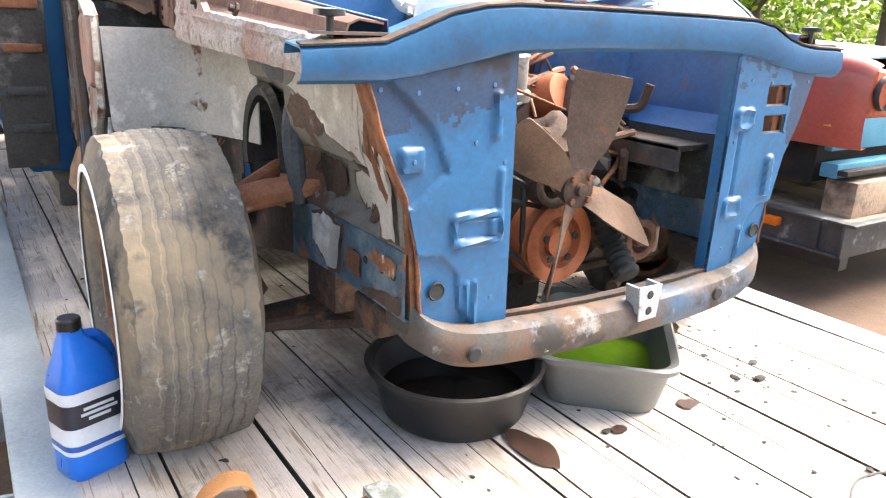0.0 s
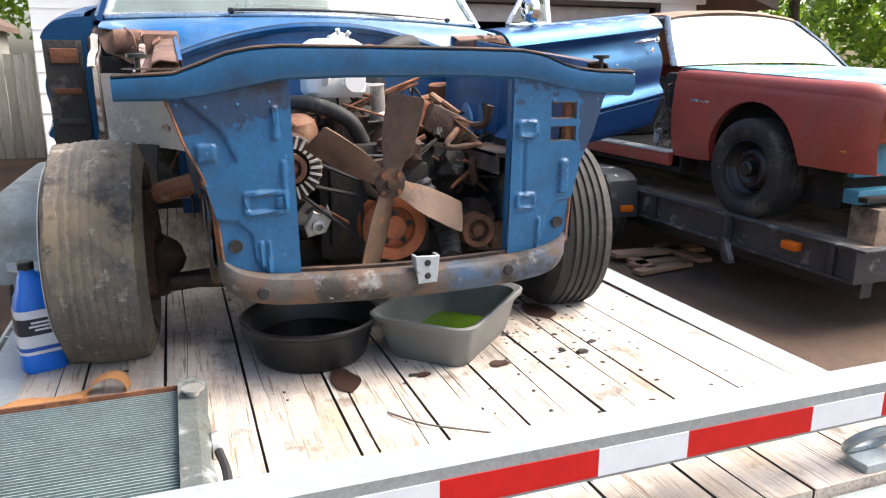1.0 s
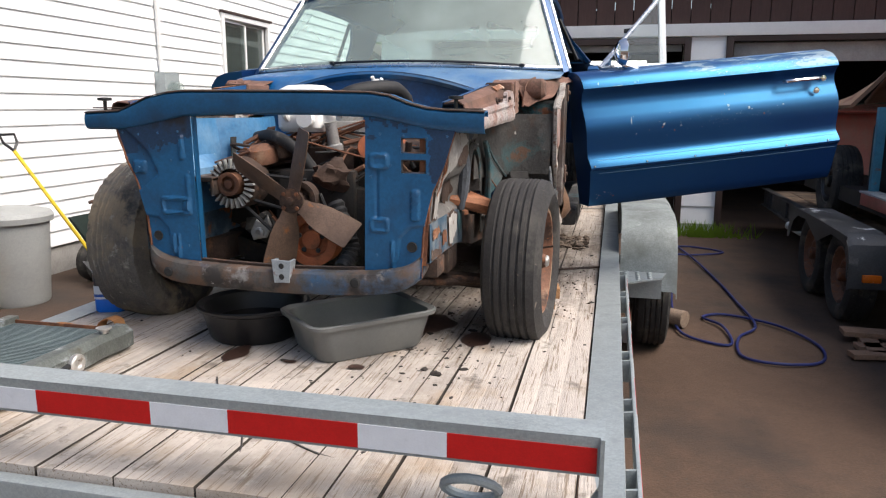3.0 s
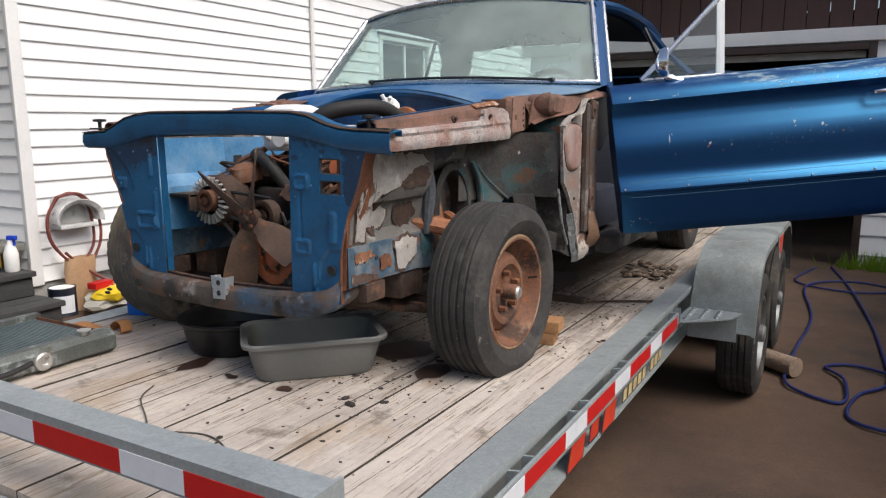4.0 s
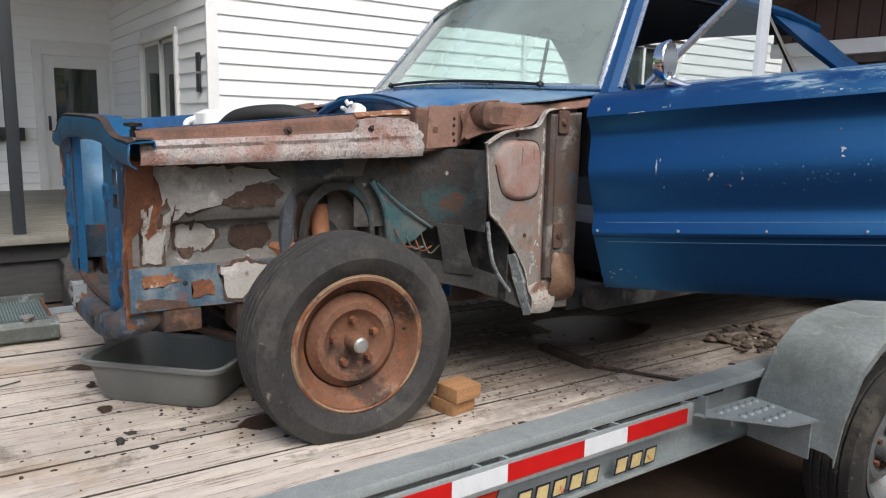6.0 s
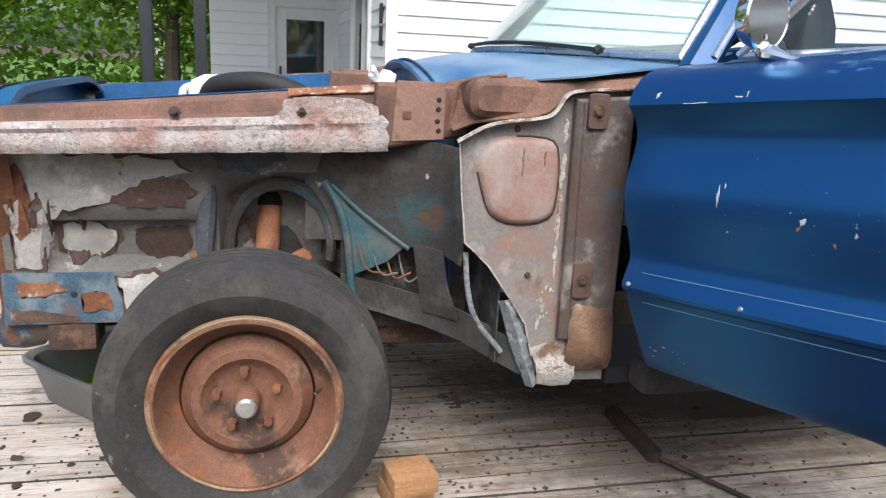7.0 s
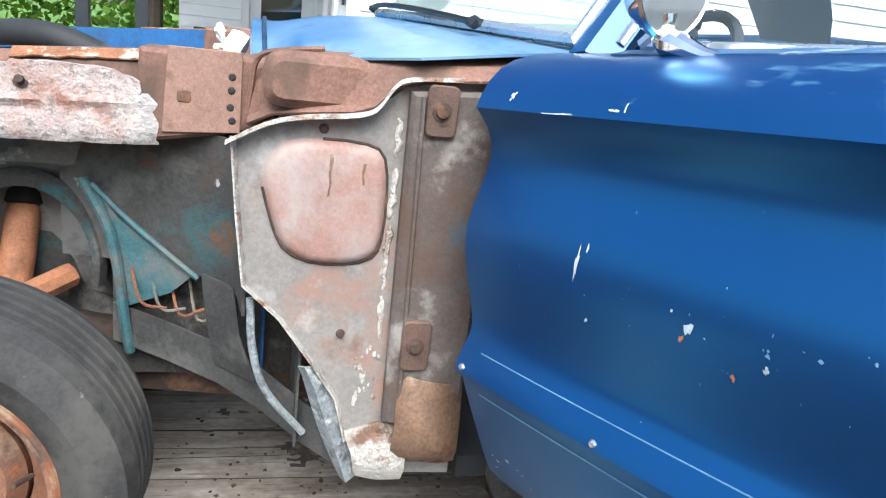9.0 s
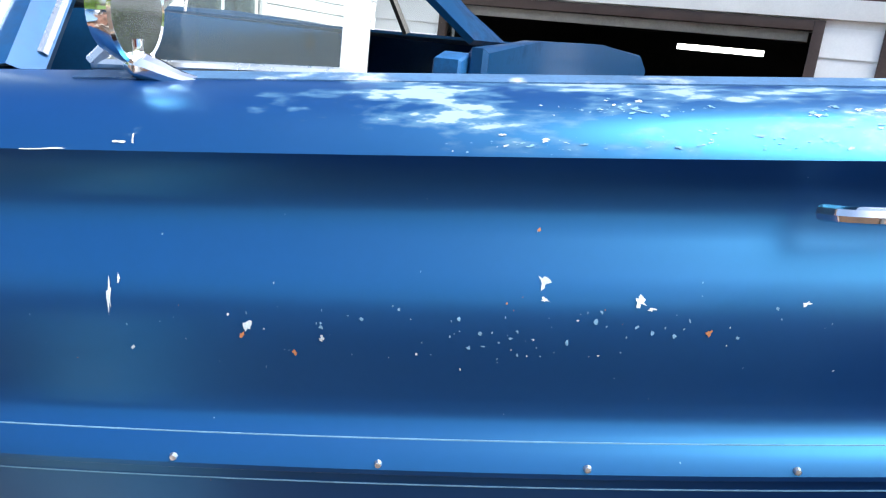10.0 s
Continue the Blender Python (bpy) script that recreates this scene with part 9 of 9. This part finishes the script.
# ---- things on the ground ----
def build_yard_things():
    # log behind the trailer wheels
    bm = B()
    tube(bm, [(1.30, 2.90, .06), (1.50, 2.76, .06)], [.052, .056], 18)
    alone("chock_log", bm, m_log, "cut log chocking the trailer wheel", "log")
    # blue air hose snaking over the ground
    bm = B()
    way = ((1.42, 6.3), (1.30, 5.5), (1.70, 5.2), (2.10, 5.45), (1.75, 5.7), (1.40, 5.3), (1.50, 4.2), (1.46, 3.3), (1.45, 2.68), (1.55, 2.50), (1.74, 2.44), (1.74, 2.80), (1.64, 3.02), (1.80, 3.12),
           (2.09, 2.90), (2.25, 2.55), (2.19, 2.23), (1.95, 2.12), (1.77, 2.24), (1.81, 2.60), (1.95, 2.86), (1.93, 3.50), (1.88, 4.17), (1.78, 5.0), (1.66, 5.8), (1.55, 6.35))
    tube(bm, curve_pts([(x, y, .012 + .008 * (i % 3 == 2)) for i, (x, y) in enumerate(way)], 7), .009, 8)
    alone("air_hose", bm, m_air_hose, "dark blue air hose coiled loosely on the ground", "hose")
    # weeds at the wall
    bm = B()
    rnd = random.Random(31)
    for i in range(260):
        x, y = rnd.gauss(2.0, .22), GY - .1 + rnd.uniform(-.12, .06)
        h = rnd.uniform(.06, .2)
        dx = rnd.uniform(-.08, .08)
        bm.faces.new([bm.verts.new((x - .008, y, 0)), bm.verts.new((x + .008, y, 0)), bm.verts.new((x + dx, y - rnd.uniform(0, .06), h))])
    alone("weeds", bm, m_leaf, "green weeds along the garage wall", "weeds", kind="stuff", smooth=0)
    # boards and cardboard below the second trailer
    for i, (x, y, w, d, rz) in enumerate(((2.75, 2.55, .6, .10, 4), (2.8, 2.72, .75, .13, -3), (2.62, 2.40, .5, .09, 9), (2.95, 2.62, .12, .5, 3), (2.55, 2.62, .10, .45, -6))):
        bm = B()
        box(bm, -w / 2, w / 2, -d / 2, d / 2, 0, .03, .003)
        ob = alone("scrap_board", bm, m_cardboard, "weathered scrap board on the ground", "board", group="scrap boards")
        ob.matrix_world = pose(x, y, .012 + .03 * (i % 2), 0, 0, rz)
    # bin with lid
    t = thing("trash_bin", "grey plastic trash bin with lid", "bin", (-3.20, 2.30, 0))
    bm = B()
    lathe(bm, [(0, 0), (.20, 0), (.21, .02), (.25, .60), (.265, .61), (.265, .635), (.24, .64)], None, 32)
    part("bin", bm, m_bin, t)
    bm = B()
    lathe(bm, [(.275, .60), (.28, .64), (.26, .67), (.12, .70), (0, .705)], None, 32)
    part("lid", bm, m_bin, t)
    # shovel against the wall
    t = thing("shovel", "long yellow shaft shovel with a black grip against the wall", "shovel", (0, -.13, .03))
    bm = B()
    tube(bm, [(-3.38, 2.72, 1.05), (-2.9, 2.98, .10)], .014, 8)
    part("shaft", bm, m_yellow, t)
    bm = B()
    tube(bm, [(-3.38, 2.72, 1.05), (-3.41, 2.66, 1.11), (-3.44, 2.66, 1.17), (-3.44, 2.80, 1.17), (-3.40, 2.78, 1.11), (-3.38, 2.72, 1.05)], .011, 8)
    part("grip", bm, m_black_plastic, t)
    bm = B()
    skin(bm, [[(-2.98, 2.84, .20), (-2.93, 2.97, .17), (-2.88, 3.08, .20)], [(-2.86, 2.90, .0), (-2.82, 3.0, -.01), (-2.8, 3.1, .0)]], .004)
    part("blade", bm, m_dark_steel, t)
    # hose holder on the wall with a brown-red hose in two hanging loops
    t = thing("hose_reel", "grey-white wall hose holder with a brown-red hose", "hose reel")
    bm = B()
    arc = [radians(-8 + i * 14) for i in range(15)]
    skin(bm, [[(WX + d, 1.81 + (.17 + g) * math.cos(a), .70 + (.13 + g) * math.sin(a)) for a in arc] for d, g in ((.02, .02), (.03, 0), (.17, -.005), (.19, .025))], .008)
    part("saddle", bm, m_holder, t)
    bm = B()
    box(bm, WX + .02, WX + .03, 1.67, 1.95, .62, .86, .004)
    part("back_plate", bm, m_holder, t)
    bm = B()
    box(bm, WX + .03, WX + .15, 1.66, 1.96, .635, .665, .008)
    part("shelf", bm, m_holder, t)
    bm = B()
    for k in range(2):
        x = WX + .08 + .05 * k
        tube(bm, curve_pts([(x, 1.70 - .05 * k, .88), (x, 1.60 - .03 * k, .72), (x + .01, 1.62 - .02 * k, .52), (x + .02, 1.80, .35 - .03 * k), (x + .01, 1.95 + .02 * k, .48), (x, 1.96 + .03 * k, .70), (x, 1.90, .85), (x, 1.80, .90), (x, 1.70 - .05 * k, .88)], 6), .011, 8)
    tube(bm, curve_pts([(WX + .14, 1.68, .46), (WX + .17, 1.80, .33), (WX + .28, 2.0, .16), (WX + .36, 2.12, .09)], 6), .011, 8)
    part("hose", bm, m_red_hose, t)
    # cart with rusty parts by the wall
    t = thing("garden_cart", "low dark cart heaped with rusty car parts", "cart", (-2.75, 3.45, 0))
    bm = B()
    skin(bm, [[(-.4, -.65, .55), (-.32, -.55, .32), (.32, -.55, .32), (.4, -.65, .55)], [(-.4, .65, .55), (-.32, .55, .32), (.32, .55, .32), (.4, .65, .55)]], .02)
    part("tray", bm, m_cart, t)
    for x in (-.36, .36):
        for y in (-.45, .45):
            bm = B()
            lathe(bm, [(.06, -.04), (.15, -.045), (.165, 0), (.15, .045), (.06, .04)], pose(x, y, .165, 0, 90, 0), 24, close=True)
            part("wheel", bm, m_rubber, t)
    rnd = random.Random(8)
    for i in range(30):
        bm = B()
        c = Vector((rnd.uniform(-.3, .3), rnd.uniform(-.5, .5), rnd.uniform(.38, .66)))
        a = rnd.uniform(0, 6.28)
        d = Vector((math.cos(a), math.sin(a), rnd.uniform(-.25, .35))) * rnd.uniform(.15, .38)
        k = rnd.uniform(.009, .018)
        tube(bm, curve_pts([c - d, c - d * .3 + Vector((0, 0, rnd.uniform(0, .06))), c + d * .4, c + d], 4), k, 7)
        if i % 3 == 0:
            lathe(bm, [(0, .02), (k * 2.2, .02), (k * 2.6, 0), (k * 2.2, -.02), (0, -.02)], pose(*(c + d), rnd.uniform(0, 90), rnd.uniform(0, 90), 0), 10)
        part("scrap_rod", bm, m_dark_rust, t, "rusty steering rod")
        if i % 4 == 0:
            bm = B()
            lump(bm, c, (rnd.uniform(.04, .08), rnd.uniform(.04, .09), rnd.uniform(.03, .05)), i, .5, 1)
            part("scrap_casting", bm, m_dark_rust, t, "rusty casting")
    bm = B()
    tube(bm, [(.05, .1, .45), (.02, .12, .92)], .016, 8)
    tube(bm, [(-.10, .06, .93), (.14, .18, .93)], .02, 8)
    part("t_bar", bm, m_dark_rust, t, "upright rusty T-bar")
    # paint can, bags and bottles by the steps
    t = thing("paint_can", "dented dark paint can with white label and lid", "can", (-3.42, 1.60, 0))
    bm = B()
    lathe(bm, [(0, 0), (.095, 0), (.10, .006), (.097, .012), (.097, .205), (.10, .21), (.097, .217), (.088, .215), (.085, .209)], None, 28)
    part("can", bm, m_label_dark, t)
    bm = B()
    lathe(bm, [(0, .208), (.078, .208), (.080, .214), (.087, .214)], None, 28)
    part("lid", bm, m_white_plastic, t)
    bm = B()
    skin(bm, [[(.099 * math.cos(a), .099 * math.sin(a), z) for a in [radians(-70 + 9 * i) for i in range(11)]] for z in (.03, .16)], .001)
    part("label", bm, m_label_white, t)
    t = thing("paper_bag", "crumpled brown paper bag leaning on the wall", "bag", (-3.47, 1.80, 0))
    bm = B()
    skin(bm, [[(.06 * math.cos(a) * k + .02 * noise.noise(Vector((a, z * 9, 1))), (.125 * k) * math.sin(a) + .015 * noise.noise(Vector((a * 2, z * 7, 4))), z) for a in [2 * math.pi * i / 18 for i in range(18)]] for z, k in ((0, .9), (.05, 1), (.18, .98), (.30, 1.02), (.40, .98), (.41, .93), (.33, .88))], .002, True)
    part("bag", bm, m_paper, t)
    rb = thing("refuse_bag", "clear plastic bag with yellow packet and red carton", "bag", (-3.30, 1.90, 0), 8)
    bm = B()
    lump(bm, (0, .05, .075), (.16, .26, .085), 9, .55, 3)
    part("bag", bm, m_fence, rb)
    bm = B()
    lump(bm, (.07, -.03, .13), (.11, .15, .06), 5, .25, 3)
    pk = part("packet", bm, m_yellow, rb, "yellow packet with black bars")
    for k in range(5):
        bm = B()
        lump(bm, (.135 - .03 * (k % 2), -.13 + .045 * k, .165 + .012 * (k % 2)), (.030, .016, .014), k, .3, 1)
        part("printed_bar", bm, m_black_plastic, pk)
    bm = B()
    box(bm, -.06, .03, -.14, .04, .175, .225, .006)
    part("carton", bm, m_red_tape, rb, "red carton")
    bm = B()
    rnd = random.Random(41)
    for i in range(16):
        a = rnd.uniform(0, 6.28)
        y_ = rnd.uniform(.0, .26)
        tube(bm, curve_pts([(rnd.uniform(-.1, .14), y_, .12), (rnd.uniform(-.1, .16), y_ + rnd.uniform(-.05, .08), .17 + rnd.uniform(0, .06)), (rnd.uniform(-.1, .16), y_ + rnd.uniform(0, .1), .06)], 4), .004, 5)
    part("bag_fold", bm, m_white_plastic, rb, "pale crumpled folds of the bag", kind="stuff")
    t = thing("spray_bottle", "white spray bottle with blue trigger head", "bottle", (-3.56, 1.33, .37), 20)
    bm = B()
    lathe(bm, [(0, 0), (.045, 0), (.05, .01), (.05, .13), (.035, .18), (.018, .21), (.018, .23), (0, .23)], None, 20)
    part("bottle", bm, m_white_plastic, t)
    bm = B()
    box(bm, -.018, .055, -.014, .014, .23, .262, .006)
    box(bm, .028, .042, -.008, .008, .19, .232, .004)
    part("trigger", bm, m_crate, t, "blue trigger head")
    t = thing("cleaner_bottle", "dark bottle with yellow label on the step", "bottle", (-3.66, 1.26, .37))
    bm = B()
    lathe(bm, [(0, 0), (.04, 0), (.042, .15), (.02, .2), (.02, .23), (0, .23)], None, 18)
    part("bottle", bm, m_label_dark, t)
    bm = B()
    lathe(bm, [(.0435, .03), (.0435, .12)], None, 18)
    part("label", bm, m_yellow, t)
    # on the porch: blue crate, white appliance, tall yellow bin, tan tub
    PZ = .55
    t = thing("storage_crate", "tall blue plastic crate with odds and ends", "crate", (-4.72, 1.16, PZ), rz=12)
    bm = B()
    skin(bm, [[(x, y, z) for x, y in rounded(-w, w, -d, d, .03, 3)] for w, d, z in ((.12, .18, 0), (.14, .20, .01), (.17, .24, .44), (.185, .255, .445), (.185, .255, .48), (.165, .235, .48), (.13, .19, .02))], 0, True)
    part("crate", bm, m_crate, t)
    bm = B()
    lump(bm, (0, 0, .40), (.14, .20, .12), 3, .4, 2)
    part("contents", bm, m_white_plastic, t, "white rags and cloths")
    t = thing("white_appliance", "small white boxy appliance with vent slots", "appliance", (-4.30, 1.12, PZ), rz=28)
    bm = B()
    box(bm, -.12, .12, -.19, .19, 0, .36, .015)
    part("case", bm, m_white_plastic, t)
    for i in range(12):
        bm = B()
        box(bm, .119, .1225, -.16 + .022 * i, -.15 + .022 * i, .22, .29)
        part("vent_slot", bm, m_dark_steel, t)
    t = thing("yellow_bin", "tall yellow plastic bin on the porch", "bin", (-5.25, .86, PZ), rz=6)
    bm = B()
    skin(bm, [[(x, y, z) for x, y in rounded(-w, w, -w, w, .04, 3)] for w, z in ((.18, 0), (.20, .01), (.235, .60), (.25, .605), (.25, .70), (.24, .735), (.02, .74))], 0, True)
    part("bin", bm, m_yellow, t)
    t = thing("tan_tub", "tan plastic tub holding a pale rag", "tub", (-4.98, .86, PZ))
    bm = B()
    lathe(bm, [(0, 0), (.10, 0), (.125, .20), (.132, .205), (.132, .222), (.118, .222), (.095, .012), (0, .012)], None, 24)
    part("tub", bm, m_amber_jug, t)
    bm = B()
    lump(bm, (0, 0, .21), (.10, .10, .07), 11, .4, 2)
    part("rag", bm, m_white_plastic, t)


m_holder = mat("grey_white_holder_plastic", (0.55, 0.56, 0.55), 0.6, var=0.12, var_scale=8, patches=[((0.25, 0.25, 0.24), 9, 0.6, 0.06, 0.8)])
m_paper = mat("brown_paper", (0.40, 0.25, 0.14), 0.9, var=0.15, var_scale=9, bump=0.4, bump_scale=30)
m_bin = mat("grey_bin_plastic", (0.33, 0.34, 0.33), 0.55, var=0.08)
m_red_hose = mat("brown_red_rubber_hose", (0.16, 0.035, 0.025), 0.5, var=0.1)
m_cart = mat("dark_green_cart", (0.012, 0.022, 0.018), 0.5, var=0.2)
m_crate = mat("blue_crate_plastic", (0.01, 0.06, 0.55), 0.4, var=0.06)
m_amber_jug = mat("tan_tub_plastic", (0.50, 0.24, 0.09), 0.3, var=0.1)
build_yard_things()


# -- oily dirt trodden into the planks under the car, in ragged patches and crumbs --
def build_grime():
    rnd = random.Random(77)
    bm = B()
    d = .011
    nx, ny = int(1.55 / d), int(2.5 / d)
    seen = {}

    def at(i, j):
        if (i, j) not in seen:
            x, y = -.75 + i * d + rnd.uniform(-.3, .3) * d, .62 + j * d + rnd.uniform(-.3, .3) * d
            seen[i, j] = bm.verts.new((x, y, tr_z(y) + .0016))
        return seen[i, j]
    for i in range(nx):
        for j in range(ny):
            x, y = -.75 + i * d, .62 + j * d
            f = noise.noise(Vector((x * 3.2, y * 2.0, 5))) + .7 * noise.noise(Vector((x * 16, y * 6, 8))) + .45 * noise.noise(Vector((x * 55, y * 28, 2)))
            edge = min((x + .75) / .25, (.80 - x) / .22, (y - .62) / .30, (3.12 - y) / .6, 1)
            if f + .8 * edge > 1.22 and (x - .2) * 7.5 % 1.03 > .05:
                bm.faces.new([at(i, j), at(i + 1, j), at(i + 1, j + 1), at(i, j + 1)])
    alone("oily_dirt", bm, m_grime, "dark oily dirt trodden into the planks", "dirt", kind="stuff", smooth=0)
    bm = B()
    for i in range(420):
        x, y = rnd.gauss(.55, .20), rnd.gauss(1.25, .40)
        if not (-.7 < x < .98 and .45 < y < 2.6):
            continue
        k = rnd.uniform(.002, .007)
        z = tr_z(y) + .001
        a = rnd.uniform(0, 6.28)
        p = [Vector((x + k * rnd.uniform(.6, 1.6) * math.cos(a + j * 1.57), y + k * rnd.uniform(.6, 1.6) * math.sin(a + j * 1.57), z)) for j in range(4)]
        top = bm.verts.new((x, y, z + k * rnd.uniform(.4, .9)))
        vs = [bm.verts.new(q) for q in p]
        for j in range(4):
            bm.faces.new([vs[j], vs[(j + 1) % 4], top])
    alone("rust_crumbs", bm, m_dark_rust, "crumbs of rust and dirt scattered on the planks", "debris", kind="stuff", smooth=0)


build_grime()
